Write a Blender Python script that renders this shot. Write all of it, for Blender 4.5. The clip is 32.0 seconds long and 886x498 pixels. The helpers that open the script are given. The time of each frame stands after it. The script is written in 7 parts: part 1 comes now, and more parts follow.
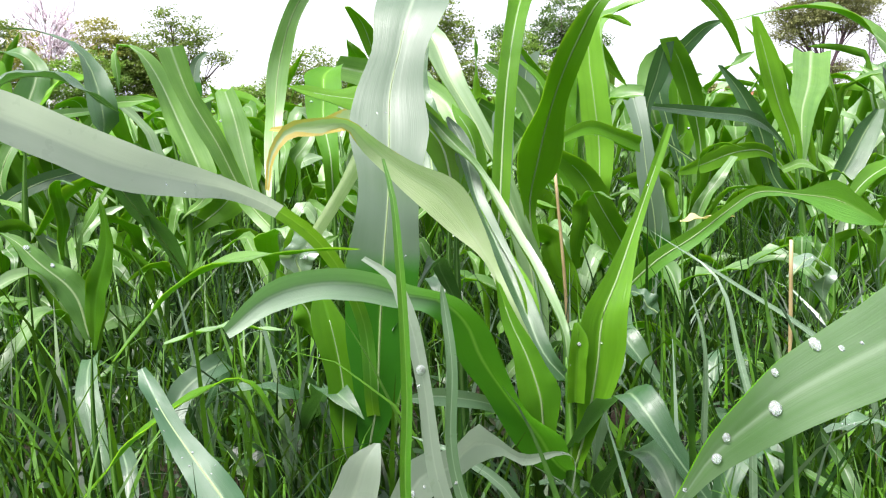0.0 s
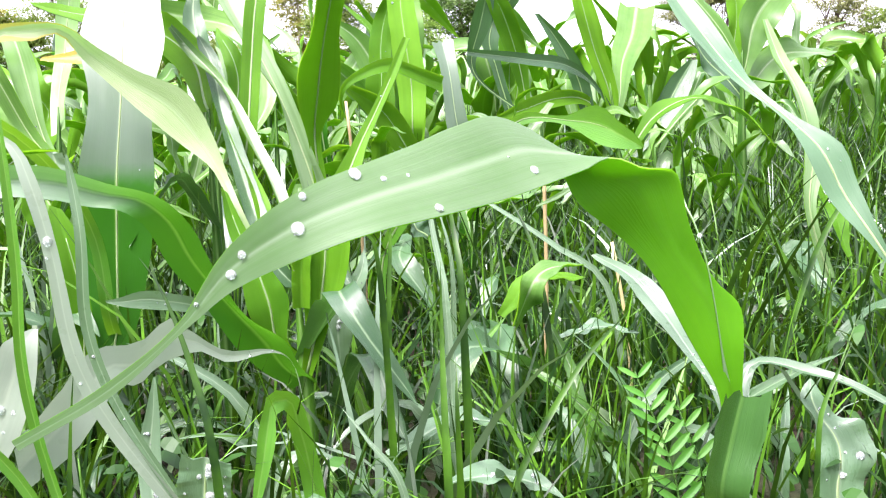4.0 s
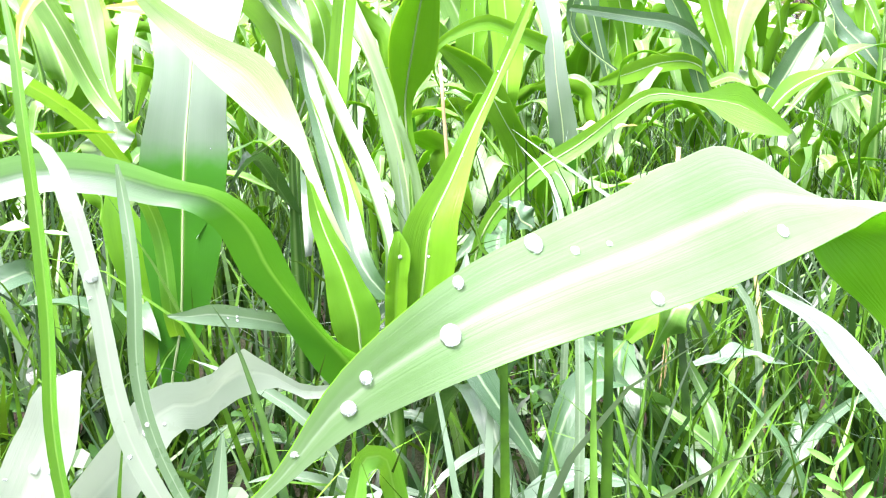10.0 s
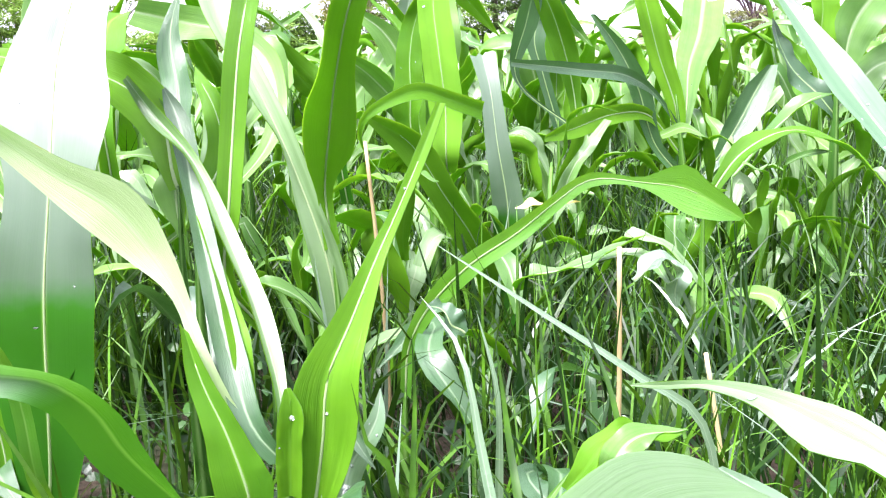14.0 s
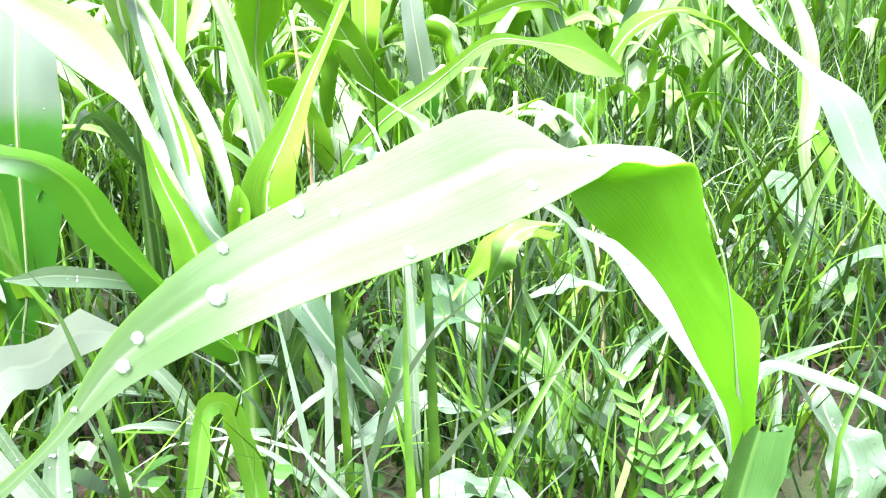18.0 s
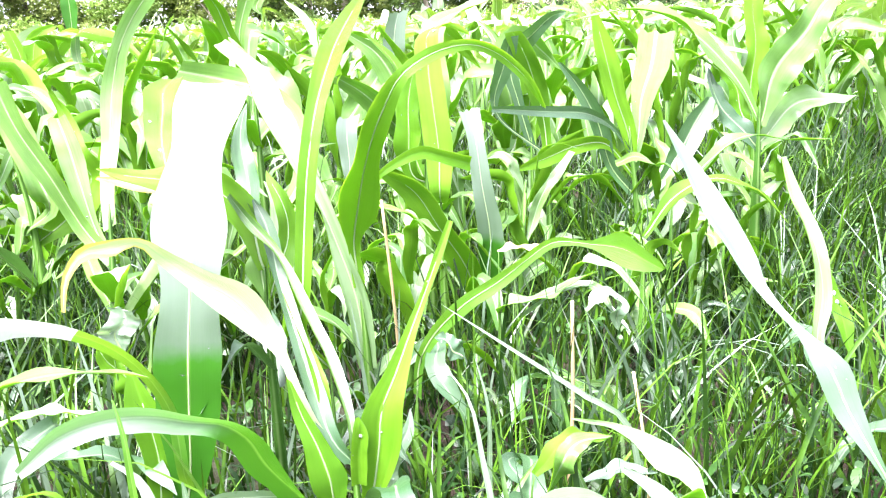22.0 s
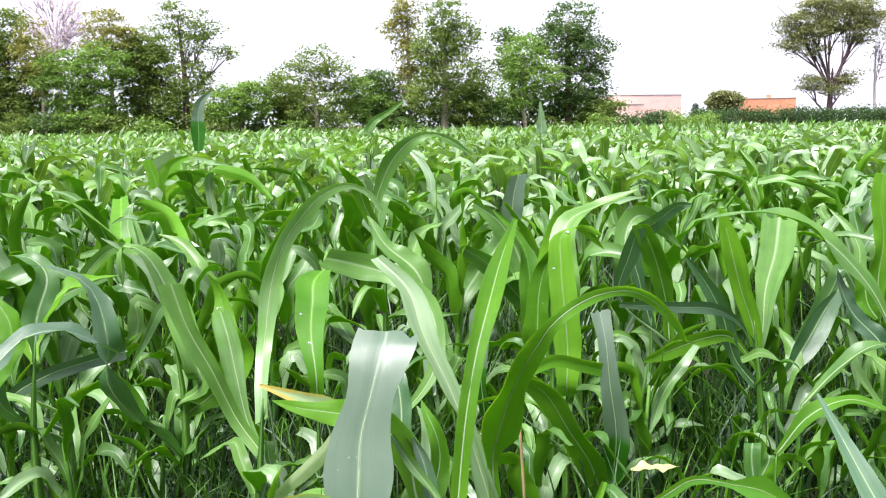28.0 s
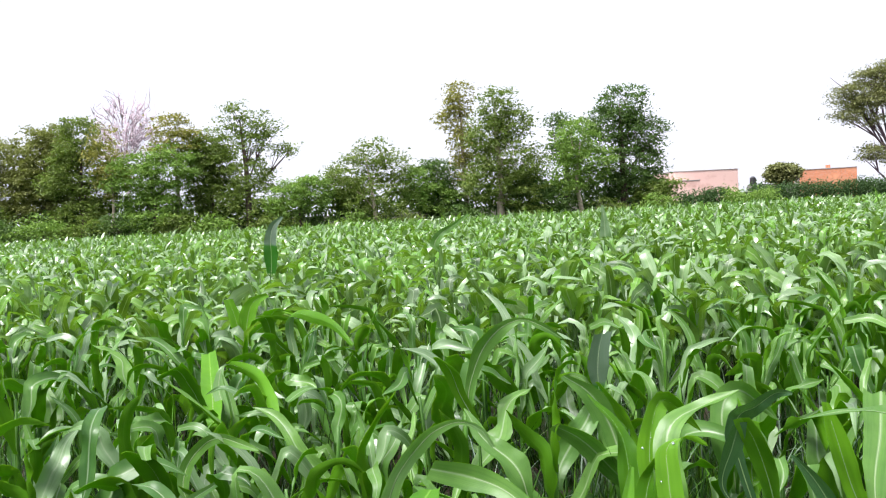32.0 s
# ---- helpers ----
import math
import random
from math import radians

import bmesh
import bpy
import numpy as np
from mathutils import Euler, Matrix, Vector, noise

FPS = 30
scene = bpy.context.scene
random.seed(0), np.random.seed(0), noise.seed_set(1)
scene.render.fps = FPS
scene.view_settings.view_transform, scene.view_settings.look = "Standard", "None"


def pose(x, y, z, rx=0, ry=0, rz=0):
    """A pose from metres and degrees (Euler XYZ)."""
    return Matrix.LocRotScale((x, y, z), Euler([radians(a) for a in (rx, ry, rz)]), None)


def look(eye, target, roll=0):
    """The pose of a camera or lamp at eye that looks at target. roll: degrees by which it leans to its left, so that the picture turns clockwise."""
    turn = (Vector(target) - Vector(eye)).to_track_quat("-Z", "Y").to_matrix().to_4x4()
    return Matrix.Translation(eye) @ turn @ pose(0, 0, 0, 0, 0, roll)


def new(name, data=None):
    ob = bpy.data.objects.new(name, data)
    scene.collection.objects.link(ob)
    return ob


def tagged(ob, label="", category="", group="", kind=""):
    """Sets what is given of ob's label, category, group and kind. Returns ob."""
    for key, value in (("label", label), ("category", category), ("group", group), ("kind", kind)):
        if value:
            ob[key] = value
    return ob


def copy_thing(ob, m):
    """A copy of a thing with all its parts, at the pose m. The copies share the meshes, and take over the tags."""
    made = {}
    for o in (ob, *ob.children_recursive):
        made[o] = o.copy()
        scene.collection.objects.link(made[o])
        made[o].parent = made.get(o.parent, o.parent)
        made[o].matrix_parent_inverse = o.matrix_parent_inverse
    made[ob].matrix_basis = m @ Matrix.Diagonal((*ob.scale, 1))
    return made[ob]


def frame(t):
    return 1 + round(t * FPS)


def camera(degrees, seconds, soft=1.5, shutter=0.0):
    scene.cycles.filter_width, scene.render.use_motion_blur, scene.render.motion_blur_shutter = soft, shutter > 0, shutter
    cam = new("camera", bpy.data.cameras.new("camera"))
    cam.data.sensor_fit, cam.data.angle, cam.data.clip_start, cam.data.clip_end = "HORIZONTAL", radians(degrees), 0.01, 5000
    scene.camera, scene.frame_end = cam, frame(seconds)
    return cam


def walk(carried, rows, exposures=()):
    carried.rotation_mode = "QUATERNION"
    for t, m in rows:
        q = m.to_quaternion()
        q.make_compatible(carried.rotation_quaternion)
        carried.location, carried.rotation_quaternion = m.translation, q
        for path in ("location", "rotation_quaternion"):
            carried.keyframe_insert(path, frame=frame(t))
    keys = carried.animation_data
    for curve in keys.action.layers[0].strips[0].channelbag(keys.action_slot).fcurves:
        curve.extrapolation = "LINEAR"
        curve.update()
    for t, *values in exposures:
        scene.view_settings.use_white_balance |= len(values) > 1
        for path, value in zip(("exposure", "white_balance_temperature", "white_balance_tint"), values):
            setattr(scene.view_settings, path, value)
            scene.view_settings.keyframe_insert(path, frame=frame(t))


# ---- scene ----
cam = camera(54.7, 32.0, 1.15)
PATH = [
    (0, (-0.032, -0.19, 0.574), (-0.009, 1.791, 0.302), -2.6),
    (0.5, (-0.031, -0.173, 0.535), (0.014, 1.804, 0.235), -2.3),
    (1, (-0.011, -0.185, 0.512), (0.074, 1.786, 0.181), -2.1),
    (1.5, (0.027, -0.19, 0.51), (0.17, 1.776, 0.173), -1.7),
    (2, (0.042, -0.2, 0.507), (0.223, 1.76, 0.153), -1.3),
    (2.5, (0.068, -0.207, 0.505), (0.261, 1.755, 0.17), -1.4),
    (3, (0.104, -0.22, 0.505), (0.309, 1.744, 0.189), -1.6),
    (3.5, (0.144, -0.236, 0.497), (0.377, 1.723, 0.169), -2.9),
    (5.5, (0.196, -0.167, 0.447), (0.477, 1.787, 0.122), -1.4),
    (6, (0.212, -0.171, 0.453), (0.496, 1.779, 0.113), -1.9),
    (6.5, (0.225, -0.174, 0.458), (0.51, 1.774, 0.105), -2.0),
    (7, (0.225, -0.17, 0.468), (0.517, 1.774, 0.099), -1.7),
    (7.5, (0.23, -0.157, 0.488), (0.523, 1.781, 0.089), -1.8),
    (8, (0.218, -0.146, 0.503), (0.501, 1.789, 0.08), -1.2),
    (8.5, (0.2, -0.129, 0.513), (0.452, 1.809, 0.086), -0.5),
    (9, (0.171, -0.09, 0.52), (0.352, 1.851, 0.07), -0.4),
    (9.5, (0.146, -0.066, 0.526), (0.272, 1.877, 0.07), -0.6),
    (10, (0.131, -0.04, 0.517), (0.225, 1.907, 0.071), -0.8),
    (10.5, (0.12, -0.009, 0.525), (0.197, 1.941, 0.084), -0.9),
    (11, (0.12, 0.015, 0.528), (0.164, 1.97, 0.107), -1.1),
    (11.5, (0.116, 0.033, 0.528), (0.158, 1.992, 0.126), -1.5),
    (12, (0.113, 0.054, 0.526), (0.174, 2.011, 0.12), -2.3),
    (12.5, (0.126, 0.079, 0.538), (0.216, 2.027, 0.093), -3.2),
    (13, (0.147, 0.096, 0.562), (0.272, 2.049, 0.15), -2.9),
    (13.5, (0.167, 0.098, 0.588), (0.295, 2.057, 0.206), -3.1),
    (14, (0.201, 0.093, 0.598), (0.366, 2.045, 0.193), -2.4),
    (14.5, (0.235, 0.083, 0.596), (0.433, 2.021, 0.145), -1.9),
    (15, (0.264, 0.064, 0.562), (0.491, 1.994, 0.089), -1.8),
    (15.5, (0.258, 0.042, 0.55), (0.571, 1.952, 0.044), -2.2),
    (17.5, (0.205, -0.059, 0.53), (0.519, 1.828, -0.053), -2.0),
    (18, (0.181, -0.084, 0.536), (0.514, 1.797, -0.056), -1.5),
    (18.5, (0.171, -0.11, 0.54), (0.499, 1.777, -0.035), -2.4),
    (19, (0.15, -0.15, 0.537), (0.476, 1.729, -0.064), -2.1),
    (19.5, (0.132, -0.185, 0.557), (0.424, 1.702, -0.038), -2.3),
    (20, (0.117, -0.222, 0.582), (0.365, 1.663, -0.038), -2.8),
    (20.5, (0.121, -0.246, 0.637), (0.363, 1.633, -0.004), -3.0),
    (21, (0.13, -0.257, 0.726), (0.358, 1.636, 0.122), -3.8),
    (21.5, (0.128, -0.251, 0.789), (0.342, 1.657, 0.229), -3.6),
    (22, (0.134, -0.248, 0.841), (0.347, 1.67, 0.318), -2.6),
    (22.5, (0.129, -0.232, 0.878), (0.353, 1.698, 0.404), -2.3),
    (23, (0.129, -0.226, 0.901), (0.353, 1.714, 0.468), -1.9),
    (23.5, (0.133, -0.229, 0.926), (0.342, 1.722, 0.536), -1.9),
    (24, (0.126, -0.228, 0.938), (0.315, 1.729, 0.568), -1.9),
    (24.5, (0.123, -0.233, 0.956), (0.299, 1.729, 0.612), -1.7),
    (26.5, (0.088, -0.262, 1.005), (0.183, 1.71, 0.68), -1.7),
    (27, (0.067, -0.272, 1.021), (0.124, 1.701, 0.698), -1.7),
    (27.5, (0.049, -0.266, 1.047), (0.096, 1.71, 0.741), -0.7),
    (28, (0.034, -0.271, 1.079), (0.055, 1.708, 0.792), -0.9),
    (28.5, (0.03, -0.282, 1.109), (0.025, 1.701, 0.847), -0.9),
    (29, (0.026, -0.274, 1.134), (0.025, 1.71, 0.881), -0.8),
    (29.5, (0.016, -0.295, 1.174), (-0.017, 1.691, 0.945), -1.6),
    (30, (0.01, -0.283, 1.203), (-0.033, 1.705, 0.989), -1.0),
    (30.5, (0.01, -0.259, 1.251), (-0.02, 1.731, 1.062), -1.3),
    (31, (-0.021, -0.285, 1.303), (-0.039, 1.708, 1.14), -2.1),
    (31.5, (-0.024, -0.318, 1.366), (-0.076, 1.676, 1.223), -2.3),
    (32, (-0.065, -0.289, 1.425), (-0.171, 1.705, 1.33), -3.2),
]
EXPOSURES = [(0.0, 1.37, 6500, 14), (2.0, 2.07, 6360, 22), (3.5, 2.0, 6400, 23), (6.0, 2.25, 6350, 25), (8.0, 2.66, 6280, 27), (9.0, 2.7, 6300, 27), (12.5, 2.74, 6250, 28), (13.2, 2.7, 6200, 26), (13.7, 2.32, 6200, 25), (14.2, 2.24, 6200, 25), (15.0, 2.76, 6200, 25),
             (15.5, 2.77, 6200, 24), (19.0, 2.96, 6200, 28), (21.0, 3.07, 6150, 32), (22.0, 2.95, 6150, 33), (22.6, 2.15, 6100, 33), (23.2, 1.92, 6200, 34), (24.5, 1.5, 6300, 29), (28.0, 1.28, 6300, 17), (31.0, 1.12, 6350, 16), (32.0, 0.95, 6350, 15)]
walk(cam, [(t, look(eye, target, roll)) for t, eye, target, roll in PATH], EXPOSURES)

# ---- light: bright overcast sky with a weak, wide sun ----
SUN_HEIGHT, SUN_TURN = radians(66), radians(225)
world = bpy.data.worlds.new("overcast_sky")
scene.world = world
world.use_nodes = True
wn, wl = world.node_tree.nodes, world.node_tree.links
sky = wn.new("ShaderNodeTexSky")
sky.sky_type, sky.sun_disc, sky.sun_elevation, sky.sun_rotation = "NISHITA", False, SUN_HEIGHT, SUN_TURN
sky.air_density, sky.dust_density = 1.0, 4.0
cloud = wn.new("ShaderNodeMix")
cloud.data_type, cloud.blend_type = "RGBA", "MIX"
cloud.inputs["Factor"].default_value = 0.8
cloud.inputs["B"].default_value = (6.5, 6.7, 7.25, 1)
wl.new(sky.outputs["Color"], cloud.inputs["A"])
wl.new(cloud.outputs["Result"], wn["Background"].inputs["Color"])
wn["Background"].inputs["Strength"].default_value = 0.097
sun = new("sun", bpy.data.lights.new("sun", "SUN"))
sun.data.energy, sun.data.angle, sun.data.color = 4.6, radians(26), (1.0, 0.98, 0.94)
sun.rotation_euler = (math.pi / 2 - SUN_HEIGHT, 0, math.pi - SUN_TURN)  # from the left, a little behind the camera


# ---- materials ----
def material(name):
    m = bpy.data.materials.new(name)
    m.use_nodes = True
    n = m.node_tree.nodes
    return m, n, m.node_tree.links, n["Principled BSDF"]


def math_node(n, l, op, a, b=None):
    m = n.new("ShaderNodeMath")
    m.operation = op
    for i, v in enumerate((a, b)):
        if v is None:
            continue
        if isinstance(v, (int, float)):
            m.inputs[i].default_value = v
        else:
            l.new(v, m.inputs[i])
    return m.outputs[0]


def mix_node(n, l, fac, a, b, blend="MIX"):
    m = n.new("ShaderNodeMix")
    m.data_type, m.blend_type = "RGBA", blend
    for key, v in (("Factor", fac), ("A", a), ("B", b)):
        if isinstance(v, tuple):
            m.inputs[key].default_value = (*v, 1)
        elif isinstance(v, (int, float)):
            m.inputs[key].default_value = v
        else:
            l.new(v, m.inputs[key])
    return m.outputs["Result"]


def noise_node(n, l, scale, detail=3, vector=None, rough=0.6):
    t = n.new("ShaderNodeTexNoise")
    t.inputs["Scale"].default_value, t.inputs["Detail"].default_value = scale, detail
    t.inputs["Roughness"].default_value = rough
    if vector:
        l.new(vector, t.inputs["Vector"])
    return t.outputs["Fac"]


def ramp_node(n, l, fac, *stops):
    r = n.new("ShaderNodeValToRGB")
    e = r.color_ramp.elements
    while len(e) < len(stops):
        e.new(0.5)
    for el, (p, c) in zip(e, stops):
        el.position, el.color = p, (*c, 1) if isinstance(c, tuple) else (c, c, c, 1)
    l.new(fac, r.inputs["Fac"])
    return r.outputs["Color"]


def leaf_material(name, low, high, rib, glow, gloss=0.44, through_light=0.45, edge=None, islands=False, veins=True, spec=0.9, coat=0.45, sheen_tint=0.0, stops=(0.25, 0.85), sunny=0.0, streaks=0.05, band=0.06, pale_from=None, fade=0.02, relief=0.4):
    """Grass-like leaf: pale midrib, parallel veins, blotches, light that passes through."""
    m, n, l, p = material(name)
    uv = n.new("ShaderNodeUVMap")
    sep = n.new("ShaderNodeSeparateXYZ")
    l.new(uv.outputs["UV"], sep.inputs[0])
    across = math_node(n, l, "ABSOLUTE", math_node(n, l, "SUBTRACT", sep.outputs["X"], 0.5))
    geo = n.new("ShaderNodeNewGeometry")
    info = n.new("ShaderNodeObjectInfo")
    rnd = geo.outputs["Random Per Island"] if islands else info.outputs["Random"]
    blotch = noise_node(n, l, 14.0, 4, geo.outputs["Position"])
    tone = math_node(n, l, "ADD", math_node(n, l, "MULTIPLY", blotch, 0.6), math_node(n, l, "MULTIPLY", rnd, 0.5))
    col = ramp_node(n, l, tone, (stops[0], low), (stops[1], high))
    if sunny:  # some leaves are yellower than the rest
        pick = math_node(n, l, "FRACT", math_node(n, l, "MULTIPLY", rnd, 3.71))
        col = mix_node(n, l, math_node(n, l, "MULTIPLY", ramp_node(n, l, pick, (1.0 - sunny - 0.05, 0.0), (1.0 - sunny + 0.05, 1.0)), 0.4), col, (0.13, 0.37, 0.012))
    if sheen_tint:  # pale patches on some leaves: the sky's sheen painted into the colour
        sheen = math_node(n, l, "ADD", math_node(n, l, "FRACT", math_node(n, l, "MULTIPLY", rnd, 7.31)), math_node(n, l, "MULTIPLY", math_node(n, l, "SUBTRACT", noise_node(n, l, 5.0, 3, geo.outputs["Position"]), 0.5), 0.9))
        sheen = ramp_node(n, l, sheen, (1.0 - sheen_tint - 0.10, 0.0), (1.0 - sheen_tint + 0.22, 1.0))
        col = mix_node(n, l, math_node(n, l, "MULTIPLY", sheen, 0.65), col, (0.27, 0.39, 0.22))
    if veins:
        stretch = n.new("ShaderNodeCombineXYZ")
        l.new(math_node(n, l, "MULTIPLY", sep.outputs["X"], 55.0), stretch.inputs[0])
        l.new(math_node(n, l, "MULTIPLY", sep.outputs["Y"], 2.0), stretch.inputs[1])
        l.new(math_node(n, l, "MULTIPLY", rnd, 60.0), stretch.inputs[2])
        both = math_node(n, l, "MULTIPLY", math_node(n, l, "SUBTRACT", noise_node(n, l, 1.0, 2, stretch.outputs[0]), 0.5), 2.0)
        streak = math_node(n, l, "MULTIPLY", math_node(n, l, "ADD", both, 1.0), streaks)
        col = mix_node(n, l, streak, col, rib)
        broad = n.new("ShaderNodeCombineXYZ")
        l.new(math_node(n, l, "MULTIPLY", sep.outputs["X"], 6.0), broad.inputs[0])
        l.new(math_node(n, l, "MULTIPLY", sep.outputs["Y"], 1.6), broad.inputs[1])
        l.new(math_node(n, l, "MULTIPLY", rnd, 37.0), broad.inputs[2])
        col = mix_node(n, l, ramp_node(n, l, noise_node(n, l, 1.0, 4, broad.outputs[0]), (0.45, 0.0), (0.72, 0.5)), col, low)
        ribmask = ramp_node(n, l, across, (0.0, 1.0), (band * 0.4, 0.7), (band, 0.0))
        col = mix_node(n, l, math_node(n, l, "MULTIPLY", ribmask, 0.55), col, rib)
    if pale_from:  # green at the foot of the leaf, its pale colour only further up
        line = math_node(n, l, "ADD", sep.outputs["Y"], math_node(n, l, "MULTIPLY", math_node(n, l, "SUBTRACT", noise_node(n, l, 60.0, 2, geo.outputs["Position"]), 0.5), 0.02))
        bare = ramp_node(n, l, line, (pale_from - fade, 1.0), (pale_from + fade, 0.0))
        col = mix_node(n, l, bare, col, mix_node(n, l, ribmask, (0.024, 0.135, 0.007), (0.16, 0.34, 0.05)))
    if edge:
        wild = math_node(n, l, "ADD", across, math_node(n, l, "MULTIPLY", noise_node(n, l, 22.0, 4, geo.outputs["Position"]), 0.55))
        tip = math_node(n, l, "MULTIPLY", math_node(n, l, "POWER", sep.outputs["Y"], 3.0), 0.7)
        col = mix_node(n, l, ramp_node(n, l, math_node(n, l, "ADD", wild, tip), (0.92, 0.0), (1.15, 0.85)), col, edge)
    l.new(col, p.inputs["Base Color"])
    p.inputs["Roughness"].default_value = gloss
    p.inputs["Specular IOR Level"].default_value = spec
    if sheen_tint:  # the pale patches are also glossier
        l.new(math_node(n, l, "ADD", math_node(n, l, "MULTIPLY", sheen, 0.3), 0.25), p.inputs["Specular IOR Level"])
        l.new(math_node(n, l, "ADD", math_node(n, l, "MULTIPLY", sheen, 0.6), 0.4), p.inputs["Coat Weight"])
        p.inputs["Coat Roughness"].default_value = 0.3
    elif spec > 0.5:
        p.inputs["Coat Weight"].default_value, p.inputs["Coat Roughness"].default_value = coat, 0.3
    if pale_from:  # only the pale part shines
        l.new(math_node(n, l, "ADD", math_node(n, l, "MULTIPLY", bare, 0.15 - coat), coat), p.inputs["Coat Weight"])
        l.new(math_node(n, l, "ADD", math_node(n, l, "MULTIPLY", bare, 0.3 - spec), spec), p.inputs["Specular IOR Level"])
    p.inputs["Coat IOR"].default_value = 1.5
    if veins:
        bump = n.new("ShaderNodeBump")
        bump.inputs["Strength"].default_value, bump.inputs["Distance"].default_value = relief, 0.0012
        l.new(math_node(n, l, "ADD", both, math_node(n, l, "MULTIPLY", blotch, 2.0)), bump.inputs["Height"])
        l.new(bump.outputs["Normal"], p.inputs["Normal"])
        wet = noise_node(n, l, 45.0, 3, geo.outputs["Position"])
        l.new(ramp_node(n, l, wet, (0.35, gloss - 0.08), (0.7, gloss + 0.1)), p.inputs["Roughness"])
    tr = n.new("ShaderNodeBsdfTranslucent")
    l.new(mix_node(n, l, 0.65, col, glow), tr.inputs["Color"])
    mix = n.new("ShaderNodeMixShader")
    mix.inputs[0].default_value = through_light
    l.new(p.outputs[0], mix.inputs[1])
    l.new(tr.outputs[0], mix.inputs[2])
    l.new(mix.outputs[0], n["Material Output"].inputs["Surface"])
    return m


maize_mat = leaf_material("maize_leaf", (0.012, 0.075, 0.006), (0.09, 0.28, 0.014), (0.42, 0.52, 0.30), (0.29, 0.60, 0.01), sheen_tint=0.27)
top_mat = leaf_material("maize_leaf_upper", (0.022, 0.105, 0.008), (0.14, 0.30, 0.045), (0.44, 0.54, 0.34), (0.24, 0.55, 0.02), gloss=0.5, through_light=0.36, sheen_tint=0.32, sunny=0.14)
below_mat = leaf_material("maize_leaf_lower", (0.045, 0.155, 0.004), (0.15, 0.36, 0.012), (0.13, 0.32, 0.03), (0.35, 0.68, 0.015), gloss=0.5, through_light=0.48, spec=0.3, sunny=0.2)
# dark copy of the maize leaf, with shade put into the colour
dark_mat = leaf_material("shade_tinted_maize_leaf", (0.010, 0.055, 0.016), (0.030, 0.11, 0.024), (0.25, 0.36, 0.2), (0.08, 0.24, 0.02), through_light=0.22, coat=0.3)
hero_mat = leaf_material("wet_maize_leaf", (0.060, 0.138, 0.036), (0.19, 0.258, 0.172), (0.26, 0.34, 0.23), (0.33, 0.56, 0.10), gloss=0.5, through_light=0.38, coat=0.75, spec=0.5, streaks=0.10, band=0.07, relief=0.15)
under_mat = leaf_material("maize_leaf_underside", (0.10, 0.36, 0.006), (0.18, 0.52, 0.010), (0.10, 0.30, 0.01), (0.36, 0.85, 0.02), gloss=0.55, through_light=0.6, spec=0.3)
# the sheen on the arching outer part is painted as a pale tip
arc_mat = leaf_material("sheen_tipped_leaf", (0.10, 0.19, 0.10), (0.22, 0.31, 0.21), (0.42, 0.52, 0.38), (0.17, 0.56, 0.02), gloss=0.36, through_light=0.32, spec=0.6, coat=0.9, pale_from=0.62, fade=0.1, relief=0.2)
# dewy leaf made whiter: sky light on its face is put into the colour
pale_mat = leaf_material("sheen_pale_dewy_leaf", (0.23, 0.30, 0.225), (0.37, 0.43, 0.355), (0.46, 0.53, 0.42), (0.56, 0.67, 0.46), gloss=0.34, through_light=0.5, spec=0.6, coat=0.9, relief=0.2)
teal_mat = leaf_material("bluish_leaf", (0.032, 0.095, 0.045), (0.08, 0.16, 0.088), (0.30, 0.42, 0.26), (0.16, 0.36, 0.06), gloss=0.4, through_light=0.28, spec=0.5, coat=0.5, relief=0.2)
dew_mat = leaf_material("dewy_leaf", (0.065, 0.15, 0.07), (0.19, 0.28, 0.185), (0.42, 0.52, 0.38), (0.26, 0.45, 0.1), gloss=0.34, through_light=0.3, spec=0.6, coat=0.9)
green_mat = leaf_material("glossy_leaf", (0.03, 0.16, 0.008), (0.09, 0.30, 0.015), (0.24, 0.42, 0.10), (0.29, 0.60, 0.015), gloss=0.45, through_light=0.34, spec=0.6, coat=0.8)
# darker copy of the grass: the shade under the crop is in its colour
sward_mat = leaf_material("shade_tinted_grass", (0.002, 0.010, 0.001), (0.022, 0.08, 0.004), (0.1, 0.2, 0.05), (0.05, 0.15, 0.004), gloss=0.6, through_light=0.12, islands=True, veins=False, spec=0.2, stops=(0.4, 0.95))
# brighter, yellower leaf copy: sun shining through is painted into the colour
lit_mat = leaf_material("sunlight_tinted_leaf", (0.055, 0.20, 0.008), (0.15, 0.36, 0.018), (0.26, 0.5, 0.06), (0.38, 0.66, 0.02), gloss=0.5, through_light=0.45, spec=0.3)
silver_mat = leaf_material("silvery_leaf", (0.060, 0.115, 0.060), (0.105, 0.165, 0.11), (0.34, 0.42, 0.29), (0.18, 0.42, 0.03), gloss=0.42, through_light=0.3, spec=0.7, coat=0.8, streaks=0.05, band=0.035, pale_from=0.47, relief=0.12)
yellow_mat = leaf_material("yellowing_leaf", (0.23, 0.35, 0.12), (0.47, 0.53, 0.35), (0.38, 0.48, 0.30), (0.21, 0.54, 0.03), edge=(0.55, 0.36, 0.05), spec=0.6, coat=0.15)
stub_mat = leaf_material("cut_leaf", (0.012, 0.05, 0.010), (0.035, 0.105, 0.024), (0.12, 0.26, 0.06), (0.16, 0.4, 0.01), spec=0.3, through_light=0.25)
dry_mat = leaf_material("dry_leaf", (0.34, 0.30, 0.10), (0.55, 0.5, 0.2), (0.55, 0.5, 0.3), (0.5, 0.45, 0.1), gloss=0.6, through_light=0.3)
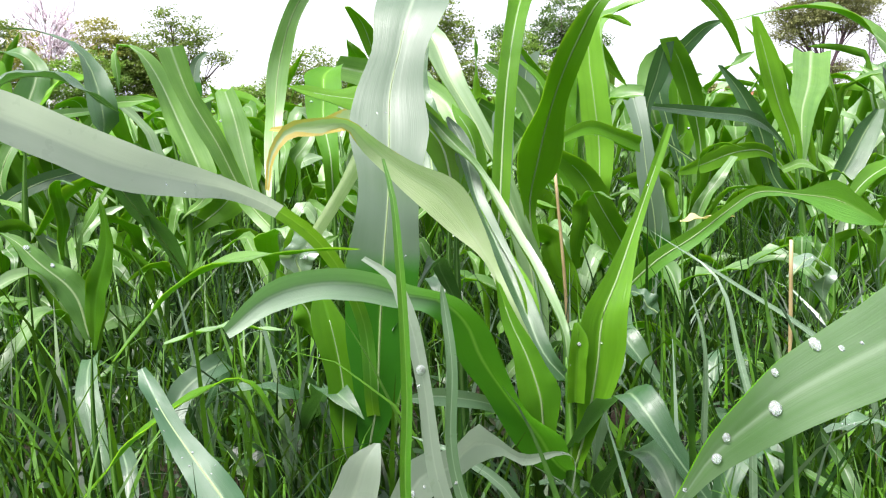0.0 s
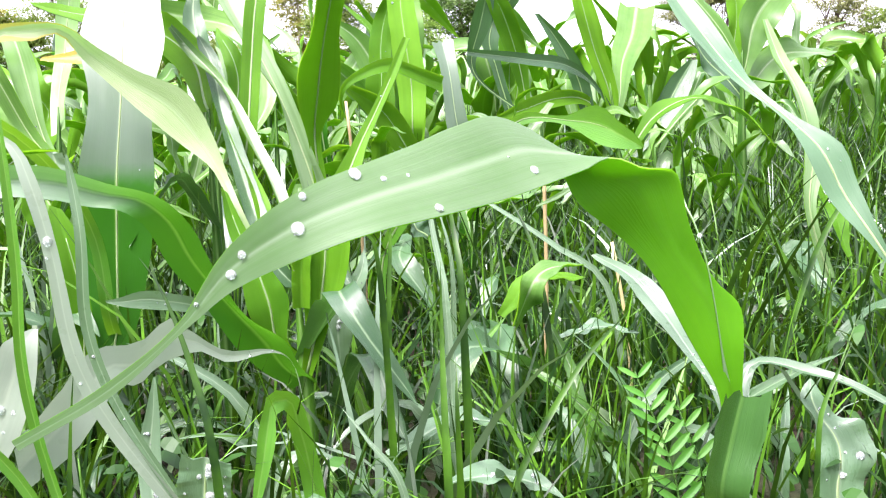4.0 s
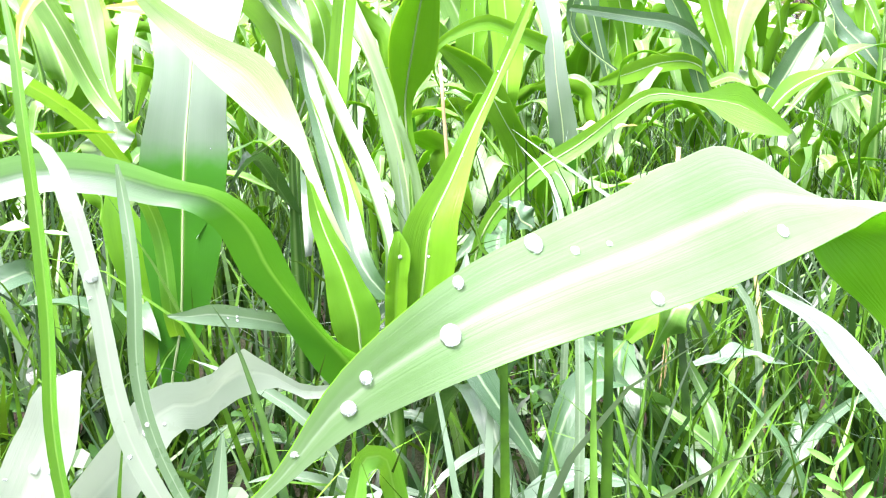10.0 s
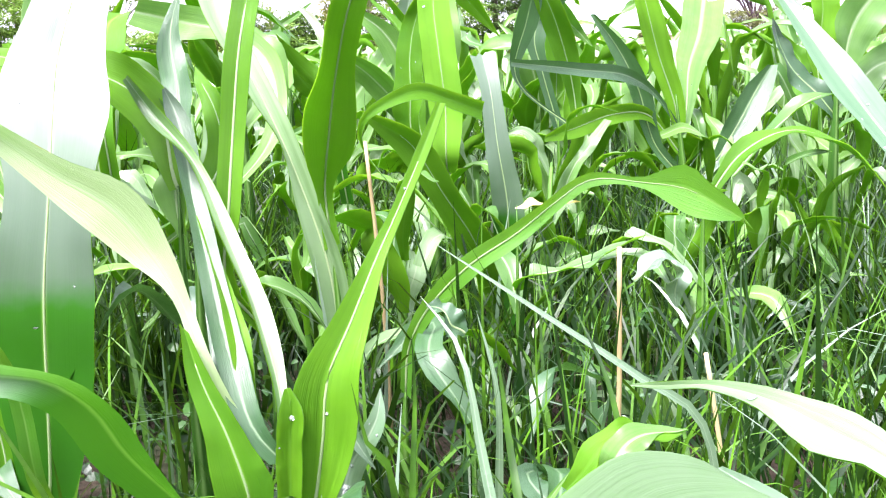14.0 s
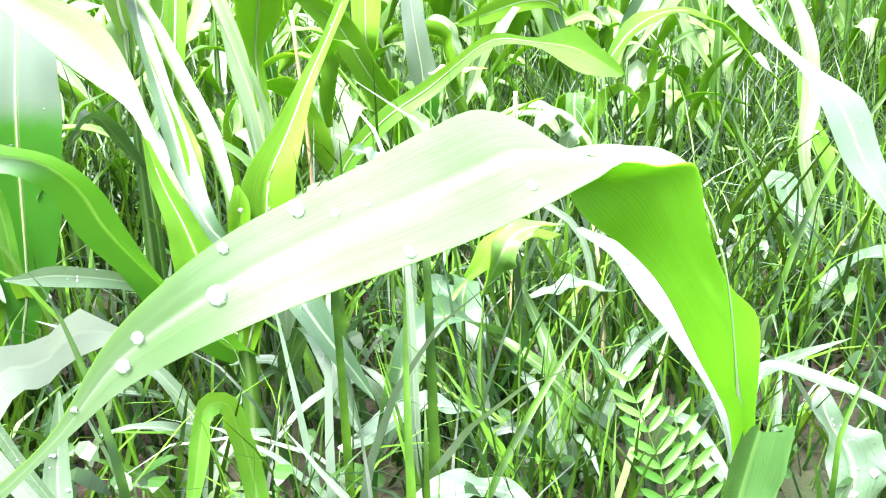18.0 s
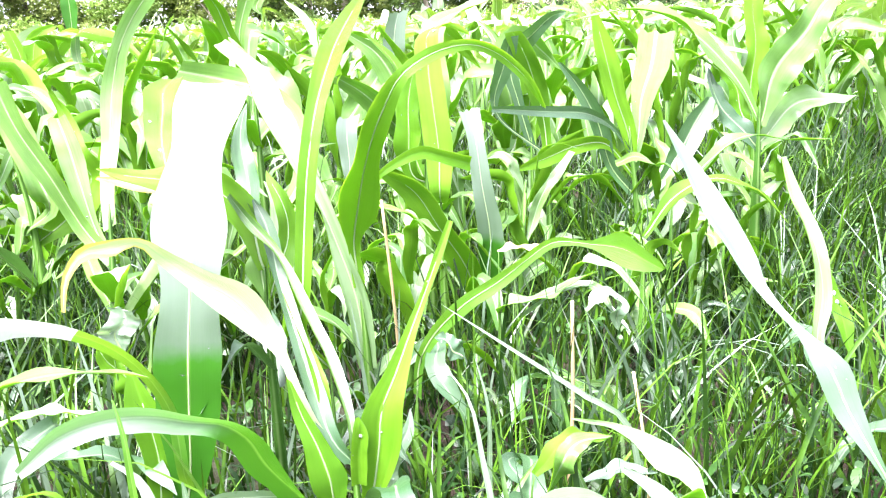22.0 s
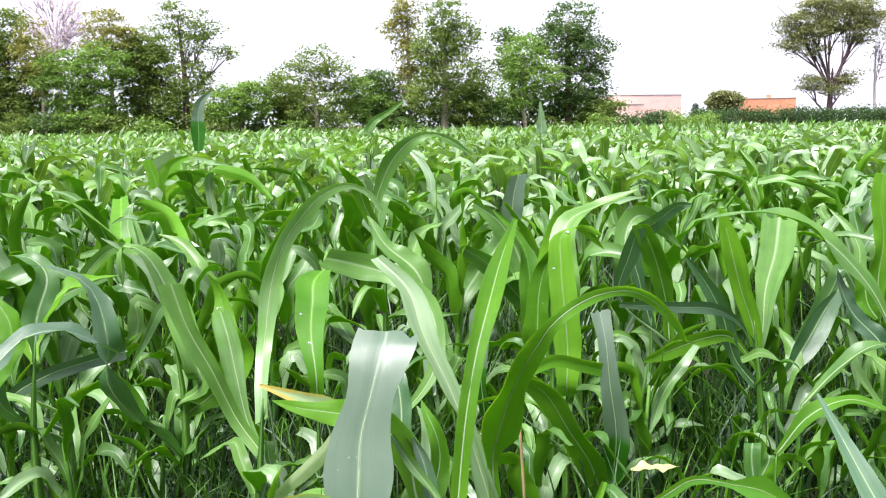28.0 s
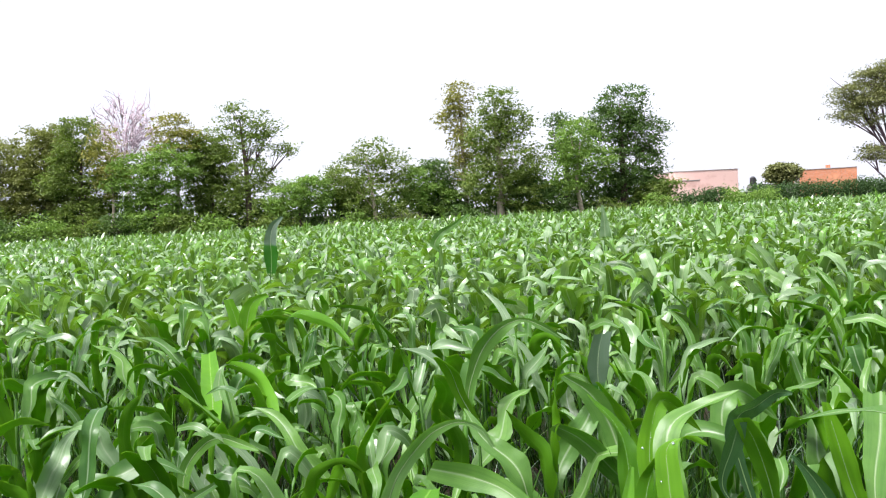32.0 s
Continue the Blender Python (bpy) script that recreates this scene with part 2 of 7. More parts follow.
crop_mat = leaf_material("crop_leaf", (0.006, 0.038, 0.004), (0.125, 0.285, 0.022), (0.36, 0.46, 0.24), (0.25, 0.50, 0.012), islands=True, spec=0.5, gloss=0.45, through_light=0.27, sheen_tint=0.38, sunny=0.34)
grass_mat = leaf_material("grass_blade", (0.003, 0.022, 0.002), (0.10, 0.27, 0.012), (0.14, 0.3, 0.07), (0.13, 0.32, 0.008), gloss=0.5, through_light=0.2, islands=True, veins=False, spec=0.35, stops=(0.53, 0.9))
wet_grass_mat = leaf_material("dewy_grass", (0.04, 0.09, 0.04), (0.20, 0.28, 0.20), (0.3, 0.4, 0.3), (0.2, 0.36, 0.1), gloss=0.4, through_light=0.2, islands=True, veins=False, spec=0.6)
leaflet_mat = leaf_material("weed_leaflet", (0.06, 0.22, 0.03), (0.13, 0.34, 0.07), (0.2, 0.35, 0.1), (0.2, 0.5, 0.02), veins=False, spec=0.3)
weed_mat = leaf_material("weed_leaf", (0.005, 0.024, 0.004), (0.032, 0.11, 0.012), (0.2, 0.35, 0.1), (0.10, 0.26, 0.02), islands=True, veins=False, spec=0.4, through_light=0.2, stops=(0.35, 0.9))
stalk_mat = leaf_material("maize_stalk", (0.02, 0.09, 0.006), (0.07, 0.20, 0.014), (0.2, 0.34, 0.1), (0.2, 0.42, 0.02), through_light=0.15, spec=0.4)
rib_mat = leaf_material("midrib", (0.32, 0.45, 0.20), (0.44, 0.55, 0.31), (0.3, 0.4, 0.2), (0.5, 0.68, 0.25), through_light=0.5, veins=False, spec=0.4)
straw_mat = leaf_material("straw", (0.30, 0.21, 0.09), (0.52, 0.44, 0.22), (0.5, 0.4, 0.2), (0.5, 0.35, 0.1), gloss=0.65, through_light=0.1, veins=False)


def tree_material(name, low, high, glow, through_light=0.3):
    return leaf_material(name, low, high, high, glow, gloss=0.6, through_light=through_light, islands=True, veins=False, spec=0.3)


tree_dark = tree_material("dark_foliage", (0.044, 0.087, 0.024), (0.119, 0.191, 0.047), (0.11, 0.25, 0.025))
tree_hedge = tree_material("hedge_foliage", (0.025, 0.06, 0.018), (0.075, 0.14, 0.04), (0.06, 0.14, 0.02))
tree_mid = tree_material("green_foliage", (0.072, 0.120, 0.022), (0.205, 0.265, 0.06), (0.22, 0.36, 0.04))
tree_light = tree_material("light_foliage", (0.111, 0.214, 0.036), (0.223, 0.342, 0.072), (0.26, 0.45, 0.05))
tree_olive = tree_material("olive_foliage", (0.159, 0.174, 0.040), (0.349, 0.342, 0.087), (0.34, 0.34, 0.05))
tree_moss = tree_material("brownish_foliage", (0.127, 0.151, 0.040), (0.262, 0.285, 0.087), (0.24, 0.3, 0.05))
tree_grey = tree_material("acacia_foliage", (0.125, 0.150, 0.055), (0.29, 0.305, 0.115), (0.24, 0.26, 0.08))


def bark_material(name, low, high):
    m, n, l, p = material(name)
    geo = n.new("ShaderNodeNewGeometry")
    fac = noise_node(n, l, 6.0, 5, geo.outputs["Position"])
    l.new(ramp_node(n, l, fac, (0.3, low), (0.7, high)), p.inputs["Base Color"])
    p.inputs["Roughness"].default_value = 0.9
    bump = n.new("ShaderNodeBump")
    bump.inputs["Strength"].default_value, bump.inputs["Distance"].default_value = 0.6, 0.02
    l.new(fac, bump.inputs["Height"])
    l.new(bump.outputs["Normal"], p.inputs["Normal"])
    return m


bark_dark = bark_material("dark_bark", (0.05, 0.035, 0.03), (0.14, 0.10, 0.08))
bark_pale = bark_material("pale_bark", (0.25, 0.21, 0.15), (0.48, 0.42, 0.32))
bark_acacia = bark_material("acacia_bark", (0.07, 0.04, 0.05), (0.17, 0.11, 0.13))
bark_pink = bark_material("bare_twigs", (0.50, 0.40, 0.45), (0.70, 0.60, 0.66))


def soil_material():
    m, n, l, p = material("moist_soil")
    geo = n.new("ShaderNodeNewGeometry")
    big = noise_node(n, l, 1.3, 4, geo.outputs["Position"])
    small = noise_node(n, l, 38.0, 6, geo.outputs["Position"])
    col = ramp_node(n, l, small, (0.3, (0.012, 0.009, 0.006)), (0.7, (0.04, 0.029, 0.019)))
    green = ramp_node(n, l, big, (0.45, 0.0), (0.62, 1.0))
    col = mix_node(n, l, math_node(n, l, "MULTIPLY", green, 0.55), col, (0.02, 0.05, 0.012))
    l.new(col, p.inputs["Base Color"])
    p.inputs["Roughness"].default_value, p.inputs["Specular IOR Level"].default_value = 0.9, 0.2
    bump = n.new("ShaderNodeBump")
    bump.inputs["Strength"].default_value, bump.inputs["Distance"].default_value = 0.8, 0.02
    l.new(small, bump.inputs["Height"])
    l.new(bump.outputs["Normal"], p.inputs["Normal"])
    return m


def wall_material(name, brick, mortar, plaster, amount, wide=0.23):
    """Brickwork, in parts under thin plaster."""
    m, n, l, p = material(name)
    geo = n.new("ShaderNodeTexCoord")
    b = n.new("ShaderNodeTexBrick")
    rot = n.new("ShaderNodeMapping")
    rot.inputs["Rotation"].default_value = (radians(90), 0, 0)
    l.new(geo.outputs["Object"], rot.inputs["Vector"])
    l.new(rot.outputs["Vector"], b.inputs["Vector"])
    b.inputs["Color1"].default_value, b.inputs["Color2"].default_value, b.inputs["Mortar"].default_value = (*brick, 1), (brick[0] * 0.8, brick[1] * 0.75, brick[2] * 0.7, 1), (*mortar, 1)
    b.inputs["Scale"].default_value, b.inputs["Brick Width"].default_value, b.inputs["Row Height"].default_value, b.inputs["Mortar Size"].default_value = 1.0, wide, 0.076, 0.008
    stain = noise_node(n, l, 0.7, 5, geo.outputs["Object"])
    mask = ramp_node(n, l, stain, (0.62 - amount * 0.5, 0.0), (0.72 - amount * 0.4, 1.0))
    l.new(mix_node(n, l, mask, b.outputs["Color"], plaster), p.inputs["Base Color"])
    p.inputs["Roughness"].default_value = 0.9
    return m


soil_mat = soil_material()
pink_wall = wall_material("pink_brick_wall", (0.74, 0.42, 0.35), (0.66, 0.5, 0.44), (0.82, 0.56, 0.49), 0.6)
brick_wall = wall_material("red_brick_wall", (0.70, 0.26, 0.13), (0.52, 0.34, 0.25), (0.72, 0.33, 0.18), 0.2)
concrete_mat, _n, _l, _p = material("roof_concrete")
_l.new(ramp_node(_n, _l, noise_node(_n, _l, 3.0, 5), (0.3, (0.28, 0.26, 0.24)), (0.7, (0.45, 0.42, 0.4))), _p.inputs["Base Color"])
_p.inputs["Roughness"].default_value = 0.9
dark_plastic, _n, _l, _p = material("black_tank")
_l.new(ramp_node(_n, _l, noise_node(_n, _l, 9.0, 3), (0.3, (0.015, 0.015, 0.017)), (0.7, (0.04, 0.04, 0.045))), _p.inputs["Base Color"])
_p.inputs["Roughness"].default_value = 0.5
water_mat, _n, _l, _p = material("water_drop")
_p.inputs["Base Color"].default_value = (0.86, 0.92, 0.9, 1)
_p.inputs["Roughness"].default_value, _p.inputs["IOR"].default_value, _p.inputs["Transmission Weight"].default_value = 0.04, 1.33, 0.8


# ---- mesh helpers ----
def mesh_from(name, verts, faces, mats, uvs=None, smooth=True):
    me = bpy.data.meshes.new(name)
    verts = np.asarray(verts, dtype=np.float32)
    me.from_pydata(verts, [], faces)
    me.materials.append(mats)
    if uvs is not None:
        layer = me.uv_layers.new(name="UVMap")
        loop = np.empty(len(me.loops), dtype=np.int32)
        me.loops.foreach_get("vertex_index", loop)
        layer.data.foreach_set("uv", np.asarray(uvs, dtype=np.float32)[loop].ravel())
    if smooth:
        me.polygons.foreach_set("use_smooth", np.ones(len(me.polygons), dtype=bool))
    me.update()
    return me


def part(name, me, parent, label=""):
    ob = new(name, me)
    ob.parent = parent
    return tagged(ob, label) if label else ob


def spline(pts, count):
    """Even samples of a smooth curve through a few points."""
    p = np.asarray(pts, dtype=float)
    p = np.vstack([2 * p[0] - p[1], p, 2 * p[-1] - p[-2]])
    fine = []
    for i in range(1, len(p) - 2):
        a, b, c, d = p[i - 1 : i + 3]
        t = np.linspace(0, 1, 16, endpoint=False)[:, None]
        fine.append(0.5 * (2 * b + (c - a) * t + (2 * a - 5 * b + 4 * c - d) * t**2 + (3 * b - a - 3 * c + d) * t**3))
    fine = np.vstack(fine + [p[-2:-1]])
    run = np.concatenate([[0], np.cumsum(np.linalg.norm(np.diff(fine, axis=0), axis=1))])
    at = np.linspace(0, run[-1], count)
    return np.stack([np.interp(at, run, fine[:, k]) for k in range(3)], axis=1)


FACING = {"c": (0, -1, 0.15), "u": (0, -0.1, 1), "l": (-1, 0, 0.2), "r": (1, 0, 0.2), "b": (0, 1, 0.2)}


def facing(code):
    """The way of a blade's upper side; several ways along the blade with '>' between them."""
    if ">" in code:
        return np.array([facing(c) for c in code.split(">")])
    v = sum(np.array(FACING[ch], dtype=float) for ch in code)
    return v / np.linalg.norm(v)


def ribbon(pts, width, n0, n1, seg=22, fold=0.22, blunt=0.0, wave=0.09, base=0.35, rows=(-1, -0.62, -0.22, 0, 0.22, 0.62, 1), seed=0, stray=0.0, swell=0.32, pinch=None, waist=0.0):
    """Vertices, faces and uv of a leaf blade along a curve; n0 and n1: where its upper side faces at base and tip."""
    c = spline(pts, seg + 1)
    tan = np.gradient(c, axis=0)
    tan /= np.linalg.norm(tan, axis=1)[:, None] + 1e-9
    s = np.linspace(0, 1, seg + 1)
    ways = np.array([n0, n1]) if np.ndim(n0) == 1 else np.vstack([n0, n1])
    nor = np.stack([np.interp(s, np.linspace(0, 1, len(ways)), ways[:, k]) for k in range(3)], axis=1)
    nor -= tan * (nor * tan).sum(1)[:, None]
    nor /= np.linalg.norm(nor, axis=1)[:, None] + 1e-9
    for i in range(1, len(nor)):  # keep the side from flipping at sharp bends
        if nor[i] @ nor[i - 1] < 0:
            nor[i] = -nor[i]
    nor[1:-1] = (nor[:-2] + nor[1:-1] * 2 + nor[2:]) / 4
    side = np.cross(tan, nor)
    side /= np.linalg.norm(side, axis=1)[:, None] + 1e-9
    grow = np.clip(s / swell, 0, 1)
    prof = (base + (1 - base) * grow * grow * (3 - 2 * grow)) * np.maximum(1 - (1 - blunt) * s**2.9, 0.0) ** 0.85
    if pinch:  # a long tip, rolled thin
        k = np.clip((s - pinch[0]) / (pinch[1] - pinch[0]), 0, 1)
        prof *= 1 - (1 - pinch[2]) * k**1.3
    prof = np.maximum(prof, 0.015)
    rng = np.random.RandomState(seed)
    ph = rng.uniform(0, 6.28, 4)
    prof *= 1 + 0.05 * np.sin(9 * s + ph[0]) + 0.03 * np.sin(23 * s + ph[1])
    half = width / 2 * prof * (1 - waist * np.exp(-(((s - 0.42) / 0.1) ** 2)))
    if stray:  # uneven growth: the blade wanders and twists a little
        c = c + side * (stray * width * np.sin(math.pi * s) * np.sin(6 * s + ph[1]))[:, None]
        turn = 1.6 * stray * np.sin(5 * s + ph[2]) * s
        side, nor = side * np.cos(turn)[:, None] + nor * np.sin(turn)[:, None], nor * np.cos(turn)[:, None] - side * np.sin(turn)[:, None]
    verts, uvs = [], []
    for u in rows:
        lift = fold * abs(u) ** 1.3 * half + wave * width * u * u * (0.6 * np.sin((11 if u > 0 else 13) * s + ph[2 if u > 0 else 3]) + 0.4 * np.sin((27 if u > 0 else 23) * s + ph[0])) * np.sin(math.pi * s) - (0.05 * half if u == 0 else 0)
        edge = np.sqrt(max(1 - (fold * abs(u)) ** 2, 0.2))
        verts.append(c + side * (u * edge * half)[:, None] + nor * lift[:, None])
        uvs.append(np.stack([np.full(seg + 1, 0.5 + 0.5 * u), s], axis=1))
    if blunt > 0.7:  # a torn end
        for row in verts:
            row[-1] -= tan[-1] * width * rng.uniform(0.0, 0.16)
            row[-2] -= tan[-1] * width * rng.uniform(0.0, 0.04)
    k = len(rows)
    verts = np.stack(verts, axis=1).reshape(-1, 3)
    uvs = np.stack(uvs, axis=1).reshape(-1, 2)
    faces = [(i * k + j, i * k + j + 1, (i + 1) * k + j + 1, (i + 1) * k + j) for i in range(seg) for j in range(k - 1)]
    return verts, faces, uvs


def skinned(v, f, u, seg, flip=False):
    """A blade with a pale upper skin and a vivid lower one, a hair apart."""
    g = v.reshape(seg + 1, -1, 3)
    nor = np.cross(np.gradient(g, axis=1), np.gradient(g, axis=0)).reshape(-1, 3)
    nor /= np.linalg.norm(nor, axis=1)[:, None] + 1e-9
    me = mesh_from("leaf", np.vstack([v, v - nor * 0.001]), f + [tuple(i + len(v) for i in (q[0], q[3], q[2], q[1])) for q in f], below_mat if flip else top_mat, np.vstack([u, u]))
    me.materials.append(top_mat if flip else below_mat)
    me.polygons.foreach_set("material_index", np.repeat([0, 1], len(f)))
    return me


def tube(pts, radii, sides=7, count=None):
    c = spline(pts, count or 3 * len(pts))
    r = np.interp(np.linspace(0, 1, len(c)), np.linspace(0, 1, len(radii)), radii)
    tan = np.gradient(c, axis=0)
    tan /= np.linalg.norm(tan, axis=1)[:, None] + 1e-9
    ref = np.where(np.abs(tan[:, 2:3]) > 0.9, np.array([[1.0, 0, 0]]), np.array([[0, 0, 1.0]]))
    a = np.cross(tan, ref)
    a /= np.linalg.norm(a, axis=1)[:, None] + 1e-9
    b = np.cross(tan, a)
    ang = np.arange(sides) / sides * 2 * math.pi
    v = c[:, None] + r[:, None, None] * (a[:, None] * np.cos(ang)[None, :, None] + b[:, None] * np.sin(ang)[None, :, None])
    uv = np.stack(np.broadcast_arrays((np.arange(sides) / sides)[None, :], np.linspace(0, 1, len(c))[:, None]), axis=2)
    n = len(c)
    faces = [(i * sides + j, i * sides + (j + 1) % sides, (i + 1) * sides + (j + 1) % sides, (i + 1) * sides + j) for i in range(n - 1) for j in range(sides)]
    faces += [tuple(range(sides))[::-1], tuple((n - 1) * sides + j for j in range(sides))]
    return v.reshape(-1, 3), faces, uv.reshape(-1, 2)


def join(pieces):
    """Several (verts, faces, uv) as one."""
    vs, fs, us, off = [], [], [], 0
    for v, f, u in pieces:
        vs.append(v), us.append(u)
        fs += [tuple(i + off for i in q) for q in f]
        off += len(v)
    return np.vstack(vs), fs, np.vstack(us)


# ---- ground ----
def build_ground():
    n = 40
    xs = np.concatenate([np.linspace(-900, -40, 8), np.linspace(-36, 36, n), np.linspace(40, 900, 8)])
    ys = np.concatenate([np.linspace(-900, -30, 8), np.linspace(-26, 60, n), np.linspace(70, 1500, 8)])
    v = [(x, y, 0.02 * noise.noise(Vector((x * 0.7, y * 0.7, 0))) if abs(x) < 38 and -28 < y < 62 else 0.0) for y in ys for x in xs]
    w = len(xs)
    f = [(j * w + i, j * w + i + 1, (j + 1) * w + i + 1, (j + 1) * w + i) for j in range(len(ys) - 1) for i in range(w - 1)]
    tagged(new("ground", mesh_from("ground", v, f, soil_mat)), "moist brown soil with green weeds under the crop", "ground", kind="structure")


build_ground()


# ---- far things: houses, trees, hedges ----
def box(x0, y0, z0, x1, y1, z1):
    v = [(x, y, z) for z in (z0, z1) for y in (y0, y1) for x in (x0, x1)]
    f = [(0, 2, 3, 1), (4, 5, 7, 6), (0, 1, 5, 4), (1, 3, 7, 5), (3, 2, 6, 7), (2, 0, 4, 6)]
    return np.array(v, dtype=float), f, np.zeros((8, 2))


def empty(name, x, y, z, label, category, group="", turn=0.0):
    ob = new(name)
    ob.empty_display_size = 0.05
    ob.matrix_basis = pose(x, y, z, 0, 0, turn)
    return tagged(ob, label, category, group)


def solid(name, pieces, mat, parent, label="", bevel=0.03):
    v, f, u = join(pieces)
    me = mesh_from(name, v, f, mat, smooth=False)
    if bevel:
        bm = bmesh.new()
        bm.from_mesh(me)
        bmesh.ops.recalc_face_normals(bm, faces=bm.faces)
        bmesh.ops.bevel(bm, geom=[e for e in bm.edges if e.is_manifold], offset=bevel, segments=1, affect="EDGES")
        bm.to_mesh(me)
        bm.free()
    return part(name, me, parent, label)


def farm_house(x, y, turn, wide, deep, high, mat, label, windows):
    h = empty("farm_house", x, y, 0, label, "house", turn=turn)
    t = 0.23
    solid("wall", [box(0, 0, 0, wide, t, high)], mat, h, bevel=0.02)
    solid("wall", [box(0, deep - t, 0, wide, deep, high)], mat, h, bevel=0.02)
    solid("wall", [box(0, t + 0.003, 0, t, deep - t - 0.003, high)], mat, h, bevel=0.02)
    solid("wall", [box(wide - t, t + 0.003, 0, wide, deep - t - 0.003, high)], mat, h, bevel=0.02)
    solid("roof", [box(t, t, high - 0.5, wide - t, deep - t, high - 0.35)], concrete_mat, h, "flat concrete roof behind a parapet", 0)
    solid("coping", [box(-0.04, -0.04, high + 0.002, wide + 0.04, t + 0.04, high + 0.09), box(-0.04, t + 0.045, high + 0.002, t + 0.04, deep, high + 0.09)], concrete_mat, h, "thin concrete coping", 0.01)
    for wx in windows:
        win = solid("window", [box(wx, -0.03, 1.0, wx + 0.9, 0.002, 2.1)], dark_plastic, h, "dark unglazed window opening", 0.01)
        part("sill", mesh_from("sill", *box(wx - 0.05, -0.09, 0.92, wx + 0.95, -0.001, 0.99)[:2], concrete_mat, smooth=False), win)
    return h


house = farm_house(19.2, 88.0, 14, 7.0, 7.0, 3.75, pink_wall, "pale pink brick farm house with a flat roof", ())
annex = farm_house(18.3, 85.0, 14, 2.9, 2.9, 2.75, pink_wall, "low pink brick annex beside the farm house", ())
barn = farm_house(31.9, 92.0, -3, 6.9, 5.0, 3.3, brick_wall, "red brick farm building with a flat roof", ())
solid("chimney", [box(4.2, 1.0, 2.9, 4.6, 1.4, 3.75)], brick_wall, barn)
yard = empty("yard_wall", 27.0, 90.0, 0, "low grey yard wall between the farm buildings", "wall")
solid("wall_panel", [box(0, 0, 0, 5.3, 0.23, 2.05)], concrete_mat, yard)
solid("gate_pier", [box(5.0, 0.3, 0, 5.4, 0.7, 2.9)], concrete_mat, yard)
tank = empty("water_tank", 27.6, 90.11, 2.05, "small black water tank standing on the yard wall", "tank")
bt = bmesh.new()
bmesh.ops.create_cone(bt, cap_ends=True, segments=20, radius1=0.32, radius2=0.3, depth=0.7, matrix=Matrix.Translation((0, 0, 0.35)))
bmesh.ops.create_cone(bt, cap_ends=True, segments=20, radius1=0.3, radius2=0.12, depth=0.16, matrix=Matrix.Translation((0, 0, 0.781)))
tank_me = bpy.data.meshes.new("tank_body")
bt.to_mesh(tank_me)
bt.free()
tank_me.materials.append(dark_plastic)
part("tank_body", tank_me, tank)


def leaf_cloud(centers, spread, per, size, rng, flat=0.6):
    """Many small bent leaf pieces round the given centres."""
    c = np.repeat(np.asarray(centers), per, axis=0)
    n = len(c)
    c = c + rng.normal(0, 1, (n, 3)) * np.asarray(spread)
    nor = rng.normal(0, 1, (n, 3)) + np.array([0, 0, flat])
    nor /= np.linalg.norm(nor, axis=1)[:, None]
    a = np.cross(nor, rng.normal(0, 1, (n, 3)))
    a /= np.linalg.norm(a, axis=1)[:, None]
    b = np.cross(nor, a)
    s = (size * rng.uniform(0.6, 1.35, n))[:, None]
    v = np.stack([c - a * s, c + b * s * 0.42 + nor * s * 0.12, c + a * s - nor * s * 0.1, c - b * s * 0.42 + nor * s * 0.12], axis=1).reshape(-1, 3)
    f = [(4 * i, 4 * i + 1, 4 * i + 2, 4 * i + 3) for i in range(n)]
    uv = np.tile(np.array([[0.5, 0], [1, 0.5], [0.5, 1], [0, 0.5]]), (n, 1))
    return v, f, uv


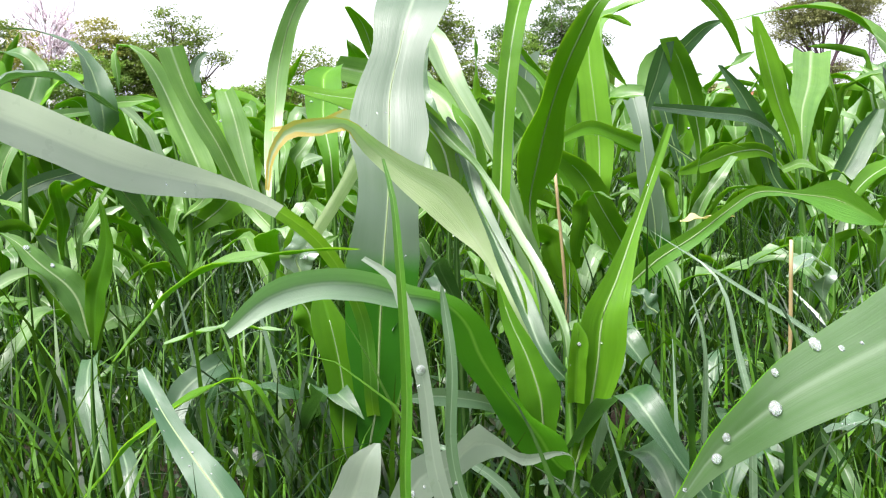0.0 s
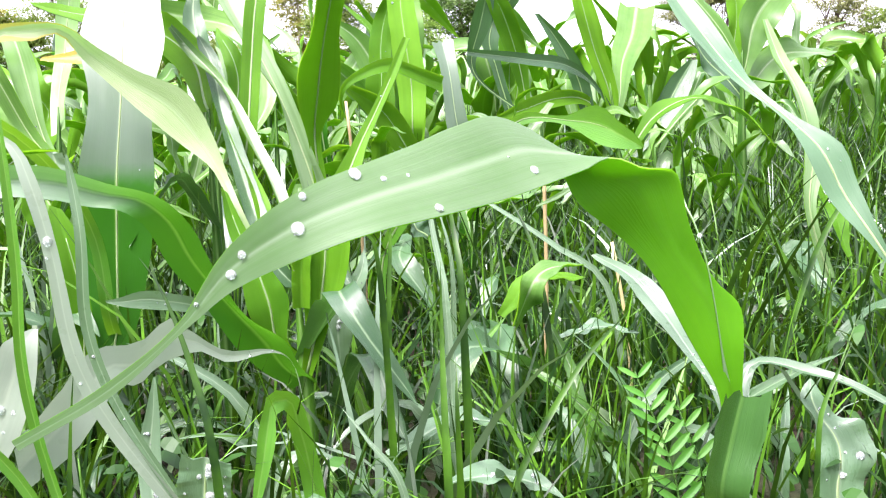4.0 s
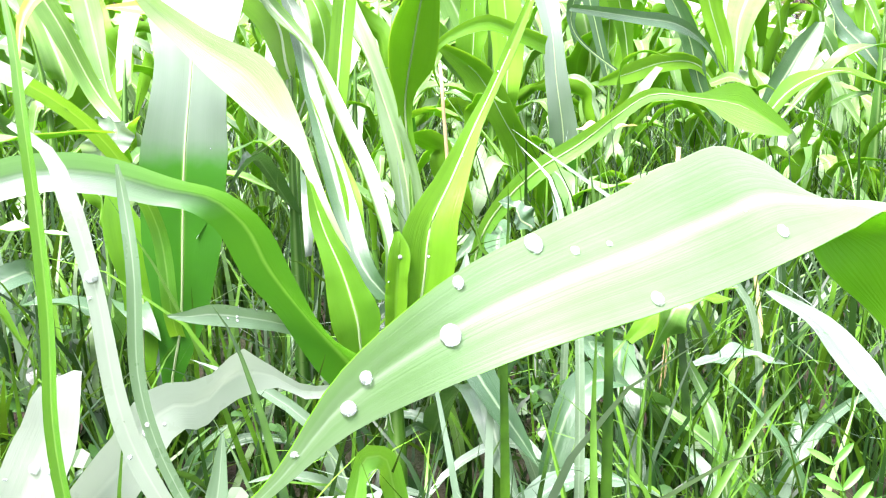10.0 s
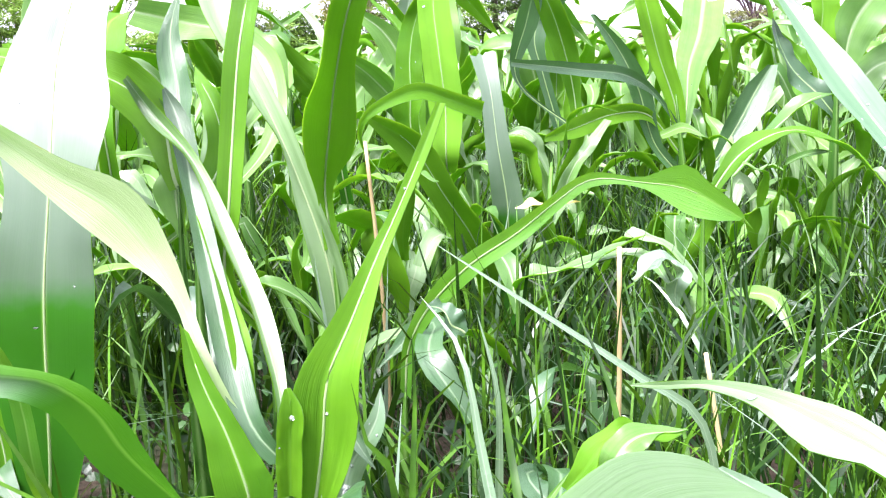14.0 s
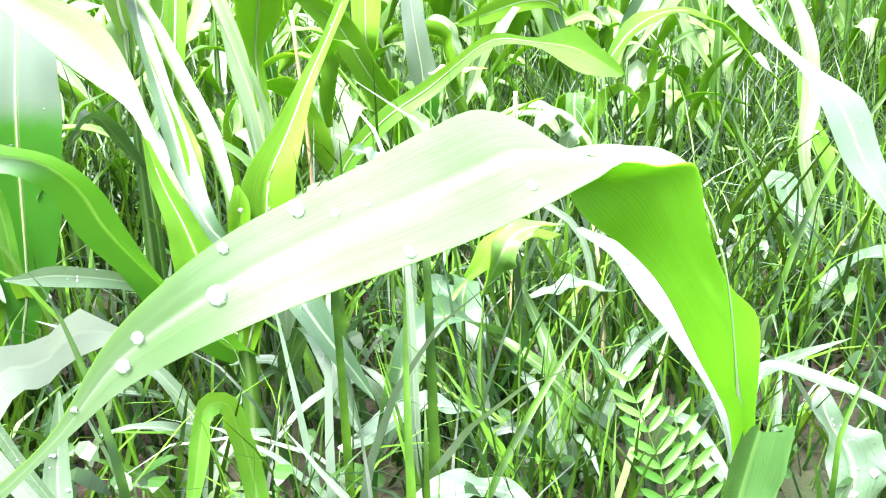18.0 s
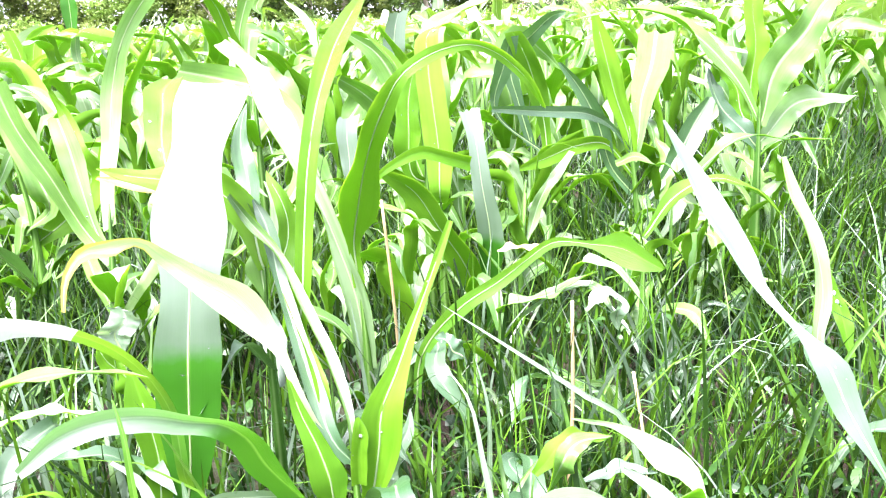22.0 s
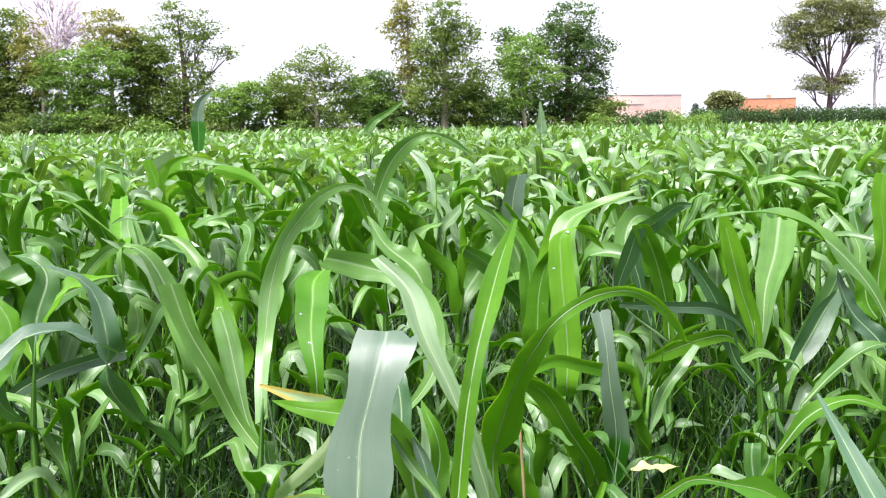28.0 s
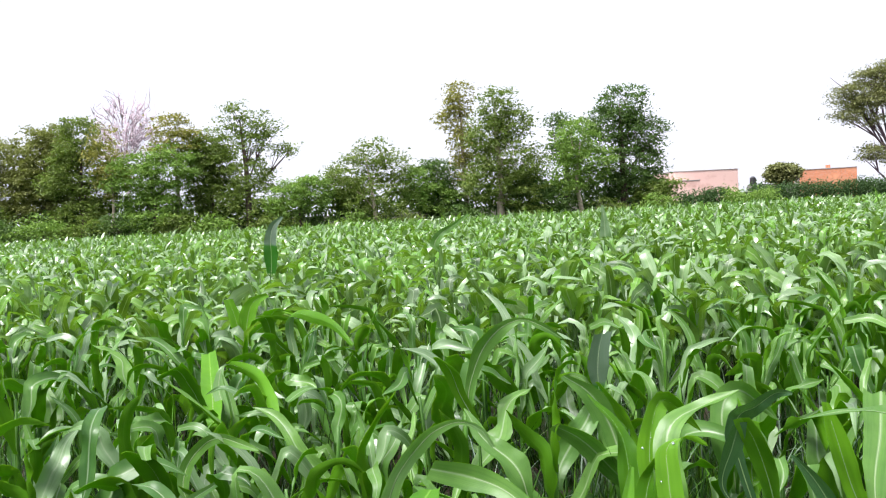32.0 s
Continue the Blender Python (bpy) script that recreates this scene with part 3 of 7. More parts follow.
def tree(x, y, lobes, mat, bark, label, seed, trunk=0.16, clumps=66, per=44, size=0.12, name="tree", fork=0.35, category="tree", lean=0.0, spread=0.24, bare=0, crest=1.0, limbs=5):
    """Tapered trunk, limbs to each lobe and a ragged crown. lobes: (dx, z, radius across, radius up)."""
    rng = np.random.RandomState(seed)
    t = empty(name, x, y, 0, label, category, "trees at the field's edge" if name == "tree" else "shrubs at the field's edge")
    top = max(z for _, z, _, _ in lobes)
    wood = [tube([(0, 0, -0.05), (lean * 0.3 + rng.normal(0, 0.05), 0, top * 0.2 * crest), (lean * 0.7 + rng.normal(0, 0.1), rng.normal(0, 0.1), top * 0.5 * crest), (lean + rng.normal(0, 0.15), 0, top * crest)], [trunk * 1.25, trunk, trunk * 0.7, trunk * 0.2], 8)]
    centers = []
    for dx, z, ra, rz in lobes:
        k = max(4, int(clumps * ra * rz / 2.2))
        d = rng.normal(0, 1, (k, 3))
        d /= np.linalg.norm(d, axis=1)[:, None]
        r = rng.uniform(0.35, 1.0, k) ** 0.6
        c = np.stack([dx + d[:, 0] * r * ra, d[:, 1] * r * ra * 0.8, z + d[:, 2] * r * rz], axis=1)
        c[:, 2] = np.maximum(c[:, 2], 0.35)
        centers.append(c)
        joint = None
        for j in rng.choice(k, min(k, limbs), replace=False):
            z0 = max(0.3, min(top * 0.75 * crest, c[j, 2] - abs(c[j, 0] - lean * 0.6) * 0.7 - 0.4) * rng.uniform(0.6, 1.0))
            s0 = np.array([lean * z0 / top, 0, z0])
            if joint is None:  # one limb to the lobe, branches from it
                mid = s0 * 0.45 + c[j] * 0.55 + np.array([rng.normal(0, 0.15), rng.normal(0, 0.15), 0.12 * ra])
                wood.append(tube([s0, mid, c[j]], [trunk * fork, trunk * fork * 0.6, trunk * 0.06], 5, 6))
                joint = s0 * 0.2 + mid * 0.8
            else:
                wood.append(tube([joint, joint * 0.4 + c[j] * 0.6 + np.array([0, 0, 0.1 * ra]), c[j]], [trunk * fork * 0.45, trunk * fork * 0.3, trunk * 0.05], 5, 6))
    centers = np.vstack(centers)
    for j in range(bare):
        c = centers[rng.randint(len(centers))]
        e = c + rng.normal(0, 0.5, 3) + np.array([0, 0, 0.5])
        wood.append(tube([c * 0.7 + np.array([0, 0, c[2] * 0.25]), c, e], [trunk * 0.2, trunk * 0.13, 0.012], 4, 5))
    v, f, u = join(wood)
    part("trunk", mesh_from("trunk", v, f, bark, u), t)
    if per:
        v, f, u = leaf_cloud(centers, (spread * 1.3, spread * 1.3, spread * 0.45), per, size, rng, flat=1.6)
        part("crown", mesh_from("crown", v, f, mat, u, smooth=False), t)
    return t


tree(-31.5, 60, [(0, 7.0, 2.4, 2.2), (0, 5.6, 2.4, 2.4), (-1.5, 3.8, 2.0, 2.0), (1.4, 3.2, 1.8, 2.0)], tree_moss, bark_dark, "leafy olive green tree at the field's edge", 1)
tree(-35.5, 60, [(0, 6.6, 2.2, 1.8), (1.0, 4.2, 2.2, 2.0), (-1.5, 3.4, 2.0, 2.0)], tree_moss, bark_dark, "leafy green tree at the end of the tree line", 29)
tree(-28.0, 58, [(0, 7.4, 1.7, 1.9), (-1.2, 5.0, 1.7, 1.8), (0.8, 4.0, 1.6, 1.8), (0, 2.2, 2.0, 1.6)], tree_mid, bark_dark, "leafy green tree with a rounded crown", 2)
tree(-25.8, 57, [(0, 6.6, 1.2, 1.8), (0.5, 4.8, 1.2, 1.5)], tree_olive, bark_pale, "thin olive-green tree with a pale crooked trunk", 3, trunk=0.11, per=20, lean=0.5)
tree(-26.4, 62, [(0, 9.0, 2.7, 2.0), (-1.0, 7.6, 1.8, 1.4), (1.5, 7.4, 1.9, 1.4)], tree_olive, bark_pink, "bare tree with thin pinkish leafless twigs", 4, trunk=0.2, per=0, bare=420, clumps=110)
tree(-21.3, 58, [(0, 7.9, 1.4, 1.1), (0.8, 7.0, 1.2, 0.9), (-0.9, 6.5, 1.0, 0.8)], tree_olive, bark_pale, "sparse tree with a pale forked trunk", 5, trunk=0.15, per=26, size=0.13)
tree(-22.6, 57, [(-1.2, 4.4, 2.1, 1.9), (1.2, 5.2, 2.0, 1.7), (0, 2.0, 2.6, 1.7)], tree_light, bark_dark, "broad bushy light green tree", 6)
tree(-19.2, 59, [(0, 6.6, 1.8, 1.4), (0.4, 5.6, 1.8, 1.4), (-0.8, 4.4, 1.8, 1.5), (0.6, 3.0, 2.0, 1.8)], tree_mid, bark_dark, "dense green tree in the tree line", 7)
tree(-16.4, 58, [(-0.6, 8.4, 1.1, 1.2), (1.6, 7.7, 1.0, 1.0), (0.2, 6.6, 1.6, 1.0), (2.7, 6.0, 0.9, 0.6), (0.2, 4.6, 1.7, 1.5), (0.6, 2.6, 2.0, 1.9)], tree_mid, bark_dark, "tall tree with a divided yellowish-green top", 8, per=24, trunk=0.2)
tree(-12.6, 57, [(-0.8, 2.6, 1.6, 1.4), (1.0, 3.0, 1.5, 1.3)], tree_light, bark_dark, "light green bushy shrub below the trees", 9, name="shrub", category="shrub", trunk=0.08)
tree(-10.2, 59, [(0, 3.3, 1.4, 1.3), (1.0, 2.0, 1.6, 1.4)], tree_mid, bark_dark, "green shrub below the trees", 10, name="shrub", category="shrub", trunk=0.08)
tree(-7.6, 57, [(0.2, 5.3, 1.6, 1.1), (-1.4, 4.2, 1.6, 1.3), (1.5, 4.4, 1.3, 1.1), (0, 2.6, 2.4, 1.7)], tree_mid, bark_pale, "drooping green tree with feathery branches", 11, per=22, trunk=0.13)
tree(-4.6, 58, [(0, 3.2, 1.4, 1.4), (0.8, 2.0, 1.6, 1.2)], tree_light, bark_dark, "yellowish green shrub in the tree line", 12, name="shrub", category="shrub", trunk=0.08)
tree(-3.4, 59, [(0, 3.9, 1.2, 1.3), (0.3, 2.0, 1.6, 1.4)], tree_dark, bark_dark, "dark green shrub in the tree line", 13, name="shrub", category="shrub", trunk=0.08)
tree(-1.5, 60, [(0, 9.2, 1.0, 1.3), (-0.6, 7.6, 1.1, 1.2), (0.2, 5.8, 1.2, 1.4), (0, 3.8, 1.2, 1.4)], tree_olive, bark_pale, "tall yellowish tree behind a green one", 14, per=30)
tree(0.9, 57, [(0.1, 8.0, 1.3, 1.3), (0.9, 6.8, 1.6, 1.3), (-0.5, 6.0, 1.9, 1.5), (0.8, 4.4, 2.4, 1.7), (-0.4, 3.0, 2.4, 1.7), (1.4, 2.2, 1.8, 1.4)], tree_mid, bark_pale, "tall full green tree with layered branches", 15, trunk=0.22, per=30)
tree(3.1, 60, [(0, 3.4, 0.8, 1.2), (-0.5, 1.8, 1.4, 1.3)], tree_dark, bark_dark, "dark slender shrub beside the tall tree", 16, name="shrub", category="shrub", trunk=0.09)
tree(6.2, 57, [(0, 5.4, 1.7, 1.5), (0.6, 4.0, 1.9, 1.6), (-0.6, 3.2, 1.7, 1.4)], tree_light, bark_pale, "light green tree with a pale trunk", 17, trunk=0.14, per=30)
tree(5.6, 61, [(-0.3, 6.8, 0.8, 0.9), (0, 5.2, 1.0, 1.4)], tree_dark, bark_dark, "dark tree top showing behind a lighter tree", 18)
tree(9.4, 59, [(0.2, 7.9, 1.8, 1.4), (-0.5, 6.4, 2.2, 1.5), (1.3, 5.6, 1.8, 1.6), (0.4, 3.8, 2.5, 1.8), (0.8, 2.1, 2.3, 1.5)], tree_dark, bark_dark, "tall dense dark green tree", 19, trunk=0.24, per=32)
tree(11.9, 58, [(0, 1.7, 1.2, 1.0), (-0.8, 1.4, 1.2, 1.0)], tree_mid, bark_dark, "low green shrub beside the dark tree", 20, name="shrub", category="shrub", trunk=0.07)
tree(4.4, 57, [(0, 1.6, 1.2, 1.1)], tree_dark, bark_dark, "low dark shrub between the trees", 21, name="shrub", category="shrub", trunk=0.07)
tree(29.9, 88, [(0, 2.8, 1.4, 1.3), (-0.5, 3.1, 1.0, 1.0), (0.7, 3.0, 1.0, 1.0)], tree_grey, bark_dark, "round grey-green bush between the farm buildings", 22, name="shrub", category="shrub", trunk=0.1, size=0.2)
tree(32.4, 70, [(-3.0, 8.4, 1.5, 1.0), (-1.4, 9.7, 1.6, 0.9), (0.2, 10.3, 1.6, 0.9), (1.8, 10.0, 1.6, 0.9), (3.2, 9.0, 1.4, 0.9), (0.4, 8.9, 2.0, 1.0), (-1.7, 7.8, 1.5, 0.9), (1.9, 7.9, 1.6, 0.9), (-3.2, 7.0, 1.0, 0.6), (-1.6, 6.6, 0.9, 0.5), (-1.3, 3.9, 1.2, 0.7), (1.3, 4.3, 1.2, 0.6), (0.1, 3.4, 1.1, 0.5)], tree_grey, bark_acacia, "acacia tree with a flat feathery crown", 23, trunk=0.26, clumps=48, per=92, size=0.10, fork=0.42, spread=0.34, bare=40, crest=0.5, limbs=5)
tree(36.6, 71, [(0, 7.4, 1.0, 1.7), (0.4, 5.4, 0.8, 1.2)], tree_grey, bark_pink, "slender nearly bare tree", 24, trunk=0.12, per=3, bare=60)
tree(38.2, 71, [(0, 5.4, 0.6, 1.4), (0.2, 3.8, 0.5, 1.0)], tree_grey, bark_pink, "thin bare sapling beside the hedge", 25, trunk=0.1, per=2, bare=40)
tree(43.6, 70, [(-0.5, 8.2, 2.4, 1.5), (1.2, 6.6, 2.3, 1.5), (-1.2, 5.4, 1.6, 1.3), (0.8, 3.4, 2.0, 1.6)], tree_grey, bark_dark, "tall grey-green tree with a dark trunk", 26, trunk=0.28, per=20, bare=30)
tree(46.5, 68, [(0, 5.0, 2.2, 2.0), (-2.6, 2.0, 2.0, 1.4), (0.6, 2.4, 2.4, 1.6)], tree_mid, bark_dark, "broad green tree beyond the hedge", 27)
tree(51.5, 68, [(0, 6.4, 2.4, 2.2), (1.0, 3.0, 2.4, 2.0)], tree_mid, bark_dark, "green tree beyond the hedge", 28)
for i, (x, y, hgt, w, mat, txt) in enumerate([
    (-36, 58, 4.5, 2.6, tree_mid, "leafy green shrub in the tree line"), (-33.4, 56.5, 2.4, 2.2, tree_dark, "dark shrub in the tree line"), (-30, 56, 2.6, 2.2, tree_light, "light green shrub in the tree line"),
    (-27.2, 56, 2.2, 2.0, tree_mid, "leafy green shrub in the tree line"), (-24.8, 56, 2.4, 2.0, tree_dark, "dark shrub in the tree line"), (-20.6, 56, 2.2, 2.0, tree_mid, "leafy green shrub in the tree line"),
    (-18.2, 56, 2.0, 1.8, tree_light, "light green shrub in the tree line"), (-14.2, 56.5, 2.0, 1.7, tree_mid, "leafy green shrub in the tree line"), (-9.0, 56, 1.6, 1.5, tree_light, "light green shrub in the tree line"),
    (-5.8, 56, 1.6, 1.6, tree_mid, "leafy green shrub in the tree line"), (-1.6, 56, 1.6, 1.5, tree_dark, "dark shrub in the tree line"), (2.6, 56, 1.4, 1.4, tree_mid, "leafy green shrub in the tree line"),
    (7.6, 56, 1.5, 1.5, tree_mid, "leafy green shrub in the tree line"), (11.0, 56, 1.6, 1.5, tree_light, "light green shrub in the tree line")]):
    tree(x, y, [(0, hgt * 0.62, w * 0.7, hgt * 0.38), (-w * 0.5, hgt * 0.4, w * 0.6, hgt * 0.3), (w * 0.5, hgt * 0.42, w * 0.6, hgt * 0.32)], mat, bark_dark, txt, 40 + i, name="shrub", category="shrub", trunk=0.07, per=22)


def thicket(name, x0, x1, y0, y1, high, count, mat, label, seed, per=14, size=0.16, ragged=0.4):
    rng = np.random.RandomState(seed)
    c = np.stack([rng.uniform(x0, x1, count), rng.uniform(y0, y1, count), high * rng.uniform(0.1, 1.0, count)], axis=1)
    c[:, 2] *= 0.92 + ragged * np.array([noise.noise(Vector((p[0] * 0.5, p[1] * 0.3, seed))) + 0.5 for p in c])
    v, f, u = leaf_cloud(c, (0.25, 0.25, 0.16), per, size, rng)
    tagged(new(name, mesh_from(name, v, f, mat, u, smooth=False)), label, "hedge", kind="stuff")


thicket("hedge", 17.4, 64, 57, 58.4, 1.7, 7500, tree_hedge, "dark green hedge row along the far field side", 60, size=0.08, ragged=0.12)
thicket("verge_bushes", 12.5, 15.6, 55.5, 57, 1.35, 260, tree_hedge, "dark weeds at the foot of the trees", 63, size=0.1)
thicket("undergrowth", -45, 13, 58.5, 63, 2.6, 1500, tree_dark, "dark undergrowth below the tree line", 61, size=0.2)
thicket("verge_weeds", 15.2, 18.2, 54.5, 56.0, 1.25, 420, tree_light, "yellow-green tall weeds on the field verge", 62, size=0.08)


# ---- maize crop ----
def crop_leaves(rng, seg, rows, count):
    """The blades of one plant standing at the origin, as (verts, faces, uv)."""
    out = []
    az = rng.uniform(0, 6.28)
    high = rng.uniform(0.42, 0.62)
    up_way = np.array([0, 0, 1.0])
    for i in range(count):
        a = az + math.pi * i + rng.normal(0, 0.55)
        k = (i + 0.5) / count
        z0 = 0.12 + high * k * 0.75
        ln = rng.uniform(0.28, 0.5) * (0.85 + 0.3 * math.sin(math.pi * min(k * 1.1, 1)))
        up = radians(rng.uniform(8, 42) * (1.3 - 0.6 * k))
        d = np.array([math.cos(a), math.sin(a), 0])
        lat = np.array([-d[1], d[0], 0])

        def onward(ang, side):
            w = d * math.sin(ang) + up_way * math.cos(ang) + lat * side
            return w / np.linalg.norm(w)

        p0 = up_way * z0 + d * 0.008
        p1 = p0 + ln * rng.uniform(0.4, 0.58) * onward(up, rng.normal(0, 0.08))
        pts = [p0, p0 * 0.45 + p1 * 0.55 + d * 0.006, p1]
        habit = rng.rand()
        if habit < 0.2:  # stiff and nearly straight
            turn = (0.15, 0.3, 0.5)
        elif habit < 0.56:  # arched
            turn = (0.5, 1.0, rng.uniform(1.3, 1.9))
        else:  # kinked over
            turn = (rng.uniform(1.2, 1.9), rng.uniform(1.7, 2.3), rng.uniform(1.8, 2.7))
        slew = rng.normal(0, 0.35)
        for step, t in zip((0.07, 0.2, 0.24), turn):
            pts.append(pts[-1] + ln * step * onward(up + t * (1.15 - 0.3 * k), slew))
        n0 = -d * math.cos(up) + up_way * (math.sin(up) + 0.2) + lat * rng.normal(0, 0.35)
        n1 = up_way + d * rng.uniform(-0.2, 0.6) + lat * rng.normal(0, 1.1)
        out.append(ribbon(pts, rng.uniform(0.038, 0.09) * (1.3 if seg < 9 else 1.0), n0 / np.linalg.norm(n0), n1 / np.linalg.norm(n1), seg, rng.uniform(0.05, 0.5), 0.5 if rng.rand() < 0.1 else 0.0, rng.uniform(0.08, 0.3), 0.4, rows, rng.randint(9999), stray=0.3 if seg > 8 else 0.15))
    return out, high


def crop_stalk(high, sides=6):
    return tube([(0, 0, -0.02), (0.002, 0.001, high * 0.5), (0.003, 0, high)], [0.013, 0.011, 0.006], sides, 5)


CROP_LABELS = ("young green maize plant with arching leaves in the field", "leafy maize plant with drooping leaf tips in the field", "upright maize plant with broad green blades in the field")
variants = []
for s in range(12):
    rng = np.random.RandomState(100 + s)
    leaves, high = crop_leaves(rng, 18, (-1, -0.55, 0, 0.55, 1), 5 + s % 2)
    top = empty("maize_plant", 0, -3.0 - 0.4 * s, 0, CROP_LABELS[s % 3], "maize plant", "maize plants of the field")
    v, f, u = crop_stalk(high)
    part("stalk", mesh_from("stalk", v, f, stalk_mat, u), top)
    for v, f, u in leaves:
        part("leaf", skinned(v, f, u, 18), top)
    variants.append(top)

place = random.Random(5)


def near_hand_built(x, y):
    """Room kept for the plants that are set one by one, and for the camera's way."""
    return (-1.0 < x < 1.9 and -0.75 < y < 2.5) or (-1.6 < x < -0.9 and 0.9 < y < 2.3) or (abs(x - 0.1) < 0.7 and y < 0.6)


spots, tries = [], 0
while len(spots) < 215 and tries < 60000:
    tries += 1
    y = place.uniform(0.3, 5.6)
    x = place.uniform(-1.2 - 0.52 * y, 1.6 + 0.55 * y)
    if near_hand_built(x, y) or noise.noise(Vector((x * 1.1, y * 1.1, 3.3))) < -0.12 or any((x - a) ** 2 + (y - b) ** 2 < 0.2**2 for a, b in spots):
        continue
    spots.append((x, y))
low_spots = []
while len(low_spots) < 30:
    y = place.uniform(1.45, 2.6)
    x = place.uniform(-0.55 - 0.3 * y, 0.35 + 0.5 * y)
    if all((x - a) ** 2 + (y - b) ** 2 > 0.16**2 for a, b in low_spots):
        low_spots.append((x, y))
for i, (x, y) in enumerate(spots + low_spots):
    m = pose(x, y, 0, place.gauss(0, 4), place.gauss(0, 4), place.uniform(0, 360))
    s = place.uniform(0.86, 1.22) if i < len(spots) else place.uniform(0.5, 0.72)
    if i < len(variants):
        variants[i].matrix_basis = m @ Matrix.Scale(s, 4)
    else:
        twin = copy_thing(variants[i % len(variants)], m)
        twin.scale = (s, s, s)


def crop_field(name, wanted, keep, seg, rows, count, label, seed, kinds=14):
    """Joined plants past the near ones."""
    rng = np.random.RandomState(seed)
    kits = []
    for s in range(kinds):
        leaves, high = crop_leaves(rng, seg, rows, count)
        if seg >= 5:
            leaves.append(crop_stalk(high, 4))
        v, f, u = join(leaves)
        kits.append((v, np.array([q if len(q) == 4 else (q + q[-1:] * 4)[:4] for q in f if len(q) == 4]), u))
    xy = keep(rng, wanted)
    V, Fc, U, off = [], [], [], 0
    which = rng.randint(0, kinds, len(xy))
    for k, (v, f, u) in enumerate(kits):
        p = xy[which == k]
        n = len(p)
        if not n:
            continue
        a, s = rng.uniform(0, 6.28, n), rng.uniform(0.84, 1.22, n) + (rng.rand(n) < 0.05) * 0.25
        ca, sa = np.cos(a) * s, np.sin(a) * s
        x = v[None, :, 0] * ca[:, None] - v[None, :, 1] * sa[:, None] + p[:, 0:1]
        y = v[None, :, 0] * sa[:, None] + v[None, :, 1] * ca[:, None] + p[:, 1:2]
        z = v[None, :, 2] * s[:, None] + np.zeros((n, 1))
        V.append(np.stack([x, y, z], axis=2).reshape(-1, 3))
        Fc.append((f[None] + (np.arange(n) * len(v))[:, None, None] + off).reshape(-1, 4))
        U.append(np.tile(u, (n, 1)))
        off += n * len(v)
    V, Fc, U = np.vstack(V).astype(np.float32), np.vstack(Fc).astype(np.int32), np.vstack(U).astype(np.float32)
    me = bpy.data.meshes.new(name)
    me.vertices.add(len(V))
    me.vertices.foreach_set("co", V.ravel())
    me.loops.add(Fc.size)
    me.loops.foreach_set("vertex_index", Fc.ravel())
    me.polygons.add(len(Fc))
    me.polygons.foreach_set("loop_start", np.arange(len(Fc), dtype=np.int32) * 4)
    me.polygons.foreach_set("loop_total", np.full(len(Fc), 4, dtype=np.int32))
    me.update(calc_edges=True)
    me.polygons.foreach_set("use_smooth", np.ones(len(Fc), dtype=bool))
    me.materials.append(crop_mat)
    me.uv_layers.new(name="UVMap").data.foreach_set("uv", U[Fc.ravel()].ravel())
    me.update()
    return tagged(new(name, me), label, "crop", kind="stuff")


def ring(y0, y1, slope, pad, behind=0.0):
    def keep(rng, wanted):
        y = np.sqrt(rng.uniform(0, 1, wanted) * (y1**2 - y0**2) + y0**2)
        return np.stack([rng.uniform(-1, 1, wanted) * (y * slope + pad) + 0.05 * y, y], axis=1)
    return keep


def around(rng, wanted):
    """The crop beside and behind the camera's way."""
    p = rng.uniform(-1, 1, (wanted * 3, 2)) * np.array([7.5, 5.5]) + np.array([0.2, 0.0])
    wide = 0.9 + 0.55 * np.maximum(p[:, 1], 0) + 0.5
    out = ((np.abs(p[:, 0] - 0.2) > wide) & (p[:, 1] > -0.5)) | (p[:, 1] < -0.9)
    return p[out][:wanted]


THREE = (-1, 0, 1)
crop_field("maize_crop_mid", 1080, ring(5.4, 12, 0.72, 0.6), 8, THREE, 6, "dense green maize crop filling the field", 201)
crop_field("maize_crop_side", 1600, around, 6, THREE, 7, "dense green maize crop beside the path", 202)
crop_field("maize_crop_back", 5200, ring(11.6, 27, 0.72, 0.6), 5, (-1, 1), 5, "dense green maize crop further off", 203)
crop_field("maize_crop_far", 21000, ring(26, 55, 0.80, 1.0), 3, (-1, 1), 5, "far maize crop up to the tree line", 204)


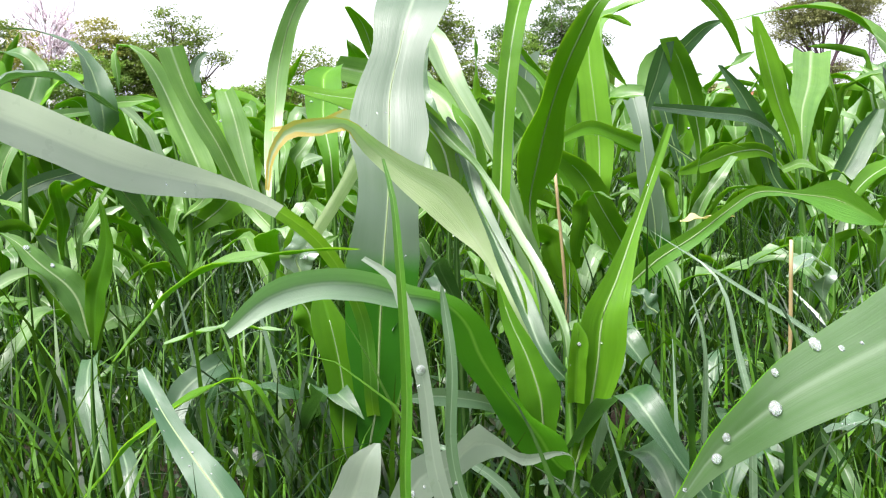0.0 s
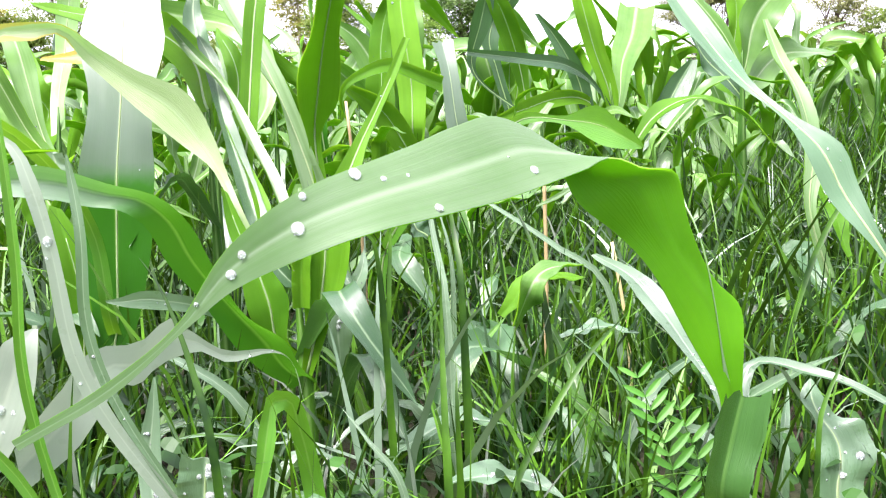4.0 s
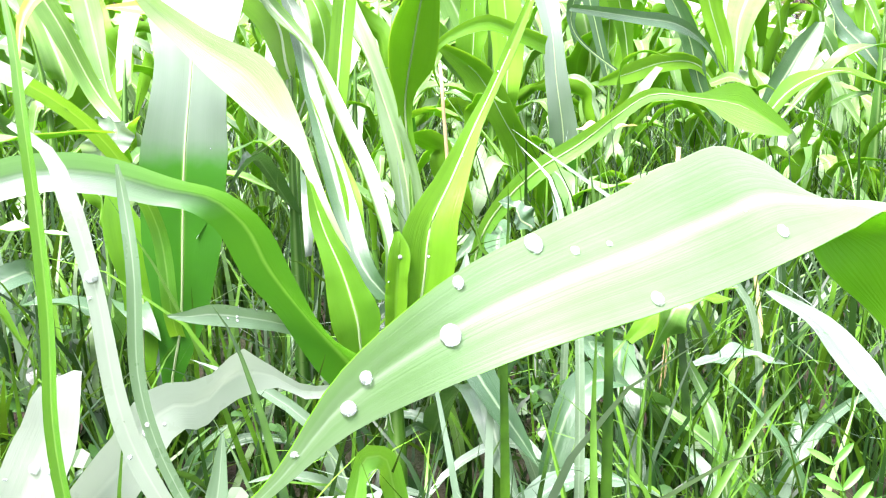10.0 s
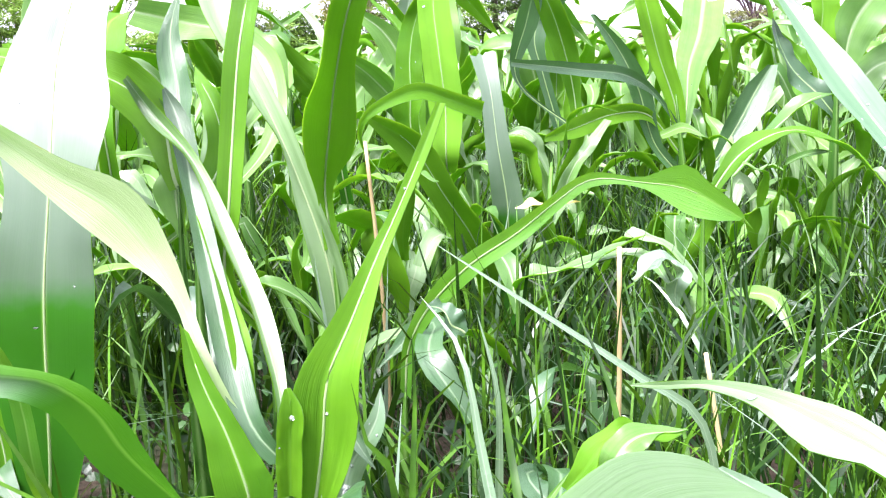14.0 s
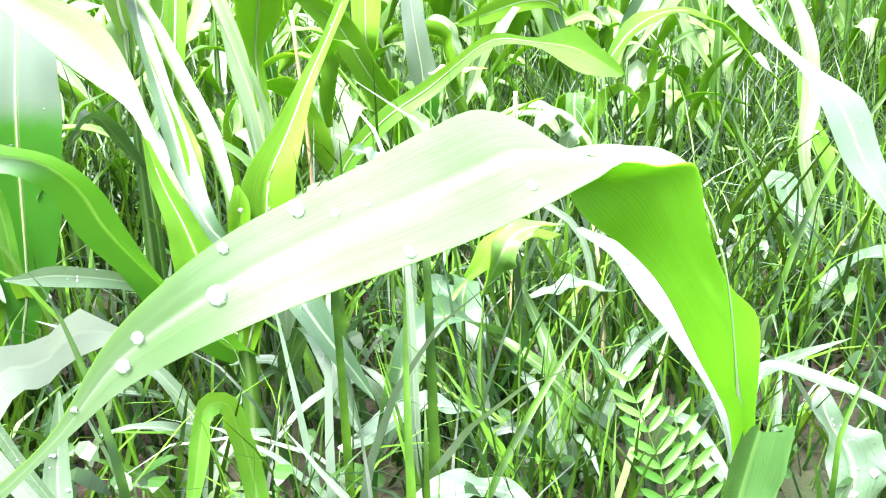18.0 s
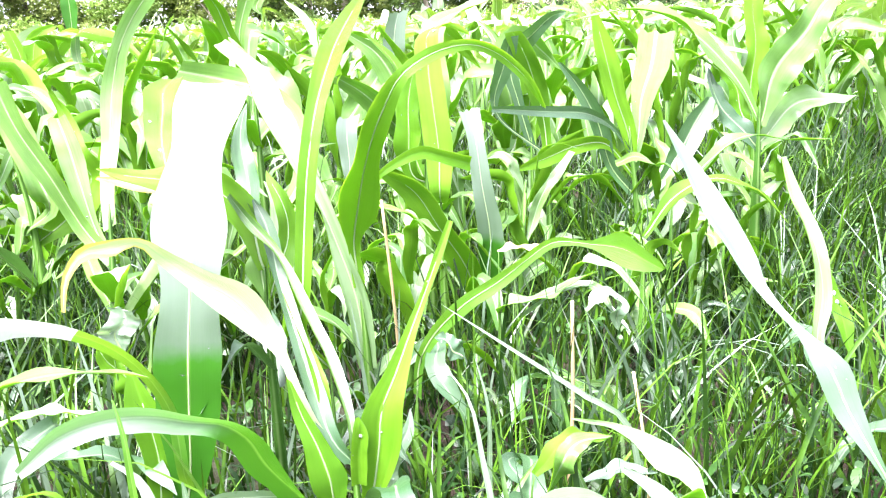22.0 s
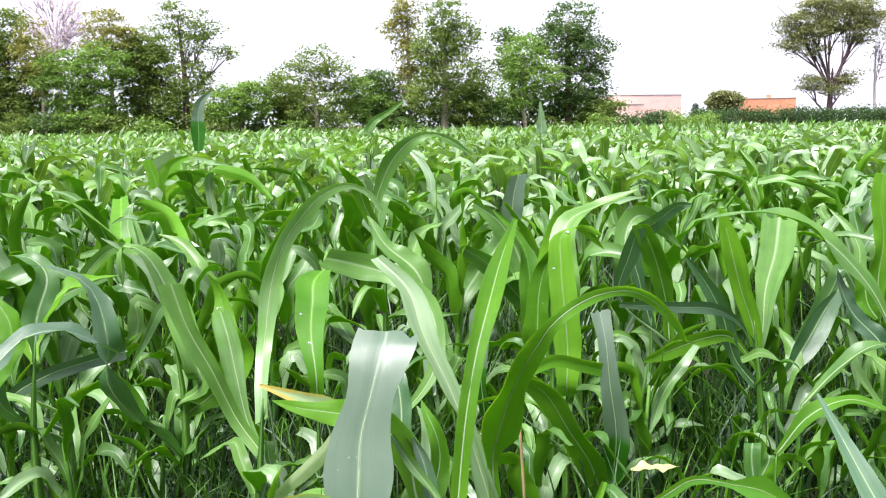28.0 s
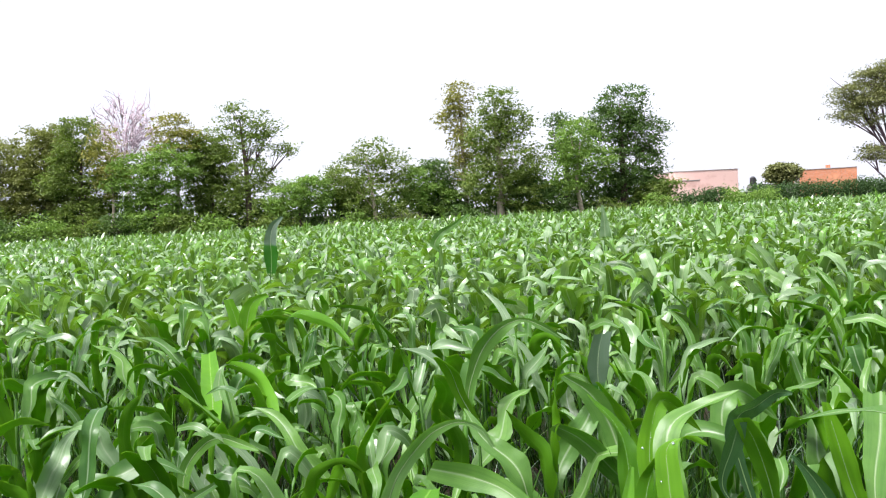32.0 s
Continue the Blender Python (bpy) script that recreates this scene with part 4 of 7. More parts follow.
# ---- weeds and grass between the plants ----
def grass_patch(name, count, x0, x1, y0, y1, low, high, label, seed, wide=(0.003, 0.007), skip=None, mat=None):
    rng = np.random.RandomState(seed)
    clump = np.stack([rng.uniform(x0, x1, count // 9), rng.uniform(y0, y1, count // 9)], axis=1)
    base = clump[rng.randint(0, len(clump), count)] + rng.normal(0, 0.035, (count, 2))
    if skip is not None:
        base = base[~skip(base[:, 0], base[:, 1])]
    n = len(base)
    a, ln = rng.uniform(0, 6.28, n), rng.uniform(low, high, n)
    lean, bend, w = np.abs(rng.normal(0.12, 0.28, n)), np.abs(rng.normal(0.2, 0.5, n)), rng.uniform(*wide, n)
    seg, d = 5, np.stack([np.cos(a), np.sin(a)], axis=1)
    sd = np.stack([-np.sin(a), np.cos(a)], axis=1)
    tw = rng.uniform(-1.2, 1.2, n)
    V = np.zeros((n, seg + 1, 2, 3))
    pos, ang = np.concatenate([base, np.zeros((n, 1))], axis=1), lean.copy()
    for k in range(seg + 1):
        half = w * (1 - (k / seg) ** 2 * 0.97) * 0.5
        e = sd * np.cos(tw)[:, None] + d * np.sin(tw)[:, None]
        off = np.concatenate([e * half[:, None], np.zeros((n, 1))], axis=1)
        V[:, k, 0], V[:, k, 1] = pos - off, pos + off
        pos = pos + (ln / seg)[:, None] * np.concatenate([d * np.sin(ang)[:, None], np.cos(ang)[:, None]], axis=1)
        ang = ang + bend * (0.3 + 0.5 * k / seg)
    f0 = np.array([(2 * k, 2 * k + 1, 2 * k + 3, 2 * k + 2) for k in range(seg)])
    F = (f0[None] + (np.arange(n) * 2 * (seg + 1))[:, None, None]).reshape(-1, 4)
    uv = np.tile(np.array([(j, k / seg) for k in range(seg + 1) for j in (0, 1)]), (n, 1))
    V = V.reshape(-1, 3)
    V[:, 2] = np.maximum(V[:, 2], 0.004)
    me = mesh_from(name, V, F.tolist(), mat or grass_mat, uv)
    tagged(new(name, me), label, "grass", kind="stuff")


def camera_room(x, y):
    return (np.abs(x - 0.12) < 0.34) & (y < 0.36)


grass_patch("grass_sward", 21000, -1.3, 2.2, 0.22, 3.0, 0.03, 0.10, "short green grass covering the soil, tinted dark for shade", 300, wide=(0.004, 0.009), mat=sward_mat)
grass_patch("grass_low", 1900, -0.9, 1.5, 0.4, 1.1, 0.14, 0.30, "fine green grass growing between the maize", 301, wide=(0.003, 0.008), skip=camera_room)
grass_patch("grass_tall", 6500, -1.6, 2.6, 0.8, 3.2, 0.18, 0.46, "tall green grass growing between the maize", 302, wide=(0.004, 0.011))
grass_patch("grass_mid", 9000, -2.4, 3.6, 1.6, 4.6, 0.10, 0.30, "grass at the feet of the maize, tinted dark for shade", 306, wide=(0.005, 0.011), mat=sward_mat)
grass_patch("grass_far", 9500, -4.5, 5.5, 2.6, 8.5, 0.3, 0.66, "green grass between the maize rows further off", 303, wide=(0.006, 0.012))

grass_patch("dewy_grass", 420, -1.0, 1.9, 0.4, 2.6, 0.12, 0.42, "pale grass blades wet with dew", 304, wide=(0.004, 0.012), skip=camera_room, mat=wet_grass_mat)
grass_patch("dewy_grass_far", 1900, -4.0, 5.0, 2.2, 8.0, 0.25, 0.6, "pale dewy grass blades between the maize", 305, wide=(0.006, 0.014), mat=wet_grass_mat)


def beside(x, y):
    """Where the grass of the nearer patches already grows, and the camera's way."""
    return ((np.abs(x - 0.5) < 1.75) & (y > 0.2) & (y < 3.1)) | ((np.abs(x - 0.15) < 0.5) & (y > -0.75) & (y < 0.36))


grass_patch("grass_around", 26000, -7.5, 7.5, -5.5, 5.5, 0.06, 0.28, "low grass between the maize all round, tinted dark for shade", 307, wide=(0.005, 0.012), skip=beside, mat=sward_mat)
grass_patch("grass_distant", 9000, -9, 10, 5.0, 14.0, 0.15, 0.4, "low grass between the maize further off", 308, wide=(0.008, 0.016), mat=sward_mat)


def small_weeds(name, count, x0, x1, y0, y1, seed):
    rng = np.random.RandomState(seed)
    c = np.stack([rng.uniform(x0, x1, count), rng.uniform(y0, y1, count), rng.uniform(0.02, 0.16, count)], axis=1)
    c = np.repeat(c, 6, axis=0) + rng.normal(0, 0.022, (len(c) * 6, 3))
    n = len(c)
    turn, tilt, size = rng.uniform(0, 6.28, n), rng.normal(0, 0.45, (n, 2)), rng.uniform(0.006, 0.016, n)
    ring = np.array([(-1, 0, -0.25), (-0.55, 0.42, 0), (0.1, 0.52, 0.1), (0.7, 0.3, 0), (1, 0, -0.2), (0.7, -0.3, 0), (0.1, -0.52, 0.1), (-0.55, -0.42, 0)])
    x = ring[None, :, 0] * np.cos(turn)[:, None] - ring[None, :, 1] * np.sin(turn)[:, None]
    y = ring[None, :, 0] * np.sin(turn)[:, None] + ring[None, :, 1] * np.cos(turn)[:, None]
    z = ring[None, :, 2] + x * tilt[:, 0:1] + y * tilt[:, 1:2]
    v = (c[:, None] + size[:, None, None] * np.stack([x, y, z], axis=2)).reshape(-1, 3)
    f = [tuple(8 * i + j for j in q) for i in range(n) for q in ((0, 1, 7), (1, 2, 6, 7), (2, 3, 5, 6), (3, 4, 5))]
    u = np.tile(ring[:, :2] * 0.5 + 0.5, (n, 1))
    v[:, 2] = np.maximum(v[:, 2], 0.006)
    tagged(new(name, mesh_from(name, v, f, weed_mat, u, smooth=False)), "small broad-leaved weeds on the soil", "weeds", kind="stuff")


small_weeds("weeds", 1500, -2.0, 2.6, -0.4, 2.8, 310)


# ---- plants set one by one ----
drop_bm = bmesh.new()
bmesh.ops.create_icosphere(drop_bm, subdivisions=2, radius=1.0)
for dv in drop_bm.verts:
    dv.co.z = max(dv.co.z, -0.2) * 0.5
drop_me = bpy.data.meshes.new("water_drop")
drop_bm.to_mesh(drop_me)
drop_bm.free()
drop_me.materials.append(water_mat)
drop_me.polygons.foreach_set("use_smooth", np.ones(len(drop_me.polygons), dtype=bool))


def sprinkle(leaf, v, seg, count):
    """Rain drops that sit on the upper side of a blade."""
    rng = np.random.RandomState(len(v) + count + blade_count)
    v = v.reshape(seg + 1, -1, 3)
    for _ in range(count):
        i, j = rng.randint(int(seg * 0.3), int(seg * 0.85)), rng.randint(1, v.shape[1] - 2)
        t = rng.uniform(0, 1)
        at = v[i, j] * (1 - t) + v[i, j + 1] * t
        nor = np.cross(v[i + 1, j] - v[i, j], v[i, j + 1] - v[i, j])
        nor = Vector(nor if nor[2] > 0 else -nor).normalized()
        r = rng.choice([0.0009, 0.0014, 0.0021, 0.003, 0.0042], p=[0.35, 0.32, 0.2, 0.08, 0.05])
        d = part("water_drop", drop_me, leaf)
        d.matrix_basis = Matrix.Translation(Vector(at) + nor * r * 0.12) @ nor.to_track_quat("Z", "Y").to_matrix().to_4x4() @ Matrix.Diagonal((r, r * rng.uniform(0.8, 1.2), r, 1))


blade_count = 0


def hand_plant(label, radius, low, high):
    """A plant whose stalk rises from the soil through two points."""
    base = (low[0], low[1], 0.0)
    p = empty("maize_plant", *base, label, "maize plant", "maize plants of the field")
    l, h = np.array(low) - base, np.array(high) - base
    pts = [(0, 0, -0.02), tuple(l * np.array([0.6, 0.6, 0.5])), tuple(l), tuple(h)]
    if radius < 0.0095:  # seedlings have thin stalks
        radius *= 0.62
    v, f, u = tube(pts + [tuple(h + (h - l) * 0.12)], [radius * 1.15, radius, radius * 0.85, radius * 0.5, radius * 0.12], 9, 14)
    part("stalk", mesh_from("stalk", v, f, stalk_mat, u), p)
    p["reach"] = (float(h[0]), float(h[1]), float(h[2]))
    rng = np.random.RandomState(int(abs(low[0]) * 1e4 + low[1] * 1e3))
    turn = rng.uniform(0, 6.28)
    for k in range(3 if low[1] > 1.2 else 1 if low[1] > 0.72 else 0):  # short lower leaves round the stalk
        a = turn + 2.4 * k
        d, lat = np.array([math.cos(a), math.sin(a), 0]), np.array([-math.sin(a), math.cos(a), 0])
        ln, foot = rng.uniform(0.14, 0.26), h * np.array([0.8, 0.8, rng.uniform(0.25, 0.7)])
        q = [foot, foot + ln * (d * 0.35 + np.array([0, 0, 0.4])), foot + ln * (d * 0.72 + np.array([0, 0, 0.5])) + lat * rng.normal(0, 0.03), foot + ln * (d * 1.05 + np.array([0, 0, rng.uniform(-0.1, 0.4)]))]
        n1 = np.array([0, 0, 1.0]) + lat * rng.normal(0, 0.8)
        v, f, u = ribbon(q, rng.uniform(0.03, 0.05), -d * 0.7 + np.array([0, 0, 0.7]), n1 / np.linalg.norm(n1), 16, 0.3, 0.0, 0.2, 0.5, (-1, -0.5, 0, 0.5, 1), rng.randint(9999), stray=0.2)
        # near the camera these take the dark copy, painting the shade low down
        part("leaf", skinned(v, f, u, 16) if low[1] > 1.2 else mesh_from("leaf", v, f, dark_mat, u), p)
    return p


def blade(plant, width, n0, n1, mat, pts, fold=0.22, blunt=0.0, seg=24, base=0.3, swell=0.32, stray=0.2, pinch=None, flip=None, waist=0.0):
    global blade_count
    blade_count += 1
    o = np.array(plant.location)
    q = np.array(pts, dtype=float) - o
    top = np.array(plant["reach"])
    side = math.hypot(q[0][0], q[0][1])
    root = top * min(1.0, max(0.1, (q[0][2] - 0.9 * side) / max(top[2], 0.05)))
    if np.linalg.norm(root - q[0]) > 0.03:
        q = np.vstack([root, q])
    v, f, u = ribbon(q, width, facing(n0), facing(n1), seg, fold, blunt, 0.08 if mat is hero_mat else 0.2, base, seed=blade_count, stray=0.0 if mat is hero_mat else stray, swell=swell, pinch=pinch, waist=waist)
    if mat is hero_mat:
        me = skinned(v, f, u, seg)
        me.materials[0], me.materials[1] = hero_mat, under_mat
        ob = part("leaf", me, plant, "")
    elif mat is maize_mat:
        ob = part("leaf", skinned(v, f, u, seg, blade_count * 37 % 100 < 54 if flip is None else flip), plant, "")
    else:
        ob = part("leaf", mesh_from("leaf", v, f, mat, u), plant, "")
    if width > 0.036 and mat not in (stub_mat, dry_mat, hero_mat):
        g = v.reshape(seg + 1, -1, 3)
        line = g[: int(seg * 0.93), 3] + (g[: int(seg * 0.93), 3] - (g[: int(seg * 0.93), 2] + g[: int(seg * 0.93), 4]) / 2) * 0.2
        rv, rf, ru = tube(line, [0.0022, 0.0015, 0.0009, 0.0004], 6, seg)
        part("midrib", mesh_from("midrib", rv, rf, rib_mat, ru), ob, "pale midrib")
    if mat in (dew_mat, hero_mat):
        sprinkle(ob, v, seg, 16 if mat is hero_mat else 12)
    elif blade_count % 3 == 0:
        sprinkle(ob, v, seg, 4)
    if mat in (yellow_mat, dry_mat):
        tagged(ob, "yellowing leaf with a dry brown edge")
    return ob


def shaped_leaf(plant, mat, sections, fold=0.25, wave=0.08, seg=30, flip=None, torn=False, drops=None, beads=(), stem=0.0):
    """A leaf from a few cross sections, base to tip: middle, width, and the bearing and rise in degrees of the line across."""
    global blade_count
    blade_count += 1
    q = np.array(sections, dtype=float)
    q[:, :3] -= np.array(plant.location)
    az, el = np.radians(q[:, 4]), np.radians(q[:, 5])
    over = np.stack([np.cos(az) * np.cos(el), np.sin(az) * np.cos(el), np.sin(el)], axis=1)
    mid, wide = q[:, :3], q[:, 3]
    top = np.array(plant["reach"])
    root = top * min(1.0, max(0.1, (mid[0, 2] - 0.9 * math.hypot(mid[0, 0], mid[0, 1])) / max(top[2], 0.05)))
    if np.linalg.norm(root - mid[0]) > 0.025:  # the leaf leaves its stalk as a narrow sheath
        mid, over, wide = np.vstack([root, mid]), np.vstack([over[0], over]), np.concatenate([[min(wide[0], 0.03)], wide])
    run = np.concatenate([[0], np.cumsum(np.linalg.norm(np.diff(mid, axis=0), axis=1))])
    at = np.linspace(0, run[-1], seg + 1)
    tang = np.gradient(np.hstack([mid, over, wide[:, None]]), run, axis=0)
    both = np.hstack([mid, over, wide[:, None]])
    k = np.clip(np.searchsorted(run, at, side="right") - 1, 0, len(run) - 2)
    h = (run[k + 1] - run[k])[:, None]
    t = (at - run[k])[:, None] / h
    c = (2 * t**3 - 3 * t**2 + 1) * both[k] + (t**3 - 2 * t**2 + t) * h * tang[k] + (3 * t**2 - 2 * t**3) * both[k + 1] + (t**3 - t**2) * h * tang[k + 1]
    side = c[:, 3:6] / (np.linalg.norm(c[:, 3:6], axis=1)[:, None] + 1e-9)
    along = np.gradient(c[:, :3], axis=0)
    along /= np.linalg.norm(along, axis=1)[:, None] + 1e-9
    nor = np.cross(side, along)
    nor /= np.linalg.norm(nor, axis=1)[:, None] + 1e-9
    half = np.maximum(c[:, 6], 0.001) / 2
    rng = np.random.RandomState(blade_count)
    ph, s = rng.uniform(0, 6.28, 6), at / run[-1]
    rows = (-1, -0.8, -0.52, -0.22, 0, 0.22, 0.52, 0.8, 1)
    verts, uvs = [], []
    for u in rows:
        left = u < 0
        ripple = 0.55 * np.sin((13 if left else 11) * s + ph[0 if left else 1]) + 0.3 * np.sin((29 if left else 25) * s + ph[2]) + 0.15 * np.sin(61 * s + ph[3])
        lift = half * (fold * abs(u) ** 1.3 + wave * 2 * u * u * ripple * np.sin(math.pi * np.clip(s * 1.05, 0, 1))) - (0.02 * half if u == 0 else 0)
        uneven = 1 + 0.02 * np.sin(17 * s + ph[4 if left else 5]) + 0.012 * np.sin(53 * s + ph[1])
        verts.append(c[:, :3] + side * (u * half * uneven)[:, None] + nor * lift[:, None])
        uvs.append(np.stack([np.full(seg + 1, 0.5 + 0.5 * u), s], axis=1))
    if torn:
        for row in verts:
            row[-1] += along[-1] * half[-1] * rng.uniform(-0.3, 0.12)
            row[-2] += along[-2] * half[-1] * rng.uniform(-0.08, 0.04)
    n = len(rows)
    v, u = np.stack(verts, axis=1).reshape(-1, 3), np.stack(uvs, axis=1).reshape(-1, 2)
    f = [(i * n + j, i * n + j + 1, (i + 1) * n + j + 1, (i + 1) * n + j) for i in range(seg) for j in range(n - 1)]
    if mat is hero_mat:
        me = skinned(v, f, u, seg)
        me.materials[0], me.materials[1] = hero_mat, under_mat
    elif mat is silver_mat:
        me = skinned(v, f, u, seg)
        me.materials[0] = silver_mat
    elif mat is lit_mat:
        me = skinned(v, f, u, seg)
        me.materials[0] = lit_mat
    elif mat is maize_mat:
        me = skinned(v, f, u, seg, blade_count * 37 % 100 < 54 if flip is None else flip)
    else:
        me = mesh_from("leaf", v, f, mat, u)
    if stem:  # the narrow lower part is bare and green
        me.materials.append(green_mat)
        me.polygons.foreach_set("material_index", np.where(np.arange(len(me.polygons)) // (n - 1) < stem * seg, len(me.materials) - 1, 0).astype(np.int32))
    ob = part("leaf", me, plant)
    if wide.max() > 0.034 and mat not in (stub_mat, hero_mat, yellow_mat, pale_mat, arc_mat):
        g = v.reshape(seg + 1, -1, 3)[: int(seg * 0.93)]
        rv, rf, ru = tube(g[:, 4], [0.0019, 0.0014, 0.001, 0.0005], 6, seg)
        part("midrib", mesh_from("midrib", rv, rf, rib_mat, ru), ob, "pale midrib")
    count = drops if drops is not None else 8 if mat in (dew_mat, pale_mat, teal_mat) else 3 if blade_count % 3 == 0 else 0
    if count:
        sprinkle(ob, v, seg, count)
    for x, y, z, r in beads:  # large drops
        d = v - (np.array([x, y, z]) - np.array(plant.location))
        far = (d * d).sum(1).reshape(-1, n)
        far[:, (0, -1)] += 1.0
        i = int(np.argmin(far))
        d = part("water_drop", drop_me, ob)
        way = Vector(nor[i // n])
        d.matrix_basis = Matrix.Translation(Vector(v[i]) + way * r * 0.1) @ way.to_track_quat("Z", "Y").to_matrix().to_4x4() @ Matrix.Diagonal((r, r * 1.12, r, 1))
    if mat is yellow_mat:
        tagged(ob, "yellowing leaf with a dry brown edge")
    return ob


def grass_blade(width, pts, mat=grass_mat):
    global blade_count
    blade_count += 1
    o = np.array([pts[0][0], pts[0][1], 0.0])
    q = np.array(pts) - o
    q = np.vstack([(q[0] - (q[1] - q[0]) * 0.3) * np.array([1, 1, 0]), q]) if q[0][2] > 0.03 else q
    g = empty("grass_stem", *o, "long single grass blade rising between the maize", "grass", "long grass blades")
    v, f, u = ribbon(q, width, facing("c"), facing("cu"), 20, 0.3, 0.0, 0.02, 0.6, (-1, 0, 1), blade_count)
    part("blade", mesh_from("blade", v, f, mat, u), g)
    low = v.reshape(21, -1, 3)[:5, 1]
    v, f, u = tube(low, [width * 0.45, width * 0.36, width * 0.2], 6, 7)
    part("sheath", mesh_from("sheath", v, f, stalk_mat, u), g, "rolled green sheath at the foot")


# drooping blade plant
plant = hand_plant('small maize plant with a long wet blade bent in the middle', 0.012, (0.485, 0.4, 0.116), (0.478, 0.4, 0.214))
shaped_leaf(plant, hero_mat, [(0.473, 0.401, 0.246, 0.026, -161, 11), (0.468, 0.403, 0.276, 0.046, -158, 0), (0.460, 0.408, 0.310, 0.078, -152, 4), (0.437, 0.402, 0.341, 0.074, -151, 11), (0.408, 0.392, 0.383, 0.079, -154, 1), (0.384, 0.380, 0.418, 0.096, -155, -10), (0.362, 0.371, 0.428, 0.059, -173, -6), (0.344, 0.359, 0.443, 0.040, 139, 6), (0.323, 0.350, 0.447, 0.046, 128, 34), (0.296, 0.335, 0.451, 0.061, 142, 46), (0.266, 0.316, 0.446, 0.060, 147, 48), (0.225, 0.291, 0.438, 0.055, 119, 48), (0.191, 0.272, 0.432, 0.047, 110, 49), (0.157, 0.256, 0.423, 0.038, 122, 60), (0.134, 0.245, 0.414, 0.030, 131, 72), (0.110, 0.237, 0.400, 0.021, 136, 78), (0.086, 0.229, 0.375, 0.006, 180, 69), (0.047, 0.222, 0.345, 0.007, 180, 60), (-0.000, 0.212, 0.322, 0.006, 180, 63)], seg=80, wave=0.025, fold=0.05, drops=12, beads=[(0.188, 0.275, 0.451, 0.004), (0.238, 0.273, 0.417, 0.003), (0.150, 0.262, 0.437, 0.0024), (0.115, 0.238, 0.408, 0.0024)])
shaped_leaf(plant, dew_mat, [(0.490, 0.460, 0.222, 0.009, 0, -5), (0.488, 0.520, 0.248, 0.018, 0, -4), (0.479, 0.570, 0.277, 0.030, 0, -4), (0.462, 0.600, 0.303, 0.031, 0, -9), (0.429, 0.620, 0.324, 0.006, 0, 17)], fold=0.15)
shaped_leaf(plant, maize_mat, [(0.440, 0.425, 0.402, 0.007, 0, 20), (0.438, 0.450, 0.409, 0.020, 0, 17), (0.429, 0.480, 0.410, 0.030, 0, 37), (0.419, 0.520, 0.411, 0.020, 0, 28), (0.404, 0.580, 0.401, 0.007, 0, 54), (0.390, 0.630, 0.383, 0.005, 0, 89), (0.380, 0.660, 0.373, 0.002, 0, 61)], fold=0.2, flip=False)
shaped_leaf(plant, stub_mat, [(0.447, 0.360, 0.182, 0.036, 0, -6), (0.457, 0.365, 0.219, 0.041, 0, -11), (0.469, 0.370, 0.257, 0.038, 0, 1)], fold=0.5, torn=True)
blade(plant, .014, "cu", "u", dark_mat, [(0.526, 0.48, 0.238), (0.57, 0.44, 0.24), (0.604, 0.4, 0.227), (0.638, 0.36, 0.199)])

# big leaf plant
plant = hand_plant('tall maize plant with one broad silvery blade among weeds', 0.009, (-0.122, 0.93, 0.2), (-0.115, 0.9, 0.27))
shaped_leaf(plant, silver_mat, [(-0.131, 0.875, 0.136, 0.010, 0, -2), (-0.113, 0.870, 0.236, 0.056, 0, 11), (-0.104, 0.870, 0.330, 0.086, 0, 3), (-0.095, 0.868, 0.414, 0.091, 0, -1), (-0.084, 0.885, 0.510, 0.076, 0, -4), (-0.081, 0.910, 0.576, 0.101, 0, 1), (-0.078, 0.935, 0.628, 0.089, 0, 1), (-0.065, 0.955, 0.678, 0.070, 0, -5), (-0.053, 0.980, 0.724, 0.088, 0, -6), (-0.043, 1.010, 0.754, 0.098, 0, -3), (-0.041, 1.030, 0.764, 0.092, 0, -9)], seg=44, fold=0.03, wave=0.05, torn=True, drops=8)
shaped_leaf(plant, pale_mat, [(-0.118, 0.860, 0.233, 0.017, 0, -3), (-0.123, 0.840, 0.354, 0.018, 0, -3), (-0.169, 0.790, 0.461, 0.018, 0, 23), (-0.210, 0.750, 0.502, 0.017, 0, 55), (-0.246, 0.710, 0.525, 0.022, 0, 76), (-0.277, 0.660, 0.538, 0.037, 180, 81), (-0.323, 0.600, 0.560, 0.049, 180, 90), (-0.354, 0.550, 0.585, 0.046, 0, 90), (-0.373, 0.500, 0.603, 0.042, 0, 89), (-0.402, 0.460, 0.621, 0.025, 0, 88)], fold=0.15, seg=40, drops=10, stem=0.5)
shaped_leaf(plant, maize_mat, [(-0.155, 0.880, 0.151, 0.018, 0, -2), (-0.157, 0.885, 0.263, 0.049, 0, -32), (-0.169, 0.890, 0.339, 0.051, 0, -22), (-0.180, 0.900, 0.379, 0.015, 0, -24)], flip=True)

